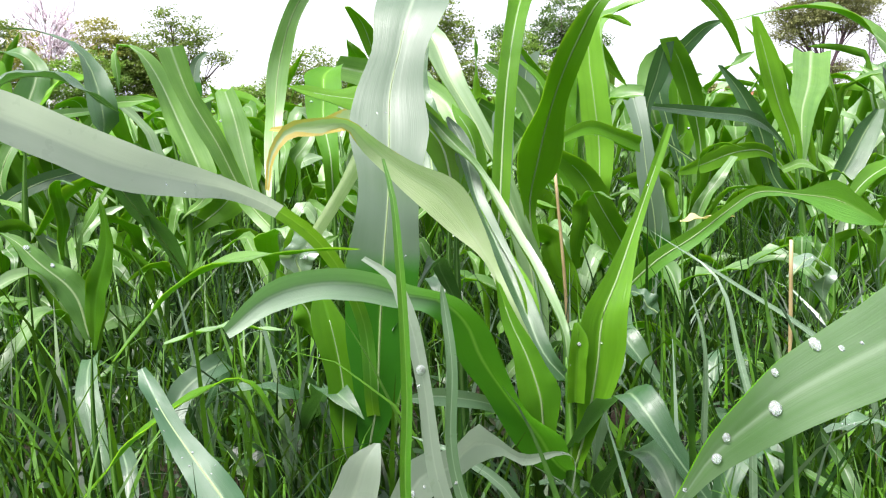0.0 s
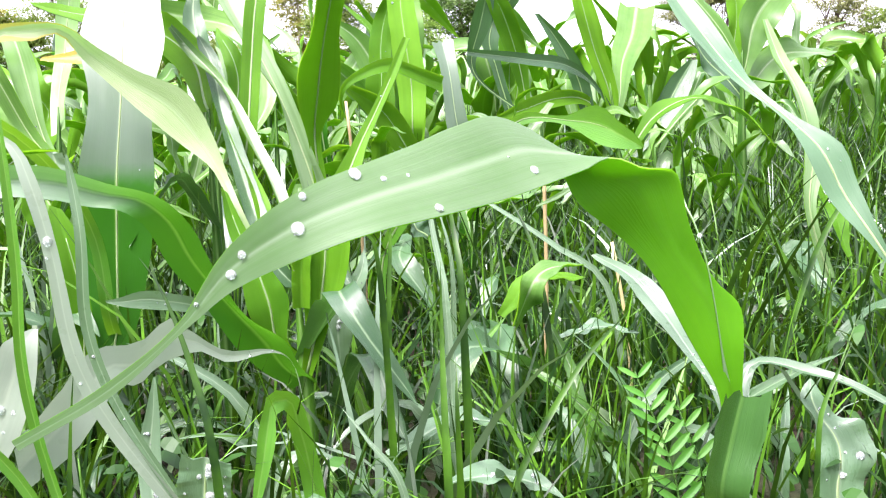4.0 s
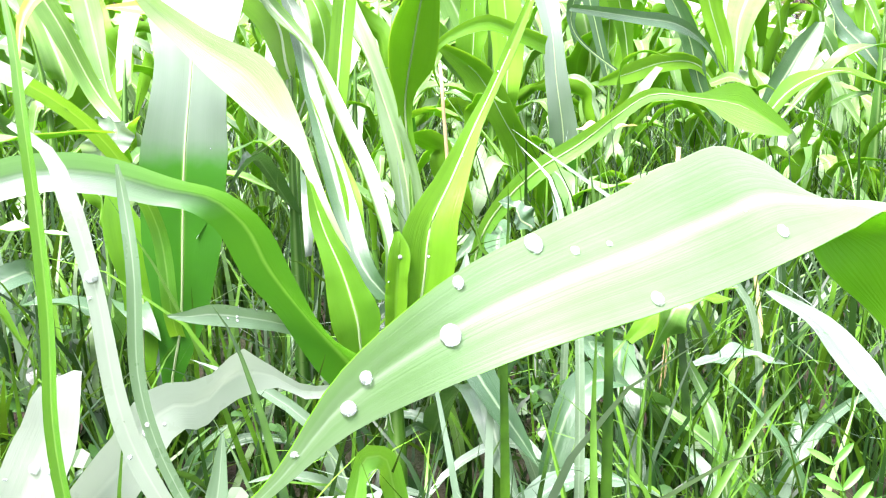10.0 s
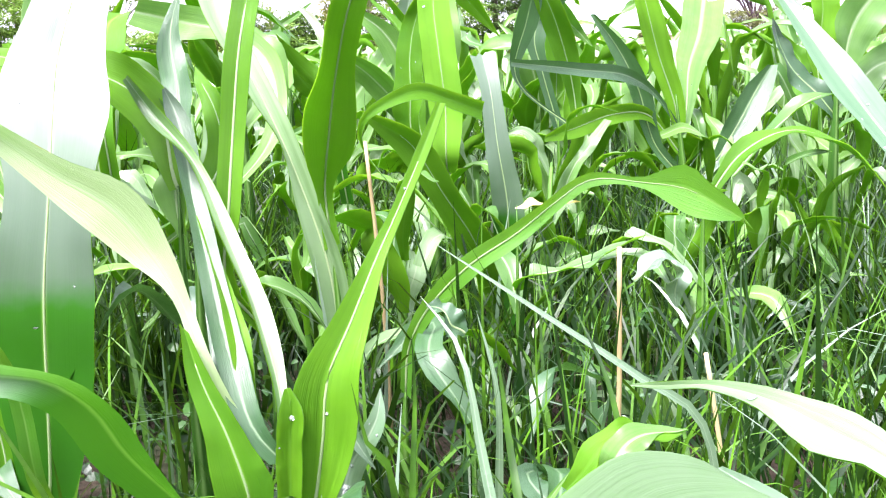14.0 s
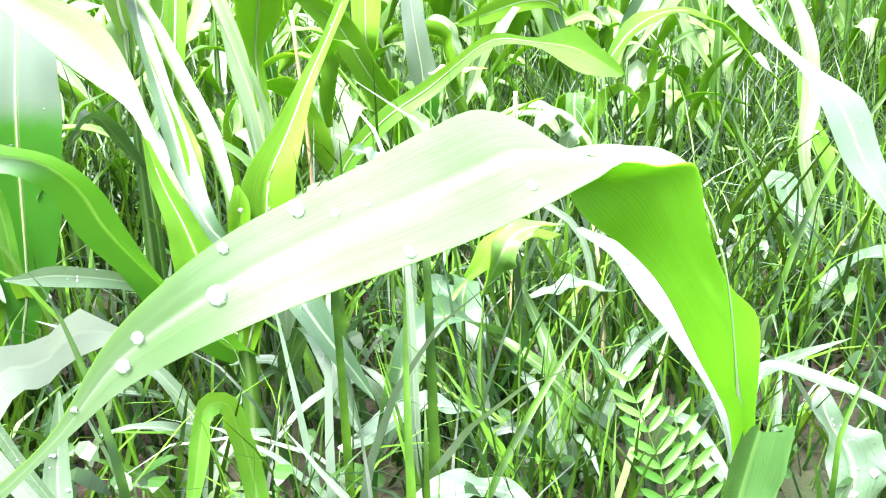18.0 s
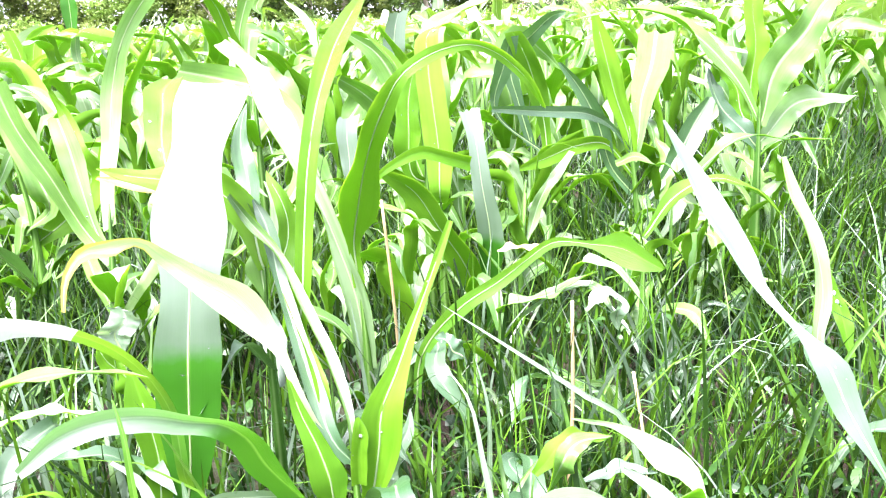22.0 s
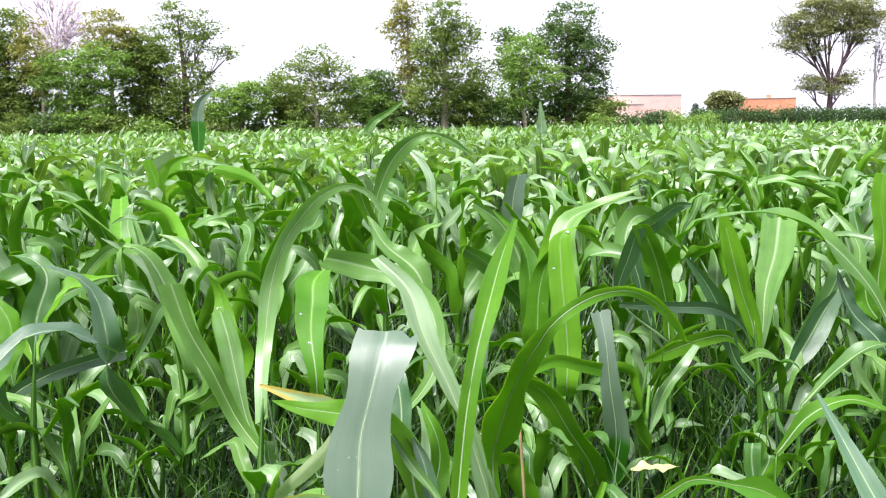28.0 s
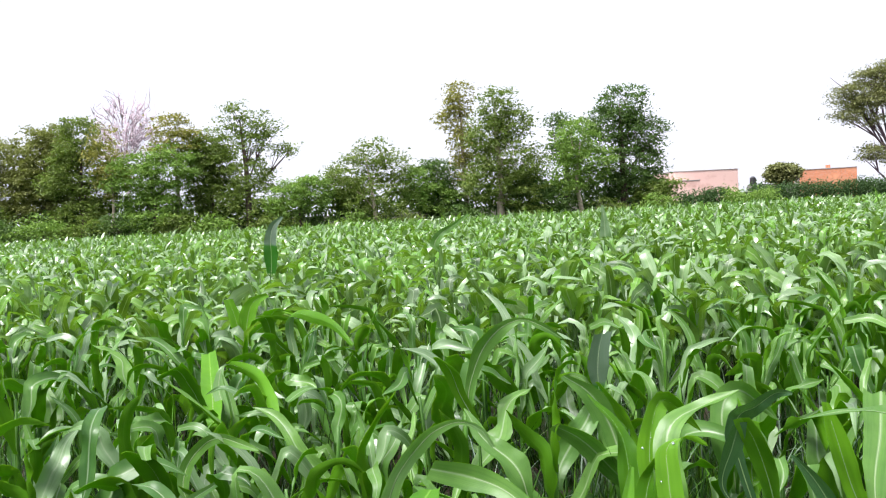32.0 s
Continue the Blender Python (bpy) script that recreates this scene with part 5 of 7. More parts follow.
# yellow leaf plant
plant = hand_plant('maize plant with a yellowing torn leaf and upright blades', 0.011, (0.12, 0.77, 0.139), (0.117, 0.775, 0.29))
shaped_leaf(plant, maize_mat, [(0.122, 0.765, 0.177, 0.012, 0, -23), (0.138, 0.765, 0.235, 0.027, 0, 1), (0.151, 0.765, 0.302, 0.052, 0, -10), (0.159, 0.770, 0.356, 0.052, 0, 7), (0.179, 0.785, 0.395, 0.033, 0, -4), (0.204, 0.810, 0.444, 0.018, 0, 4), (0.226, 0.840, 0.481, 0.011, 0, -16), (0.250, 0.870, 0.525, 0.012, 0, -20), (0.272, 0.890, 0.570, 0.008, 0, -17)], fold=0.45, wave=0.05, flip=True)
shaped_leaf(plant, arc_mat, [(0.099, 0.760, 0.186, 0.037, 0, 10), (0.079, 0.740, 0.225, 0.052, 0, 10), (0.041, 0.715, 0.284, 0.048, 0, -25), (0.013, 0.695, 0.335, 0.049, 0, -12), (-0.004, 0.680, 0.379, 0.047, 0, -4), (-0.024, 0.672, 0.400, 0.041, 0, 15), (-0.063, 0.667, 0.411, 0.034, 0, 35), (-0.100, 0.660, 0.424, 0.034, 0, 49), (-0.142, 0.650, 0.430, 0.031, 180, 88), (-0.194, 0.635, 0.421, 0.030, -180, 83), (-0.235, 0.620, 0.391, 0.012, -180, 61)], fold=0.4, wave=0.05, seg=40, flip=False)
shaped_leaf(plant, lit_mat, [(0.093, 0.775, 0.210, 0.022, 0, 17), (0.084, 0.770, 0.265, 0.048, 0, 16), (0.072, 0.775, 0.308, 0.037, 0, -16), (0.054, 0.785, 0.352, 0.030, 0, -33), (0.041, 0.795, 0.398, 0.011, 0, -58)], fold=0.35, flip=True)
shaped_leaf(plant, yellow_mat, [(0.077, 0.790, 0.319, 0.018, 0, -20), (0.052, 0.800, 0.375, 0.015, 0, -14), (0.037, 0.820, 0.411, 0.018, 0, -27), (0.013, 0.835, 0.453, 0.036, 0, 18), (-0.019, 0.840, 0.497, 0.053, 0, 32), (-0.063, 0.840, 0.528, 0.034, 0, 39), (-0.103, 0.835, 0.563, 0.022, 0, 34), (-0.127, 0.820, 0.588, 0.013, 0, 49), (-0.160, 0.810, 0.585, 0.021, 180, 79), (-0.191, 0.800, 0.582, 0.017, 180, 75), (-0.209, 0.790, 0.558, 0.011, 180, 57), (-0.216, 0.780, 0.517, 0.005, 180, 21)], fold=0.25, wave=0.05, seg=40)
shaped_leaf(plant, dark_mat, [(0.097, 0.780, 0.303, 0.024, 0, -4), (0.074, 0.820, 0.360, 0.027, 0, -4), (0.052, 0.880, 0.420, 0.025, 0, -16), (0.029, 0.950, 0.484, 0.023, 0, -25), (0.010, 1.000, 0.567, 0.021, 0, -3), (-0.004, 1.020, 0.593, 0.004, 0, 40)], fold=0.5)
shaped_leaf(plant, maize_mat, [(0.118, 0.780, 0.319, 0.010, 0, -33), (0.099, 0.840, 0.382, 0.026, 0, -41), (0.067, 0.900, 0.452, 0.024, 0, -30), (0.031, 0.950, 0.524, 0.015, 0, -25), (-0.011, 0.980, 0.573, 0.015, 0, 44), (-0.036, 1.000, 0.605, 0.007, 0, 46)], fold=0.5, flip=False)
shaped_leaf(plant, maize_mat, [(0.122, 0.755, 0.260, 0.019, 0, -5), (0.125, 0.755, 0.307, 0.021, 0, 10), (0.128, 0.757, 0.337, 0.017, 0, 4), (0.126, 0.760, 0.352, 0.004, 0, 9)], fold=0.6, flip=True)
shaped_leaf(plant, maize_mat, [(0.094, 0.800, 0.311, 0.009, 0, -20), (0.078, 0.830, 0.373, 0.023, 0, -31), (0.052, 0.900, 0.434, 0.012, 0, -31), (0.030, 0.950, 0.480, 0.006, 0, -3)], fold=0.5, flip=True)
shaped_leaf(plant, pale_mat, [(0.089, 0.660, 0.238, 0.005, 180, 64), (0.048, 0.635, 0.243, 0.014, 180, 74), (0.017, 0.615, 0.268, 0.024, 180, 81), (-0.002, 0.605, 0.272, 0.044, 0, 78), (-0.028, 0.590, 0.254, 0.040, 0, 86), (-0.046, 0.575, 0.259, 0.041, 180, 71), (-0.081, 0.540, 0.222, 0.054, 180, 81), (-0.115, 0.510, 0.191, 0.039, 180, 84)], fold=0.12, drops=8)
shaped_leaf(plant, dew_mat, [(0.024, 0.720, 0.274, 0.017, 180, 84), (-0.010, 0.700, 0.289, 0.019, 0, 87), (-0.040, 0.690, 0.296, 0.019, 0, 86), (-0.061, 0.685, 0.296, 0.009, 180, 80), (-0.074, 0.682, 0.298, 0.003, 180, 64)], fold=0.15)

# rolled leaf plant
plant = hand_plant('maize plant with a rolled pale leaf and an arching leaf', 0.012, (0.15, 1.3, 0.25), (0.145, 1.3, 0.36))
shaped_leaf(plant, maize_mat, [(0.150, 1.300, 0.193, 0.033, 0, -5), (0.136, 1.300, 0.342, 0.056, 0, -28), (0.106, 1.310, 0.451, 0.081, 0, -58), (0.057, 1.340, 0.578, 0.056, 0, -28), (0.010, 1.380, 0.671, 0.059, 0, -24), (-0.020, 1.430, 0.751, 0.056, 0, -15), (-0.084, 1.470, 0.811, 0.025, 0, 24)], fold=0.35, flip=False)
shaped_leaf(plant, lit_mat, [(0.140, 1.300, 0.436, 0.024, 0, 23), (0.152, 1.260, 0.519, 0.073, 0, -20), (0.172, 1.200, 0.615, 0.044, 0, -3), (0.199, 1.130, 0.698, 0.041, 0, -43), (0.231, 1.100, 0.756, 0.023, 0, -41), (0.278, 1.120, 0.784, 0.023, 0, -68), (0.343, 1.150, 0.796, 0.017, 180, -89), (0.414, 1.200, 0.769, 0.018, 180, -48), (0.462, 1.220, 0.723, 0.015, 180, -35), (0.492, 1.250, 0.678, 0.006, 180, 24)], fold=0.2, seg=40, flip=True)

# spire plant
plant = hand_plant('maize plant with one tall narrow upright blade', 0.009, (0.09, 0.96, 0.2), (0.09, 0.96, 0.34))
shaped_leaf(plant, maize_mat, [(0.052, 0.950, 0.400, 0.018, 0, -5), (0.059, 0.955, 0.458, 0.023, 0, -4), (0.069, 0.980, 0.552, 0.026, 0, -4), (0.079, 1.000, 0.631, 0.027, 0, -3), (0.097, 1.040, 0.716, 0.028, 0, -3), (0.125, 1.120, 0.790, 0.041, 0, -3), (0.155, 1.250, 0.840, 0.031, 0, -11), (0.195, 1.400, 0.894, 0.009, 0, -37)], fold=0.4, flip=True)

# narrow leaf plant
plant = hand_plant('maize plant with one narrow silvery upright blade', 0.011, (0.43, 1.72, 0.15), (0.43, 1.72, 0.28))
shaped_leaf(plant, silver_mat, [(0.455, 1.720, 0.086, 0.024, 0, -4), (0.463, 1.720, 0.216, 0.043, 0, -4), (0.465, 1.700, 0.335, 0.065, 0, -16), (0.448, 1.700, 0.463, 0.046, -0, 4), (0.440, 1.720, 0.565, 0.040, -0, -3), (0.431, 1.750, 0.630, 0.051, -0, 3)], fold=0.2, torn=True, wave=0.12)
shaped_leaf(plant, maize_mat, [(0.430, 1.700, 0.156, 0.029, -0, 36), (0.399, 1.650, 0.271, 0.062, 0, 25), (0.333, 1.600, 0.386, 0.058, 0, -1), (0.274, 1.580, 0.482, 0.055, 0, 20), (0.209, 1.550, 0.528, 0.016, 0, 61)], fold=0.25)

# mid arch plant
plant = hand_plant('maize plant with upright lit leaves and a hooked tip', 0.011, (0.36, 1.8, 0.2), (0.362, 1.8, 0.42))
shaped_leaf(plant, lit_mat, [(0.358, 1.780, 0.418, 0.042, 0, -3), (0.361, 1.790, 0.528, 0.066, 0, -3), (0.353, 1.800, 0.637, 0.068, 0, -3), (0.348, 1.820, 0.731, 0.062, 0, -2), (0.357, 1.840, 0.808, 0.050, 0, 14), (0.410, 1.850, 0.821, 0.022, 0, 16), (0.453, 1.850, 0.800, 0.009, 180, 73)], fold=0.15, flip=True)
shaped_leaf(plant, maize_mat, [(0.222, 1.500, 0.545, 0.017, 0, -59), (0.293, 1.530, 0.569, 0.028, 0, -77), (0.353, 1.560, 0.549, 0.030, 180, -88), (0.406, 1.590, 0.528, 0.033, 180, -82)], flip=True)

# short white plant
plant = hand_plant('maize plant with a blunt whitish leaf', 0.01, (0.155, 1.85, 0.18), (0.157, 1.85, 0.34))
shaped_leaf(plant, silver_mat, [(0.147, 1.830, 0.446, 0.025, 0, -3), (0.146, 1.840, 0.522, 0.044, 0, -3), (0.146, 1.850, 0.591, 0.051, 0, -3), (0.153, 1.860, 0.617, 0.053, 0, 2)], torn=True)

# folded arch plant
plant = hand_plant('maize plant with a leaf folded over like a hoop', 0.012, (0.72, 2.15, 0.2), (0.715, 2.15, 0.44))
shaped_leaf(plant, maize_mat, [(0.710, 2.160, 0.528, 0.034, 0, 27), (0.681, 2.150, 0.649, 0.068, 0, -9), (0.643, 2.130, 0.744, 0.084, 0, -24), (0.614, 2.120, 0.793, 0.045, 0, 6)], flip=True)
shaped_leaf(plant, dark_mat, [(0.566, 2.160, 0.592, 0.020, 0, -3), (0.593, 2.140, 0.706, 0.055, 0, -2), (0.609, 2.120, 0.780, 0.042, 0, 11)])

# leaning plant
plant = hand_plant('slender maize plant with a tight upright stalk and dark lower leaves', 0.014, (0.959, 2.05, 0.2), (0.93, 2.06, 0.49))
shaped_leaf(plant, maize_mat, [(0.929, 2.060, 0.477, 0.039, 0, -3), (0.886, 2.070, 0.621, 0.057, 0, -3), (0.857, 2.080, 0.743, 0.059, 0, -10), (0.834, 2.090, 0.835, 0.019, 0, -11)], fold=0.35, flip=True)
shaped_leaf(plant, maize_mat, [(0.964, 2.100, 0.468, 0.032, 0, -3), (1.009, 2.200, 0.574, 0.068, 0, -17), (1.095, 2.350, 0.674, 0.110, 0, -12), (1.153, 2.470, 0.766, 0.118, 0, -6)], fold=0.15, torn=True, flip=False)
shaped_leaf(plant, dark_mat, [(0.882, 2.060, 0.403, 0.030, 0, 13), (0.830, 2.050, 0.549, 0.053, 0, 1), (0.771, 2.040, 0.651, 0.045, 0, -9), (0.721, 2.030, 0.710, 0.012, 0, -2)], fold=0.4)
shaped_leaf(plant, dark_mat, [(1.029, 2.080, 0.357, 0.035, 0, -17), (1.105, 2.120, 0.444, 0.074, 0, -23), (1.172, 2.160, 0.530, 0.064, 0, -18), (1.209, 2.170, 0.581, 0.026, 0, -3)], fold=0.4)
shaped_leaf(plant, maize_mat, [(0.859, 2.050, 0.479, 0.032, 180, 84), (0.762, 2.000, 0.489, 0.042, 180, 79), (0.661, 1.970, 0.463, 0.043, 180, 80), (0.592, 1.950, 0.446, 0.015, 0, 78)])
shaped_leaf(plant, dark_mat, [(0.875, 2.050, 0.525, 0.024, 180, 82), (0.795, 2.000, 0.571, 0.034, 180, 85), (0.674, 1.950, 0.590, 0.030, 180, 85), (0.513, 1.900, 0.611, 0.016, 0, 62)])

# upright plant
plant = hand_plant('maize plant with an arching top leaf and pale lower blades', 0.014, (-0.36, 1.45, 0.1), (-0.335, 1.47, 0.47))
shaped_leaf(plant, maize_mat, [(-0.340, 1.500, 0.515, 0.032, 0, 30), (-0.346, 1.600, 0.615, 0.036, 0, -3), (-0.332, 1.635, 0.735, 0.047, 0, 9), (-0.298, 1.620, 0.824, 0.037, 0, -6), (-0.251, 1.600, 0.888, 0.042, 0, -10), (-0.201, 1.585, 0.935, 0.027, 0, -38), (-0.147, 1.580, 0.952, 0.015, 0, -58), (-0.103, 1.580, 0.932, 0.013, 180, -55), (-0.078, 1.580, 0.893, 0.009, 180, -21)], seg=36, fold=0.15, flip=False)
shaped_leaf(plant, maize_mat, [(-0.379, 1.520, 0.457, 0.025, 0, 35), (-0.408, 1.560, 0.554, 0.049, 0, 26), (-0.426, 1.580, 0.629, 0.049, 0, 11), (-0.444, 1.600, 0.678, 0.039, 0, 13)], torn=True, flip=False)
shaped_leaf(plant, maize_mat, [(-0.389, 1.500, 0.450, 0.033, 0, 42), (-0.443, 1.500, 0.570, 0.041, 0, 31), (-0.493, 1.500, 0.673, 0.042, 0, 21), (-0.518, 1.500, 0.758, 0.053, 0, 3)], fold=0.3, flip=False)
shaped_leaf(plant, yellow_mat, [(-0.142, 1.150, 0.599, 0.038, 0, 85), (-0.220, 1.250, 0.588, 0.025, 0, 74), (-0.305, 1.320, 0.591, 0.006, 0, 55)])

# rounded leaf plant
plant = hand_plant('maize plant with broad rounded leaves folding over', 0.012, (-0.24, 1.62, 0.2), (-0.235, 1.6, 0.44))
shaped_leaf(plant, lit_mat, [(-0.233, 1.580, 0.528, 0.033, 0, -3), (-0.250, 1.640, 0.609, 0.062, 0, 9), (-0.255, 1.720, 0.671, 0.079, 0, -3), (-0.255, 1.775, 0.714, 0.076, 0, 5), (-0.240, 1.800, 0.729, 0.048, 0, 4)], fold=0.3, torn=True, flip=True)
shaped_leaf(plant, maize_mat, [(0.038, 1.750, 0.533, 0.042, 0, 16), (0.018, 1.820, 0.633, 0.051, 0, 21), (-0.053, 1.880, 0.691, 0.054, 0, 37), (-0.142, 1.930, 0.715, 0.076, 0, 59), (-0.248, 1.930, 0.742, 0.055, 0, 60)], fold=0.2, flip=False)

# tall tip plant
plant = hand_plant('tall maize plant with a raised leaf over the crop', 0.014, (-0.13, 2.5, 0.45), (-0.128, 2.5, 0.7))
shaped_leaf(plant, maize_mat, [(-0.155, 2.500, 0.758, 0.024, 0, -2), (-0.131, 2.500, 0.895, 0.043, 0, -7), (-0.085, 2.490, 0.981, 0.067, 0, -8), (-0.023, 2.480, 1.036, 0.055, 0, -12), (0.030, 2.480, 1.051, 0.018, 0, -51), (0.087, 2.470, 1.031, 0.025, 180, -71), (0.157, 2.470, 0.984, 0.009, 180, -9)], fold=0.2, flip=False)
shaped_leaf(plant, maize_mat, [(-0.126, 2.500, 0.695, 0.039, 0, -30), (-0.184, 2.480, 0.817, 0.039, 0, 11), (-0.217, 2.450, 0.913, 0.051, 0, -12), (-0.252, 2.420, 0.952, 0.017, 0, -2)], flip=True)

# long leaf plant
plant = hand_plant('maize plant with a long narrow blade leaning outward', 0.011, (0.83, 0.56, 0.03), (0.82, 0.57, 0.16))
shaped_leaf(plant, teal_mat, [(0.720, 0.590, 0.328, 0.015, 0, 38), (0.704, 0.620, 0.372, 0.034, 0, 29), (0.688, 0.640, 0.420, 0.039, 0, 13), (0.672, 0.665, 0.446, 0.015, 0, 22), (0.644, 0.720, 0.491, 0.014, 0, 34), (0.640, 0.780, 0.527, 0.036, 0, -5), (0.620, 0.830, 0.583, 0.033, 0, 13), (0.601, 0.880, 0.640, 0.019, 0, 1), (0.583, 0.915, 0.687, 0.004, 0, 8)], fold=0.2, seg=40)

# thin blade plant
plant = hand_plant('maize plant with a thin pale upright blade', 0.01, (0.9, 0.96, 0.05), (0.9, 0.96, 0.2))
shaped_leaf(plant, maize_mat, [(0.866, 0.960, 0.311, 0.019, 0, -5), (0.881, 0.980, 0.386, 0.037, 0, -35), (0.869, 1.000, 0.474, 0.038, 0, -34), (0.862, 1.050, 0.534, 0.024, 0, -8), (0.854, 1.080, 0.593, 0.008, 0, 4)], fold=0.25, flip=False)

# curled leaf plant
plant = hand_plant('low maize plant with a curled spreading leaf over grass', 0.01, (0.23, 1.2, 0.1), (0.235, 1.2, 0.17))
shaped_leaf(plant, green_mat, [(0.242, 1.200, 0.232, 0.022, 0, -50), (0.323, 1.170, 0.349, 0.030, 0, -52), (0.388, 1.160, 0.392, 0.027, 0, -58), (0.438, 1.150, 0.432, 0.023, 0, -21), (0.475, 1.150, 0.455, 0.020, 180, -90), (0.546, 1.140, 0.451, 0.015, 0, -89), (0.602, 1.130, 0.440, 0.065, 0, -89), (0.635, 1.120, 0.421, 0.040, 0, -88), (0.668, 1.120, 0.401, 0.008, 180, -29)], fold=0.2, seg=36, flip=False)

# bowed leaf plant
plant = hand_plant('low maize plant with a broad pale leaf bowed to the ground', 0.008, (-0.06, 0.5, 0.1), (-0.062, 0.5, 0.19))
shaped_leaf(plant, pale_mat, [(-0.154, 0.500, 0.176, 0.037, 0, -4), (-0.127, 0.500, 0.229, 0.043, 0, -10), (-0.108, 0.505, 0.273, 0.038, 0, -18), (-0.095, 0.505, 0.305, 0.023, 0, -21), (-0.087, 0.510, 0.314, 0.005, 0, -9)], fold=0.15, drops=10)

# small arch plant
plant = hand_plant('small maize seedling with a leaf bent like a hook', 0.008, (0.15, 0.6, 0.06), (0.145, 0.6, 0.1))
shaped_leaf(plant, green_mat, [(0.132, 0.600, 0.042, 0.021, 0, 8), (0.127, 0.600, 0.120, 0.021, 0, 11), (0.119, 0.590, 0.177, 0.021, 0, -7), (0.109, 0.580, 0.210, 0.019, 0, 68), (0.097, 0.575, 0.210, 0.024, 180, 84), (0.092, 0.570, 0.192, 0.025, 180, 62), (0.084, 0.560, 0.153, 0.015, 180, 33), (0.070, 0.550, 0.097, 0.003, 180, 8)], fold=0.15, flip=False)

# torn leaf plant
plant = hand_plant('young maize plant with a torn blunt leaf full of dew', 0.008, (0.05, 0.41, 0.1), (0.053, 0.41, 0.16))
shaped_leaf(plant, dew_mat, [(0.054, 0.410, 0.178, 0.035, 0, -6), (0.057, 0.410, 0.212, 0.040, 0, -6), (0.060, 0.410, 0.229, 0.037, 0, -13)], torn=True, drops=14)
shaped_leaf(plant, dew_mat, [(-0.004, 0.500, 0.151, 0.019, 0, -6), (-0.007, 0.515, 0.193, 0.020, 0, -6), (-0.002, 0.520, 0.226, 0.013, 0, -26), (0.002, 0.523, 0.260, 0.002, 0, -5)], drops=10)

# green stem plant
plant = hand_plant('young maize plant with one thin upright green blade', 0.006, (-0.028, 0.4, 0.05), (-0.03, 0.4, 0.12))
shaped_leaf(plant, green_mat, [(-0.060, 0.400, 0.327, 0.008, 0, -2), (-0.056, 0.400, 0.379, 0.008, 0, -2), (-0.055, 0.400, 0.434, 0.007, 0, -1), (-0.056, 0.400, 0.486, 0.006, 0, -1), (-0.059, 0.405, 0.535, 0.004, 0, -1), (-0.064, 0.410, 0.557, 0.002, 0, -1)], fold=0.5)

# white strip plant
plant = hand_plant('young maize plant with a long whitish blade bending over', 0.006, (0.05, 0.44, 0.06), (0.048, 0.44, 0.14))
shaped_leaf(plant, pale_mat, [(-0.036, 0.440, 0.305, 0.014, 0, -2), (-0.045, 0.440, 0.394, 0.011, 0, -2), (-0.053, 0.440, 0.438, 0.012, 0, -1), (-0.064, 0.445, 0.467, 0.008, 0, 15), (-0.085, 0.450, 0.482, 0.004, 0, 41)], fold=0.2, drops=5)
shaped_leaf(plant, dew_mat, [(-0.025, 0.440, 0.330, 0.009, 0, -2), (-0.022, 0.440, 0.405, 0.008, 0, -2), (-0.026, 0.445, 0.448, 0.005, 0, -1), (-0.027, 0.445, 0.459, 0.002, 0, -1)], fold=0.2, drops=3)

# front arc plant
plant = hand_plant('low maize plant with a pale leaf arching over the grass', 0.007, (0.03, 0.22, 0.05), (0.03, 0.22, 0.2))
shaped_leaf(plant, green_mat, [(-0.016, 0.215, 0.323, 0.008, 0, 50), (-0.036, 0.213, 0.342, 0.010, 0, 68), (-0.057, 0.212, 0.359, 0.009, 0, 73), (-0.097, 0.212, 0.371, 0.011, 180, 80), (-0.142, 0.212, 0.370, 0.010, 180, 88), (-0.182, 0.212, 0.367, 0.010, 180, 89), (-0.224, 0.212, 0.363, 0.008, 0, 83)], fold=0.25, drops=4)

# pale tip plant
plant = hand_plant('young maize plant with a pale wet blade pointing upward', 0.008, (-0.19, 0.55, 0.06), (-0.195, 0.55, 0.13))
shaped_leaf(plant, teal_mat, [(-0.202, 0.550, 0.170, 0.034, 0, -3), (-0.236, 0.580, 0.231, 0.041, 0, 12), (-0.280, 0.620, 0.273, 0.041, 0, -11), (-0.315, 0.650, 0.311, 0.035, 0, -32), (-0.340, 0.680, 0.344, 0.009, 0, 26)], fold=0.2, drops=14)

# lit field plant
plant = hand_plant('maize plant with a lit upright leaf in the field', 0.012, (-1.36, 3.6, 0.15), (-1.35, 3.6, 0.42))
shaped_leaf(plant, lit_mat, [(-1.316, 3.400, 0.528, 0.060, 0, -1), (-1.384, 3.600, 0.598, 0.097, 0, -1), (-1.487, 3.900, 0.664, 0.096, 0, -1), (-1.554, 4.100, 0.737, 0.077, 0, 15)], torn=True)
shaped_leaf(plant, maize_mat, [(-1.308, 3.550, 0.513, 0.048, 0, 32), (-1.350, 3.600, 0.663, 0.060, 0, 25), (-1.329, 3.620, 0.748, 0.037, 0, 29), (-1.206, 3.630, 0.712, 0.060, 0, 75), (-1.089, 3.500, 0.590, 0.083, 0, 50), (-1.030, 3.400, 0.493, 0.020, 0, 39)], flip=False)
shaped_leaf(plant, maize_mat, [(-1.381, 3.550, 0.488, 0.057, 0, -28), (-1.449, 3.500, 0.679, 0.070, 0, 21), (-1.494, 3.450, 0.769, 0.064, 0, 35), (-1.557, 3.400, 0.745, 0.028, -0, 61)])

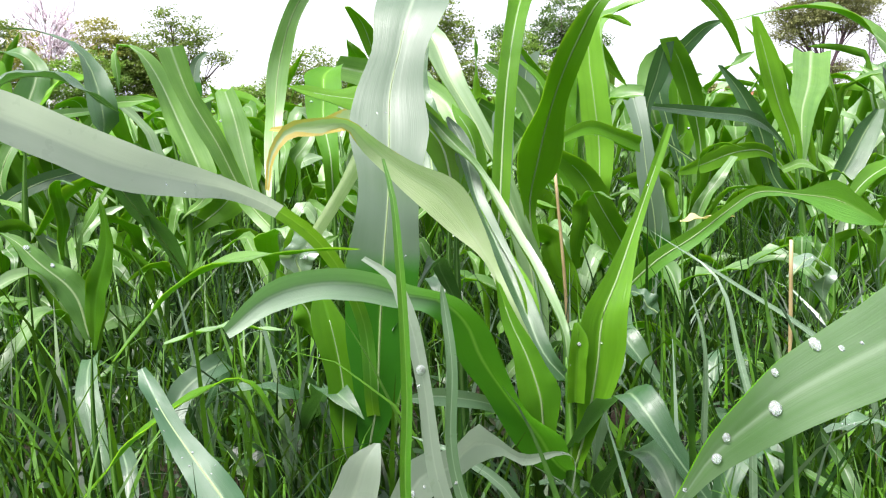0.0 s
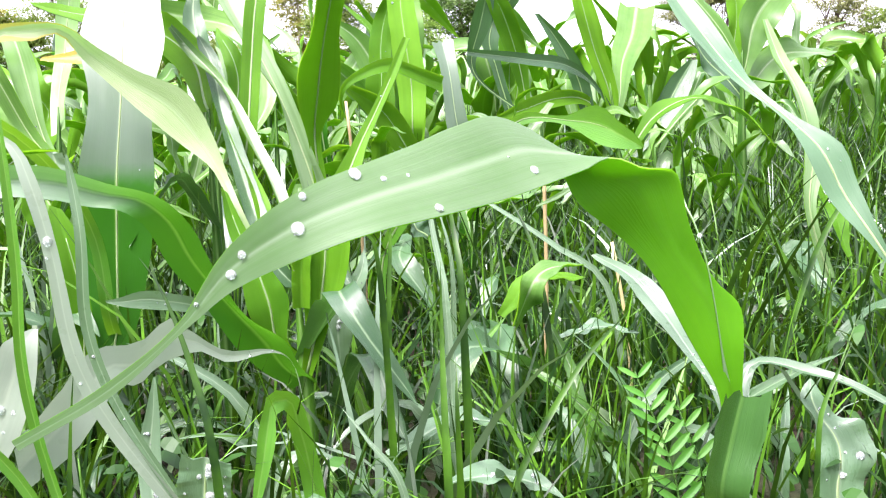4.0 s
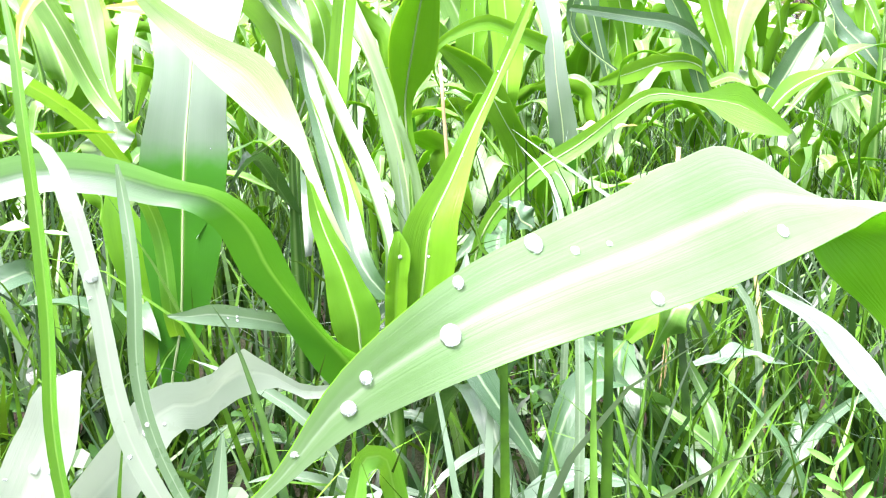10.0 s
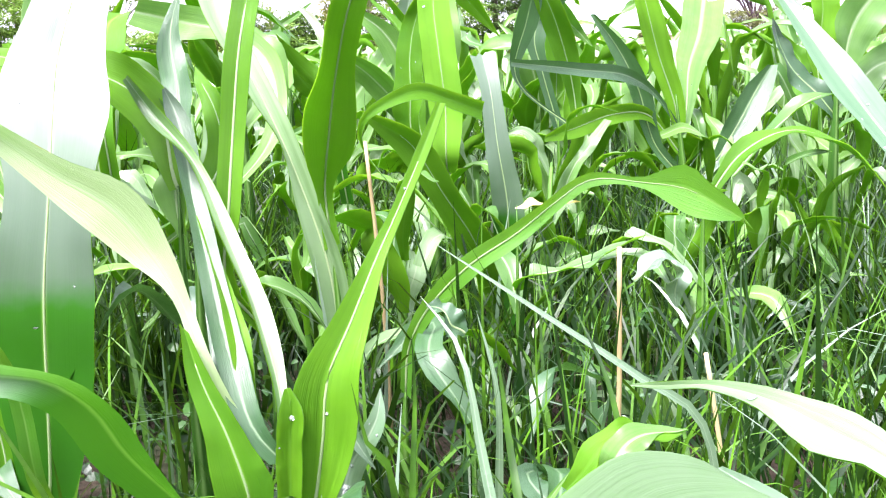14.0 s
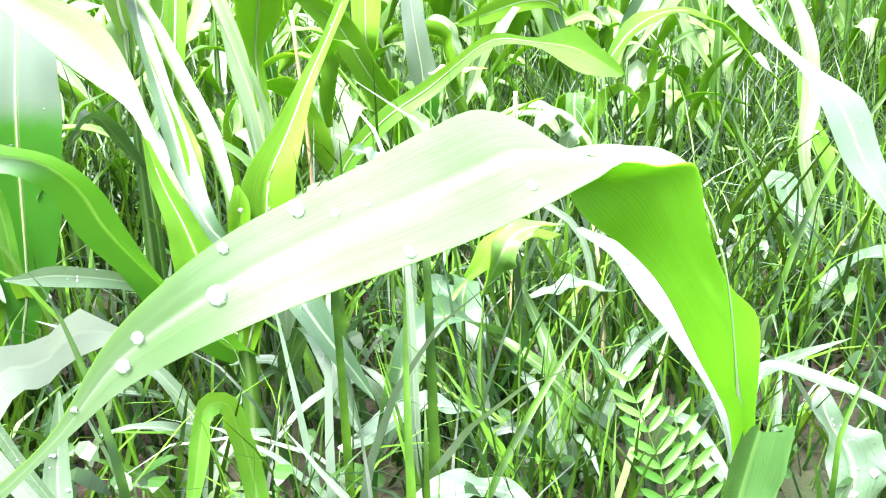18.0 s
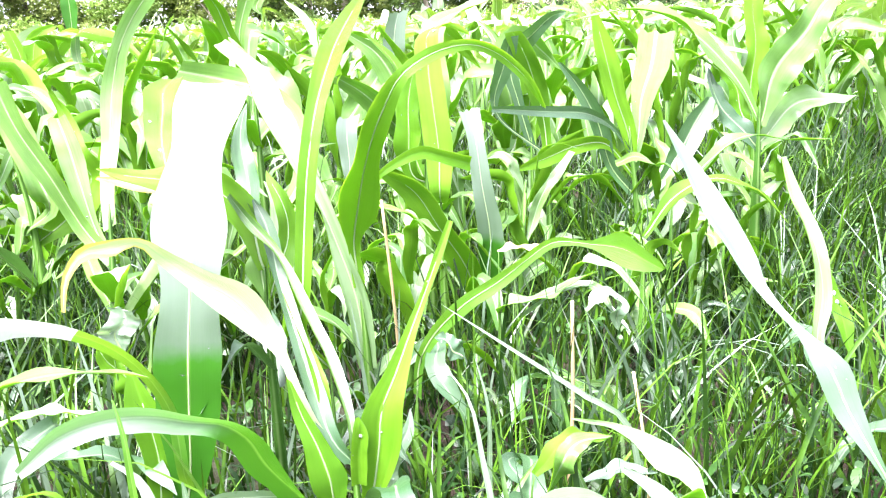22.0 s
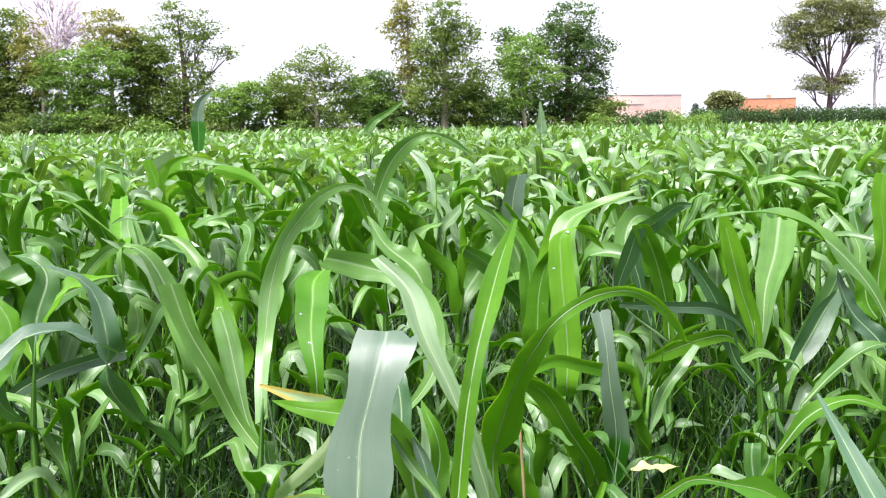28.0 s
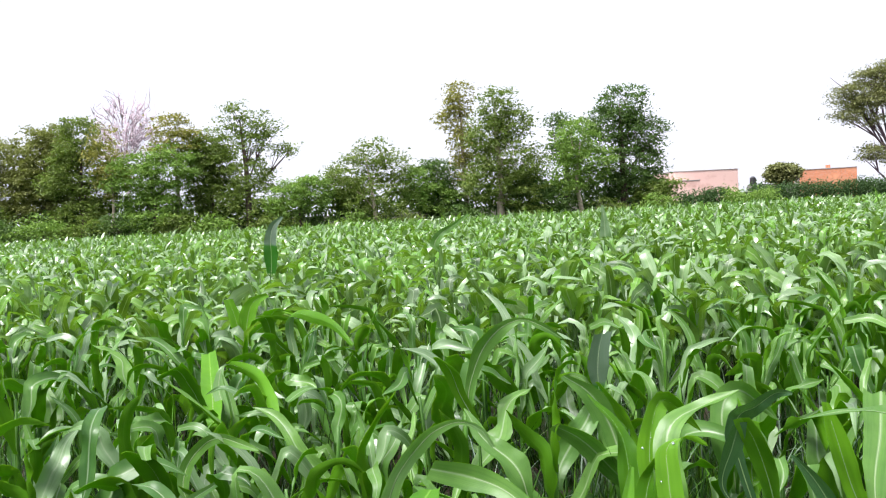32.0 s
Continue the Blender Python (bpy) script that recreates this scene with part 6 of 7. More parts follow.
# yellow lit plant
plant = hand_plant('yellowish maize plant with several lit leaves', 0.012, (-1.75, 5.6, 0.2), (-1.74, 5.6, 0.5))
shaped_leaf(plant, lit_mat, [(-1.780, 5.600, 0.559, 0.087, 0, -1), (-1.776, 5.600, 0.717, 0.118, 0, -1), (-1.721, 5.600, 0.848, 0.099, 0, -8), (-1.621, 5.600, 0.891, 0.030, 0, -52)])
shaped_leaf(plant, lit_mat, [(-1.814, 5.600, 0.556, 0.060, 0, -8), (-1.862, 5.600, 0.748, 0.082, 0, 13), (-1.901, 5.600, 0.872, 0.068, 0, 6)])
shaped_leaf(plant, lit_mat, [(-1.761, 5.600, 0.549, 0.051, 0, -24), (-1.617, 5.500, 0.704, 0.075, 0, -32), (-1.503, 5.400, 0.800, 0.116, 0, -14), (-1.400, 5.400, 0.772, 0.032, 0, -56)])

# swept leaf plant
plant = hand_plant('maize plant with a leaf swept to one side', 0.012, (-1.36, 4.85, 0.2), (-1.35, 4.85, 0.5))
shaped_leaf(plant, maize_mat, [(-1.291, 4.850, 0.569, 0.052, 0, -1), (-1.301, 4.850, 0.732, 0.054, 0, -19), (-1.273, 4.800, 0.833, 0.050, 0, 32), (-1.118, 4.700, 0.825, 0.075, 0, 61), (-0.988, 4.600, 0.787, 0.049, 0, 60), (-0.863, 4.500, 0.679, 0.023, 0, 44)], flip=False)
shaped_leaf(plant, maize_mat, [(-1.293, 4.850, 0.525, 0.054, 0, -20), (-1.393, 4.800, 0.696, 0.062, 0, 32), (-1.432, 4.750, 0.833, 0.073, 0, 21), (-1.494, 4.700, 0.808, 0.038, 0, 61)], flip=True)

# arch field plant
plant = hand_plant('maize plant with an arched leaf and a bent pale leaf', 0.012, (-1.02, 2.5, 0.15), (-1.01, 2.5, 0.44))
shaped_leaf(plant, maize_mat, [(-1.152, 2.550, 0.520, 0.043, 0, -28), (-1.136, 2.570, 0.594, 0.043, 0, -28), (-1.089, 2.570, 0.649, 0.043, 0, -51), (-1.004, 2.500, 0.699, 0.035, 0, -78), (-0.895, 2.400, 0.703, 0.031, 180, -70), (-0.816, 2.320, 0.701, 0.010, 180, -30)], flip=False)
shaped_leaf(plant, maize_mat, [(-1.163, 2.450, 0.460, 0.038, 0, -1), (-1.171, 2.400, 0.595, 0.077, 0, 13), (-1.198, 2.350, 0.679, 0.075, 0, 13), (-1.228, 2.300, 0.722, 0.032, 0, 6)], flip=True)

# low left plant
plant = hand_plant('broad maize plant with a leaf pointing upward', 0.013, (-0.86, 1.75, 0.1), (-0.87, 1.76, 0.4))
shaped_leaf(plant, maize_mat, [(-0.979, 1.720, 0.497, 0.027, 0, -32), (-0.969, 1.750, 0.569, 0.035, 0, -12), (-0.938, 1.800, 0.626, 0.041, 0, -33), (-0.933, 1.950, 0.654, 0.032, 0, -47), (-0.884, 2.100, 0.669, 0.016, 0, -56)], fold=0.35, flip=False)
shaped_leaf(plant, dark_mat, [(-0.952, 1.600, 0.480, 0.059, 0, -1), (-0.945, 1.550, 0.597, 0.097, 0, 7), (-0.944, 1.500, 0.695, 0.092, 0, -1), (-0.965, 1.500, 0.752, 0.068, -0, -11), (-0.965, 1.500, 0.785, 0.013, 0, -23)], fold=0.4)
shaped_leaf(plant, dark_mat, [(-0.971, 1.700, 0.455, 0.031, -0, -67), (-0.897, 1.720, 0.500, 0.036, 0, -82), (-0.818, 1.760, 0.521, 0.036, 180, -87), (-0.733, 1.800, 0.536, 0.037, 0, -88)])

# pale field plant
plant = hand_plant('maize plant with a long pale leaf bending down', 0.012, (0.36, 2.8, 0.15), (0.36, 2.8, 0.42))
shaped_leaf(plant, maize_mat, [(0.375, 2.780, 0.334, 0.052, 0, 11), (0.371, 2.780, 0.466, 0.084, 0, 14), (0.337, 2.800, 0.613, 0.097, 0, 18), (0.266, 2.800, 0.734, 0.074, 0, 15), (0.180, 2.800, 0.796, 0.023, 0, 26)], flip=False)
shaped_leaf(plant, maize_mat, [(0.395, 2.750, 0.368, 0.042, 0, 29), (0.311, 2.700, 0.496, 0.072, 0, 34), (0.209, 2.650, 0.609, 0.071, 0, 33), (0.124, 2.600, 0.669, 0.035, 0, 33)], flip=False)

# white tip plant
plant = hand_plant('maize plant with a blunt pale upright leaf', 0.011, (0.4, 3.3, 0.15), (0.4, 3.3, 0.46))
shaped_leaf(plant, silver_mat, [(0.367, 3.300, 0.621, 0.036, 0, -1), (0.365, 3.300, 0.717, 0.088, 0, -1), (0.377, 3.300, 0.813, 0.078, 0, -1), (0.394, 3.300, 0.872, 0.079, 0, 9)], torn=True)

# hooped field plant
plant = hand_plant('maize plant whose leaves bend over at the top', 0.012, (0.72, 2.36, 0.15), (0.715, 2.36, 0.44))
shaped_leaf(plant, dark_mat, [(0.674, 2.360, 0.589, 0.035, 0, -1), (0.655, 2.360, 0.675, 0.054, 0, -10), (0.676, 2.360, 0.737, 0.067, 0, -24), (0.708, 2.300, 0.777, 0.049, 0, -45), (0.760, 2.250, 0.830, 0.029, 0, -55), (0.785, 2.200, 0.837, 0.010, 180, -73)])
shaped_leaf(plant, lit_mat, [(0.720, 2.400, 0.543, 0.036, 0, -1), (0.723, 2.400, 0.634, 0.062, 0, -1), (0.713, 2.400, 0.716, 0.065, 0, -17)])

# towering plant
plant = hand_plant('maize plant standing taller than the crop around it', 0.015, (-2.28, 8.25, 0.6), (-2.28, 8.25, 0.95))
shaped_leaf(plant, silver_mat, [(-2.265, 8.250, 0.862, 0.085, 0, -1), (-2.256, 8.250, 1.059, 0.142, 0, -1), (-2.252, 8.250, 1.227, 0.115, 0, -12), (-2.210, 8.250, 1.347, 0.082, 0, -29), (-2.119, 8.250, 1.429, 0.028, 0, -38)])

# spike plant
plant = hand_plant('maize plant with a thin leaf tip raised over the crop', 0.014, (-0.62, 9.3, 0.6), (-0.62, 9.3, 0.95))
shaped_leaf(plant, maize_mat, [(-0.665, 9.300, 1.010, 0.095, 0, -1), (-0.609, 9.300, 1.122, 0.104, 0, -15), (-0.446, 9.300, 1.222, 0.062, 0, -46), (-0.271, 9.300, 1.347, 0.018, 0, -46)], flip=False)

# raised tip plant
plant = hand_plant('maize plant with a straight raised leaf tip', 0.014, (1.43, 10.85, 0.6), (1.43, 10.85, 0.95))
shaped_leaf(plant, maize_mat, [(1.443, 10.850, 0.941, 0.160, 0, -1), (1.443, 10.850, 1.123, 0.102, 0, -1), (1.425, 10.850, 1.354, 0.022, 0, -1)], flip=False)

# side leaf plant
plant = hand_plant('maize plant with a pale leaf spread sideways', 0.01, (0, 1, 0.377), (0.004, 1, 0.481))
blade(plant, .058, "c", "cu", maize_mat, [(0.004, 1, 0.49), (-0.022, 1.04, 0.562), (-0.121, 1.05, 0.62), (-0.228, 1.05, 0.648)])
blade(plant, .040, "cr", "c", maize_mat, [(0.007, 1.02, 0.441), (0.032, 1.08, 0.499), (0.026, 1.1, 0.568), (0.008, 1.14, 0.615)])
blade(plant, .050, "cl", "c", maize_mat, [(0.004, 1, 0.441), (-0.003, 1.02, 0.505), (-0.023, 1.05, 0.568), (-0.043, 1.06, 0.602)])

# hooked seedling
plant = hand_plant('young maize plant with a short bent leaf', 0.008, (-0.229, 1, 0.381), (-0.228, 1, 0.392))
blade(plant, .050, "c", "c", dew_mat, [(-0.219, 1, 0.38), (-0.214, 1, 0.416), (-0.208, 1, 0.45)], blunt=.8)



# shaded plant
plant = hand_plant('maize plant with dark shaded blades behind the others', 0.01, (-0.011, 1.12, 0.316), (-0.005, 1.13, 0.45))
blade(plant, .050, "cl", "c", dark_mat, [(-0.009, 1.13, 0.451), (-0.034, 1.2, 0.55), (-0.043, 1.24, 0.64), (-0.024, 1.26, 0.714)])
blade(plant, .045, "cr", "c", maize_mat, [(0.006, 1.13, 0.41), (0.029, 1.15, 0.481), (0.015, 1.17, 0.554), (-0.001, 1.18, 0.591)])




# withered seedling
plant = hand_plant('withered young maize plant with a bleached leaf', 0.008, (0.416, 1.33, 0.26), (0.419, 1.34, 0.384))
blade(plant, .034, "u", "u", dry_mat, [(0.419, 1.35, 0.392), (0.464, 1.35, 0.397), (0.52, 1.35, 0.397)])
blade(plant, .045, "u", "u", maize_mat, [(0.419, 1.3, 0.296), (0.496, 1.3, 0.313), (0.607, 1.3, 0.352)])

# broad leaf plant
plant = hand_plant('maize plant with broad upright sunlit leaves', 0.013, (0.406, 2.25, 0.172), (0.408, 2.25, 0.451))
blade(plant, .090, "c", "c", maize_mat, [(0.41, 2.25, 0.313), (0.409, 2.25, 0.502), (0.399, 2.27, 0.669), (0.422, 2.32, 0.798), (0.478, 2.36, 0.791), (0.57, 2.4, 0.683)])
blade(plant, .085, "c", "u", maize_mat, [(0.374, 2.3, 0.373), (0.333, 2.35, 0.576), (0.297, 2.4, 0.711), (0.225, 2.45, 0.806)])



# folded top plant
plant = hand_plant('maize plant with a dark leaf folded over at the top', 0.012, (0.717, 2.5, 0.233), (0.715, 2.5, 0.444))
blade(plant, .090, "cl", "c", maize_mat, [(0.696, 2.5, 0.445), (0.67, 2.5, 0.651), (0.719, 2.55, 0.756), (0.816, 2.6, 0.712), (0.875, 2.6, 0.652)])
blade(plant, .066, "c", "c", maize_mat, [(0.744, 2.5, 0.443), (0.758, 2.5, 0.611), (0.721, 2.53, 0.754)])


# silver leaf plant
plant = hand_plant('sturdy maize plant with broad silver-green blades', 0.016, (1.217, 1.88, 0.207), (1.214, 1.88, 0.561))
blade(plant, .100, "c", "c", maize_mat, [(1.219, 1.88, 0.531), (1.285, 1.9, 0.682), (1.366, 1.93, 0.803), (1.44, 1.96, 0.856)], blunt=.5)
blade(plant, .070, "cu", "u", maize_mat, [(1.211, 1.88, 0.546), (1.163, 1.9, 0.642), (1.085, 1.92, 0.747), (0.989, 1.95, 0.822), (0.877, 1.98, 0.839), (0.731, 2, 0.813)])
blade(plant, .060, "c", "u", dark_mat, [(1.182, 1.88, 0.502), (1.143, 1.9, 0.561), (1.104, 1.92, 0.635), (1.1, 1.95, 0.684)])
blade(plant, .085, "c", "u", maize_mat, [(1.239, 1.9, 0.496), (1.389, 1.95, 0.573), (1.562, 2, 0.581)])

# back silver plant
plant = hand_plant('maize plant with a stiff silvery blade', 0.013, (1.396, 2.25, 0.26), (1.379, 2.25, 0.51))
blade(plant, .080, "c", "c", maize_mat, [(1.378, 2.25, 0.528), (1.379, 2.28, 0.733), (1.405, 2.32, 0.911)], blunt=.5)
blade(plant, .070, "cl", "c", maize_mat, [(1.376, 2.25, 0.475), (1.331, 2.3, 0.593), (1.292, 2.3, 0.665)])

# sideways plant
plant = hand_plant('maize plant with a leaf lying out sideways', 0.01, (0.95, 1.8, 0.188), (0.952, 1.8, 0.346))
blade(plant, .048, "u", "u", maize_mat, [(0.954, 1.8, 0.361), (1.055, 1.8, 0.465), (1.142, 1.8, 0.522), (1.262, 1.8, 0.502), (1.375, 1.8, 0.497)])



# arch leaf plant
plant = hand_plant('maize plant with an arched narrow leaf', 0.01, (0.77, 1.5, 0.227), (0.771, 1.5, 0.344))
blade(plant, .042, "cu", "u", maize_mat, [(0.771, 1.5, 0.357), (0.832, 1.5, 0.442), (0.932, 1.5, 0.474), (1.036, 1.5, 0.431), (1.111, 1.5, 0.356)])

# mid seedling
plant = hand_plant('young maize plant with a single upright leaf', 0.009, (1.064, 1.15, 0.101), (1.058, 1.15, 0.18))
blade(plant, .034, "c", "c", maize_mat, [(1.055, 1.15, 0.19), (1.04, 1.2, 0.282), (1.033, 1.25, 0.378)])



# tilted leaf plant
plant = hand_plant('maize plant with a tilted green blade', 0.011, (0.015, 2.2, 0.313), (0.023, 2.2, 0.529))
blade(plant, .080, "c", "u", maize_mat, [(0.019, 2.2, 0.546), (-0.017, 2.2, 0.629), (-0.095, 2.25, 0.723), (-0.166, 2.3, 0.812)])


# left plant
plant = hand_plant('maize plant with drooping leaf tips beside the grass', 0.013, (-0.878, 1.6, 0.412), (-0.86, 1.6, 0.595))
blade(plant, .070, "u", "u", maize_mat, [(-0.884, 1.65, 0.609), (-0.848, 1.7, 0.697), (-0.8, 1.75, 0.727), (-0.73, 1.8, 0.728)])
blade(plant, .070, "cr", "u", maize_mat, [(-0.872, 1.65, 0.609), (-0.871, 1.7, 0.731), (-0.915, 1.72, 0.782), (-0.975, 1.75, 0.789)])

# path side plant
plant = hand_plant('maize plant with a dark arching leaf', 0.012, (-0.818, 1.28, 0.461), (-0.809, 1.28, 0.593))
blade(plant, .072, "u", "u", dark_mat, [(-0.791, 1.25, 0.635), (-0.728, 1.3, 0.695), (-0.664, 1.35, 0.692), (-0.588, 1.4, 0.632)])
blade(plant, .075, "c", "c", maize_mat, [(-0.813, 1.3, 0.565), (-0.796, 1.35, 0.672), (-0.835, 1.4, 0.763)])


# dewy plant
plant = hand_plant('young maize plant with dew-covered pale leaf tips', 0.009, (0.59, 0.42, 0.071), (0.586, 0.42, 0.112))
blade(plant, .060, "c", "cu", dew_mat, [(0.591, 0.42, 0.106), (0.587, 0.43, 0.156), (0.577, 0.45, 0.192), (0.583, 0.47, 0.225)])



# edge plant
plant = hand_plant('maize plant with a tall bright blade at the path side', 0.009, (0.67, 0.42, 0.072), (0.665, 0.42, 0.123))
blade(plant, .044, "c", "c", maize_mat, [(0.665, 0.42, 0.113), (0.655, 0.43, 0.236), (0.662, 0.44, 0.335), (0.692, 0.46, 0.423)])


# bent leaf seedling
plant = hand_plant('young maize plant with a bent narrow leaf', 0.007, (-0.433, 0.7, 0.148), (-0.424, 0.7, 0.193))
blade(plant, .024, "u", "u", maize_mat, [(-0.422, 0.7, 0.199), (-0.348, 0.7, 0.272), (-0.247, 0.7, 0.322), (-0.203, 0.7, 0.264)])

# wet leaf seedling
plant = hand_plant('young maize plant with a wet spread leaf', 0.007, (-0.393, 0.9, 0.233), (-0.388, 0.9, 0.302))
blade(plant, .030, "u", "u", maize_mat, [(-0.387, 0.9, 0.317), (-0.305, 0.9, 0.335), (-0.228, 0.9, 0.328)])

# blue leaf seedling
plant = hand_plant('young maize plant with a bluish upright leaf', 0.008, (-0.206, 1, 0.191), (-0.203, 1, 0.274))
blade(plant, .042, "cl", "c", maize_mat, [(-0.203, 1, 0.291), (-0.231, 1, 0.357), (-0.252, 1, 0.394)])

# long arch plant
plant = hand_plant('maize plant with a long arching narrow leaf', 0.008, (-0.427, 0.8, 0.24), (-0.418, 0.8, 0.309))
blade(plant, .032, "u", "u", maize_mat, [(-0.415, 0.8, 0.323), (-0.342, 0.8, 0.401), (-0.269, 0.78, 0.437), (-0.186, 0.75, 0.45), (-0.107, 0.7, 0.456)])

# steep leaf plant
plant = hand_plant('maize plant with a steep blue-green leaf', 0.009, (-0.487, 0.9, 0.223), (-0.48, 0.9, 0.314))
blade(plant, .042, "cu", "u", maize_mat, [(-0.48, 0.9, 0.329), (-0.509, 0.9, 0.404), (-0.547, 0.9, 0.45), (-0.58, 0.9, 0.472)])
blade(plant, .030, "c", "c", maize_mat, [(-0.478, 0.9, 0.314), (-0.459, 0.9, 0.402), (-0.45, 0.9, 0.475), (-0.451, 0.9, 0.511)])

# far left plant
plant = hand_plant('maize plant with a folded dark leaf tip', 0.012, (-0.598, 1.8, 0.436), (-0.621, 1.8, 0.618))
blade(plant, .075, "cu", "u", maize_mat, [(-0.53, 1.75, 0.475), (-0.619, 1.8, 0.644), (-0.671, 1.8, 0.772), (-0.726, 1.8, 0.794), (-0.729, 1.8, 0.699)])
blade(plant, .085, "c", "c", maize_mat, [(-0.46, 1.85, 0.492), (-0.48, 1.85, 0.573), (-0.519, 1.9, 0.655), (-0.548, 1.9, 0.71)])
blade(plant, .070, "u", "u", dark_mat, [(-0.649, 1.5, 0.529), (-0.683, 1.5, 0.737), (-0.753, 1.5, 0.793), (-0.837, 1.5, 0.807)])


# right top plant
plant = hand_plant('tall maize plant with a twisted raised leaf', 0.014, (0.339, 1.9, 0.426), (0.341, 1.9, 0.535))
blade(plant, .085, "c", "u", maize_mat, [(0.34, 1.9, 0.481), (0.358, 1.9, 0.67), (0.391, 1.95, 0.807), (0.48, 2, 0.857), (0.579, 2, 0.901)])
blade(plant, .075, "cl", "c", maize_mat, [(0.298, 1.9, 0.469), (0.288, 1.9, 0.606), (0.332, 1.9, 0.724), (0.368, 1.9, 0.789)])
grass_blade(.010, [(0.274, 0.62, 0.27), (0.268, 0.64, 0.339), (0.258, 0.66, 0.407), (0.234, 0.7, 0.438)], dew_mat)
grass_blade(.008, [(0.067, 0.4, 0.219), (0.053, 0.42, 0.294), (0.033, 0.44, 0.352), (0.016, 0.45, 0.378)])
grass_blade(.008, [(0.244, 0.42, 0.159), (0.246, 0.44, 0.24), (0.249, 0.46, 0.295), (0.252, 0.47, 0.355)])
grass_blade(.008, [(0.218, 0.7, 0.227), (0.227, 0.72, 0.348), (0.227, 0.72, 0.402)])
grass_blade(.010, [(0.906, 0.9, 0.07), (0.807, 0.95, 0.262), (0.752, 1, 0.406)])
grass_blade(.009, [(0.741, 0.8, 0.144), (0.833, 0.85, 0.305), (0.994, 0.9, 0.452)])
grass_blade(.007, [(0.549, 0.4, 0.183), (0.56, 0.41, 0.224), (0.597, 0.43, 0.27)])
grass_blade(.009, [(0.211, 0.45, 0.157), (0.184, 0.46, 0.207), (0.162, 0.47, 0.237)], dew_mat)
grass_blade(.010, [(0.316, 0.9, 0.149), (0.318, 0.9, 0.275), (0.302, 0.92, 0.361)], dew_mat)
grass_blade(.009, [(0.207, 0.6, 0.322), (0.191, 0.6, 0.369), (0.183, 0.6, 0.413)])
grass_blade(.008, [(0.246, 0.36, 0.25), (0.248, 0.37, 0.28), (0.249, 0.38, 0.299)])
grass_blade(.008, [(0.309, 0.5, 0.122), (0.387, 0.55, 0.221), (0.46, 0.6, 0.267)])
grass_blade(.010, [(0.429, 0.8, 0.14), (0.422, 0.85, 0.284), (0.397, 0.9, 0.365)])
grass_blade(.010, [(0.28, 0.55, 0.307), (0.279, 0.58, 0.362), (0.274, 0.6, 0.436)])
grass_blade(.010, [(0.537, 0.9, 0.216), (0.459, 0.9, 0.289), (0.367, 0.92, 0.355), (0.259, 0.95, 0.431)], dew_mat)

# fallen wet leaf
plant = hand_plant('pale wet maize leaf bent low over the grass', 0.006, (0.2, 0.62, 0.082), (0.204, 0.62, 0.123))
blade(plant, .036, "u", "u", dew_mat, [(0.205, 0.62, 0.128), (0.268, 0.64, 0.145), (0.327, 0.66, 0.137), (0.374, 0.66, 0.111)])

# low wet leaf
plant = hand_plant('small maize leaf with dew lying over the grass', 0.006, (0.249, 0.5, 0.119), (0.252, 0.5, 0.144))
blade(plant, .034, "u", "u", dew_mat, [(0.253, 0.5, 0.146), (0.298, 0.52, 0.143), (0.337, 0.52, 0.126), (0.363, 0.5, 0.117)])

# crumpled leaf
plant = hand_plant('crumpled pale maize leaf beside upright blades', 0.007, (0.153, 0.85, 0.089), (0.158, 0.85, 0.139))
blade(plant, .034, "cr", "c", dew_mat, [(0.159, 0.85, 0.146), (0.171, 0.85, 0.23), (0.194, 0.86, 0.282), (0.201, 0.87, 0.305)])

# flat pale leaf
plant = hand_plant('pale maize leaf lying flat over tall grass', 0.006, (0.439, 0.85, 0.109), (0.442, 0.85, 0.16))
blade(plant, .030, "u", "u", dew_mat, [(0.444, 0.85, 0.171), (0.502, 0.86, 0.179), (0.566, 0.86, 0.167)])

# blue low leaf
plant = hand_plant('bluish maize leaf low in the grass', 0.007, (0.315, 1.1, 0.23), (0.312, 1.1, 0.273))
blade(plant, .045, "cu", "u", dark_mat, [(0.309, 1.1, 0.281), (0.289, 1.1, 0.307), (0.262, 1.1, 0.32)])

# white flag leaf
plant = hand_plant('bleached drooping maize leaf', 0.007, (0.559, 1.2, 0.245), (0.554, 1.2, 0.3))
blade(plant, .050, "u", "u", dew_mat, [(0.554, 1.2, 0.308), (0.589, 1.2, 0.337), (0.613, 1.2, 0.32), (0.615, 1.2, 0.265)])

# low green leaf
plant = hand_plant('low bright maize leaf bending to its side', 0.008, (0.359, 0.8, 0.182), (0.364, 0.8, 0.215))
blade(plant, .034, "cu", "u", maize_mat, [(0.364, 0.8, 0.221), (0.39, 0.8, 0.254), (0.421, 0.8, 0.265), (0.48, 0.82, 0.258)])

# twisted side leaf
plant = hand_plant('twisted green maize leaf above the grass', 0.007, (0.366, 0.75, 0.147), (0.371, 0.75, 0.213))
blade(plant, .036, "cr", "u", maize_mat, [(0.371, 0.75, 0.219), (0.389, 0.75, 0.264), (0.424, 0.76, 0.282), (0.466, 0.77, 0.285)])





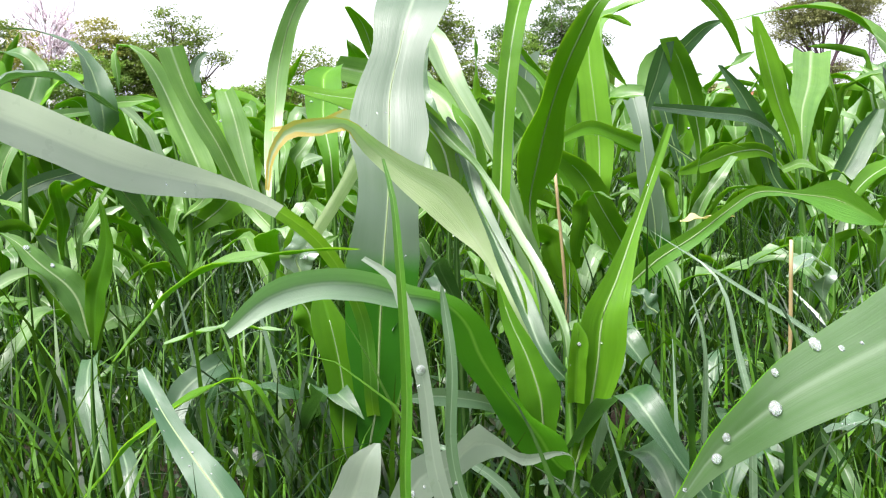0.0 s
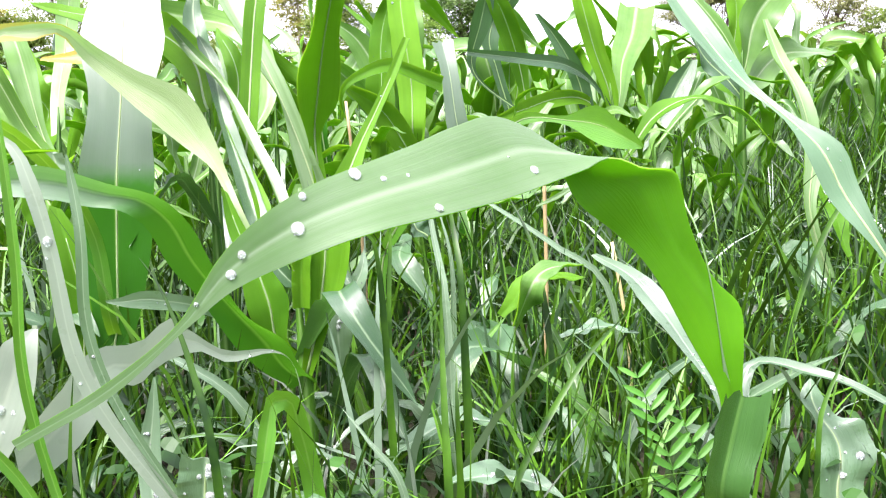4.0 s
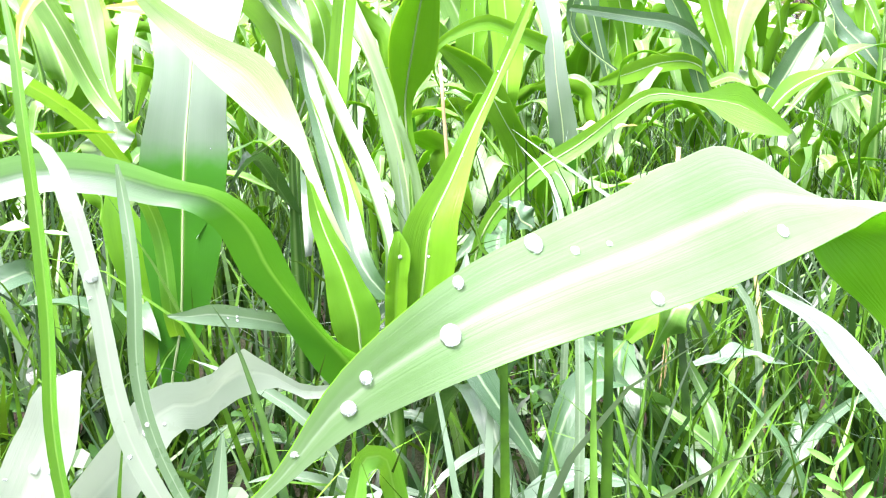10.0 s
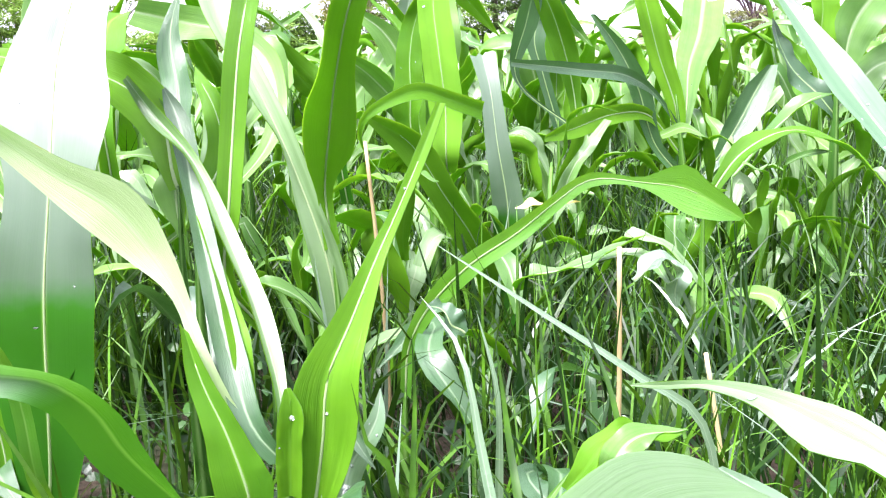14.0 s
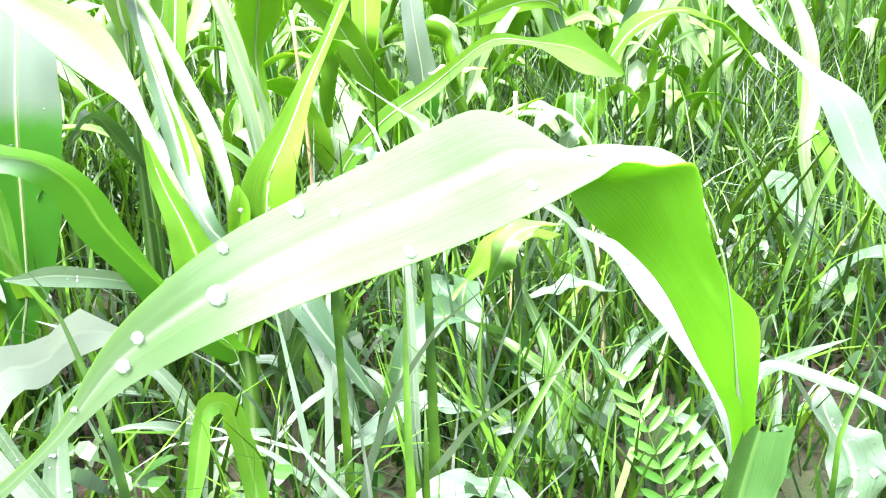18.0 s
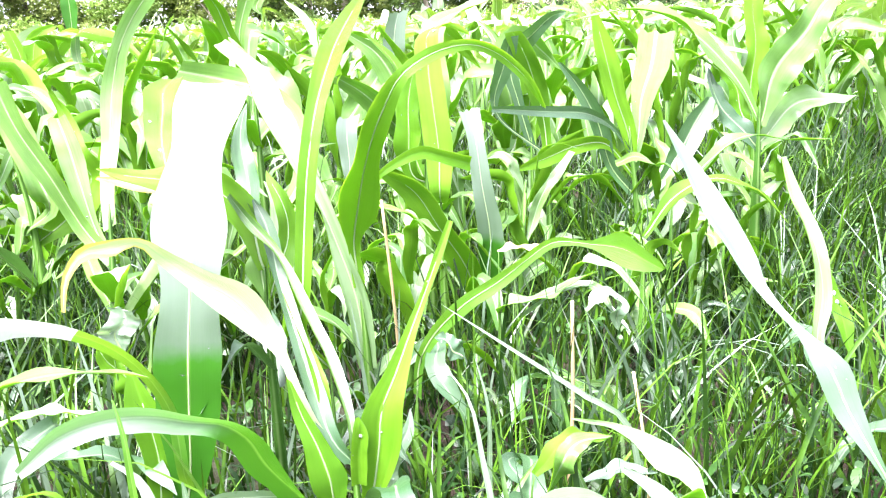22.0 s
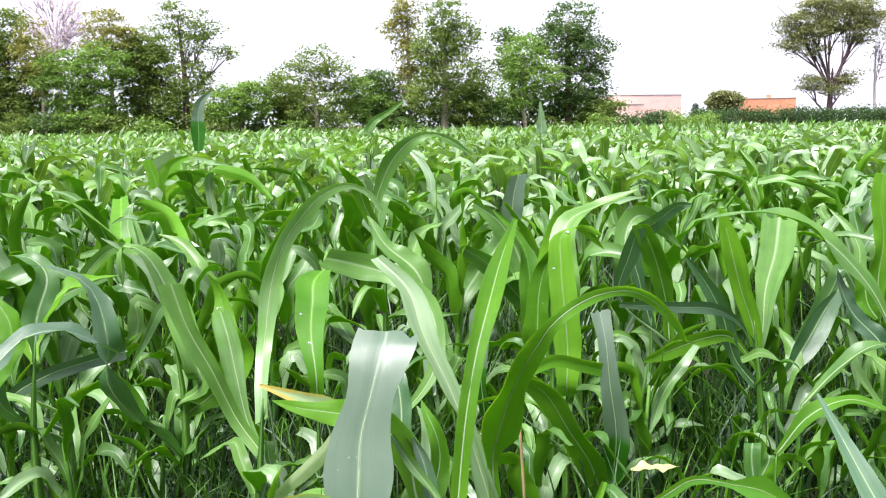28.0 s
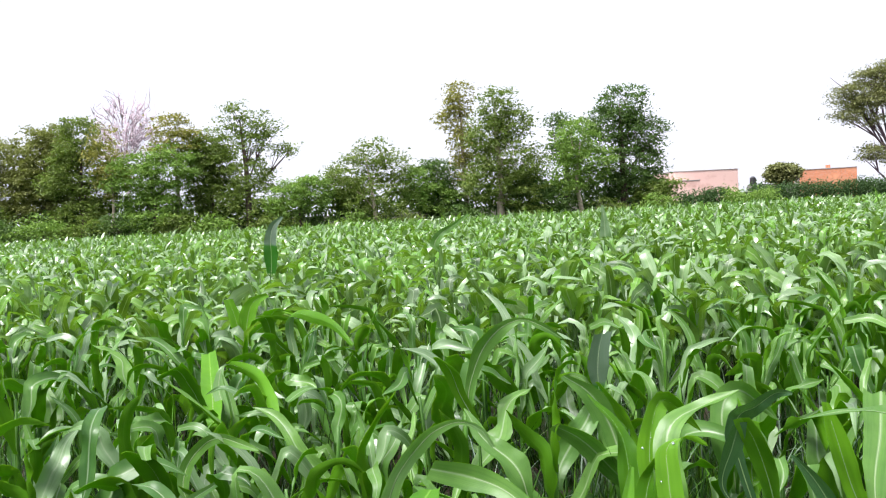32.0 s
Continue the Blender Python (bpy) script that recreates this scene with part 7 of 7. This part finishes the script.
# ---- small weeds and dry stems ----
oval_bm = bmesh.new()
bmesh.ops.create_grid(oval_bm, x_segments=6, y_segments=4, size=0.5)
for ov in oval_bm.verts:
    x, y = ov.co.x, ov.co.y
    ov.co = (x + 0.5, y * 0.52 * math.sqrt(max(1.0 - (2 * x) ** 2, 0.03)) * 1.6, 0.10 * abs(y) - 0.10 * (x + 0.5) ** 2)
oval_me = bpy.data.meshes.new("leaflet")
oval_bm.to_mesh(oval_me)
oval_bm.free()
oval_me.materials.append(leaflet_mat)
oval_me.uv_layers.new(name="UVMap")
oval_me.polygons.foreach_set("use_smooth", np.ones(len(oval_me.polygons), dtype=bool))


def feather_weed(base, tip, pairs, length):
    """A weed with paired oval leaflets along one stem."""
    w = empty("feather_weed", base[0], base[1], 0, "pale green weed with paired oval leaflets on one stem", "weed", "feathery weeds")
    b, t = np.array([0, 0, 0.0]), np.array(tip) - np.array([base[0], base[1], 0])
    mid = t * 0.5 + np.array([0.01, -0.005, 0.02])
    c = spline([b, mid, t], 40)
    v, f, u = tube([b, mid, t], [0.0016, 0.0012, 0.0005], 6, 14)
    part("stem", mesh_from("stem", v, f, stalk_mat, u), w)
    for k in range(pairs):
        i = int(8 + 30 * k / (pairs - 1))
        way = Vector(c[min(i + 1, 39)] - c[i - 1]).normalized()
        size = length * (0.65 + 0.35 * math.sin(math.pi * (k + 1) / (pairs + 1)))
        for s in (-1, 1):
            out = (Vector((s * 0.95, -0.1, 0.12)) + way * 0.7).normalized()
            up = Vector((0, -0.75, 0.65))
            side = up.cross(out).normalized()
            m = Matrix((out, side, out.cross(side))).transposed().to_4x4()
            leaf = part("leaflet", oval_me, w)
            leaf.matrix_basis = Matrix.Translation(c[i]) @ m @ Matrix.Diagonal((size, size * 0.30, size, 1))


feather_weed((0.463, 0.45, 0.0), (0.433, 0.51, 0.232), 14, 0.03)
feather_weed((0.487, 0.47, 0.0), (0.470, 0.50, 0.200), 11, 0.028)


def dry_stem(base, top, radius, label):
    s = empty("dry_stem", base[0], base[1], 0, label, "dry stem", "dry stems in the grass")
    t = np.array(top) - np.array([base[0], base[1], 0])
    v, f, u = tube([(0, 0, -0.01), t * 0.5 + np.array([0.006, 0, 0]), t], [radius * 1.2, radius, radius * 0.9], 8, 9)
    part("stem", mesh_from("stem", v, f, straw_mat, u), s)


dry_stem((0.46, 1.0, 0.0), (0.474, 1.002, 0.40), 0.0032, "bleached cut stem standing in the grass")
dry_stem((0.215, 1.38, 0.0), (0.20, 1.40, 0.50), 0.0032, "orange-brown dry stem standing in the grass")
dry_stem((0.60, 0.98, 0.0), (0.575, 1.0, 0.27), 0.003, "broken yellow stem in the grass")


def low_weed(x, y, seed):
    """A low clump of three to five short broad grass leaves."""
    rng = np.random.RandomState(seed)
    w = empty("seedling", x, y, 0, ("low maize seedling with broad wet leaves", "small maize seedling with bent green leaves", "young maize seedling low in the grass")[seed % 3], "seedling", "low seedlings between the maize")
    for k in range(rng.randint(3, 6)):
        a, ln = rng.uniform(0, 6.28), rng.uniform(0.14, 0.30)
        d = np.array([math.cos(a), math.sin(a), 0])
        up, bend = rng.uniform(0.1, 0.8), rng.uniform(0.3, 1.5)
        p0 = np.array([0, 0, -0.005])
        p1 = p0 + ln * 0.5 * (d * math.sin(up) + np.array([0, 0, math.cos(up)]))
        p2 = p1 + ln * 0.3 * (d * math.sin(up + bend) + np.array([0, 0, math.cos(up + bend)]))
        p3 = p2 + ln * 0.25 * (d * math.sin(up + bend * 1.6) + np.array([0, 0, math.cos(up + bend * 1.6)]))
        p3[2] = max(p3[2], 0.01)
        n1 = np.array([rng.normal(0, 0.4), rng.normal(-0.2, 0.4), 1.0])
        v, f, u = ribbon([p0, p1, p2, p3], rng.uniform(0.010, 0.022), facing("c"), n1 / np.linalg.norm(n1), 12, 0.25, 0.0, 0.12, 0.4, (-1, -0.5, 0, 0.5, 1), seed * 7 + k)
        part("leaf", mesh_from("leaf", v, f, (maize_mat, dark_mat, dark_mat, maize_mat, dew_mat)[rng.randint(5)], u), w)


weed_place = random.Random(77)
for i in range(34):
    y = weed_place.uniform(0.55, 2.2)
    low_weed(weed_place.uniform(-0.25 - 0.4 * y, 0.35 + 0.55 * y), y, 500 + i)
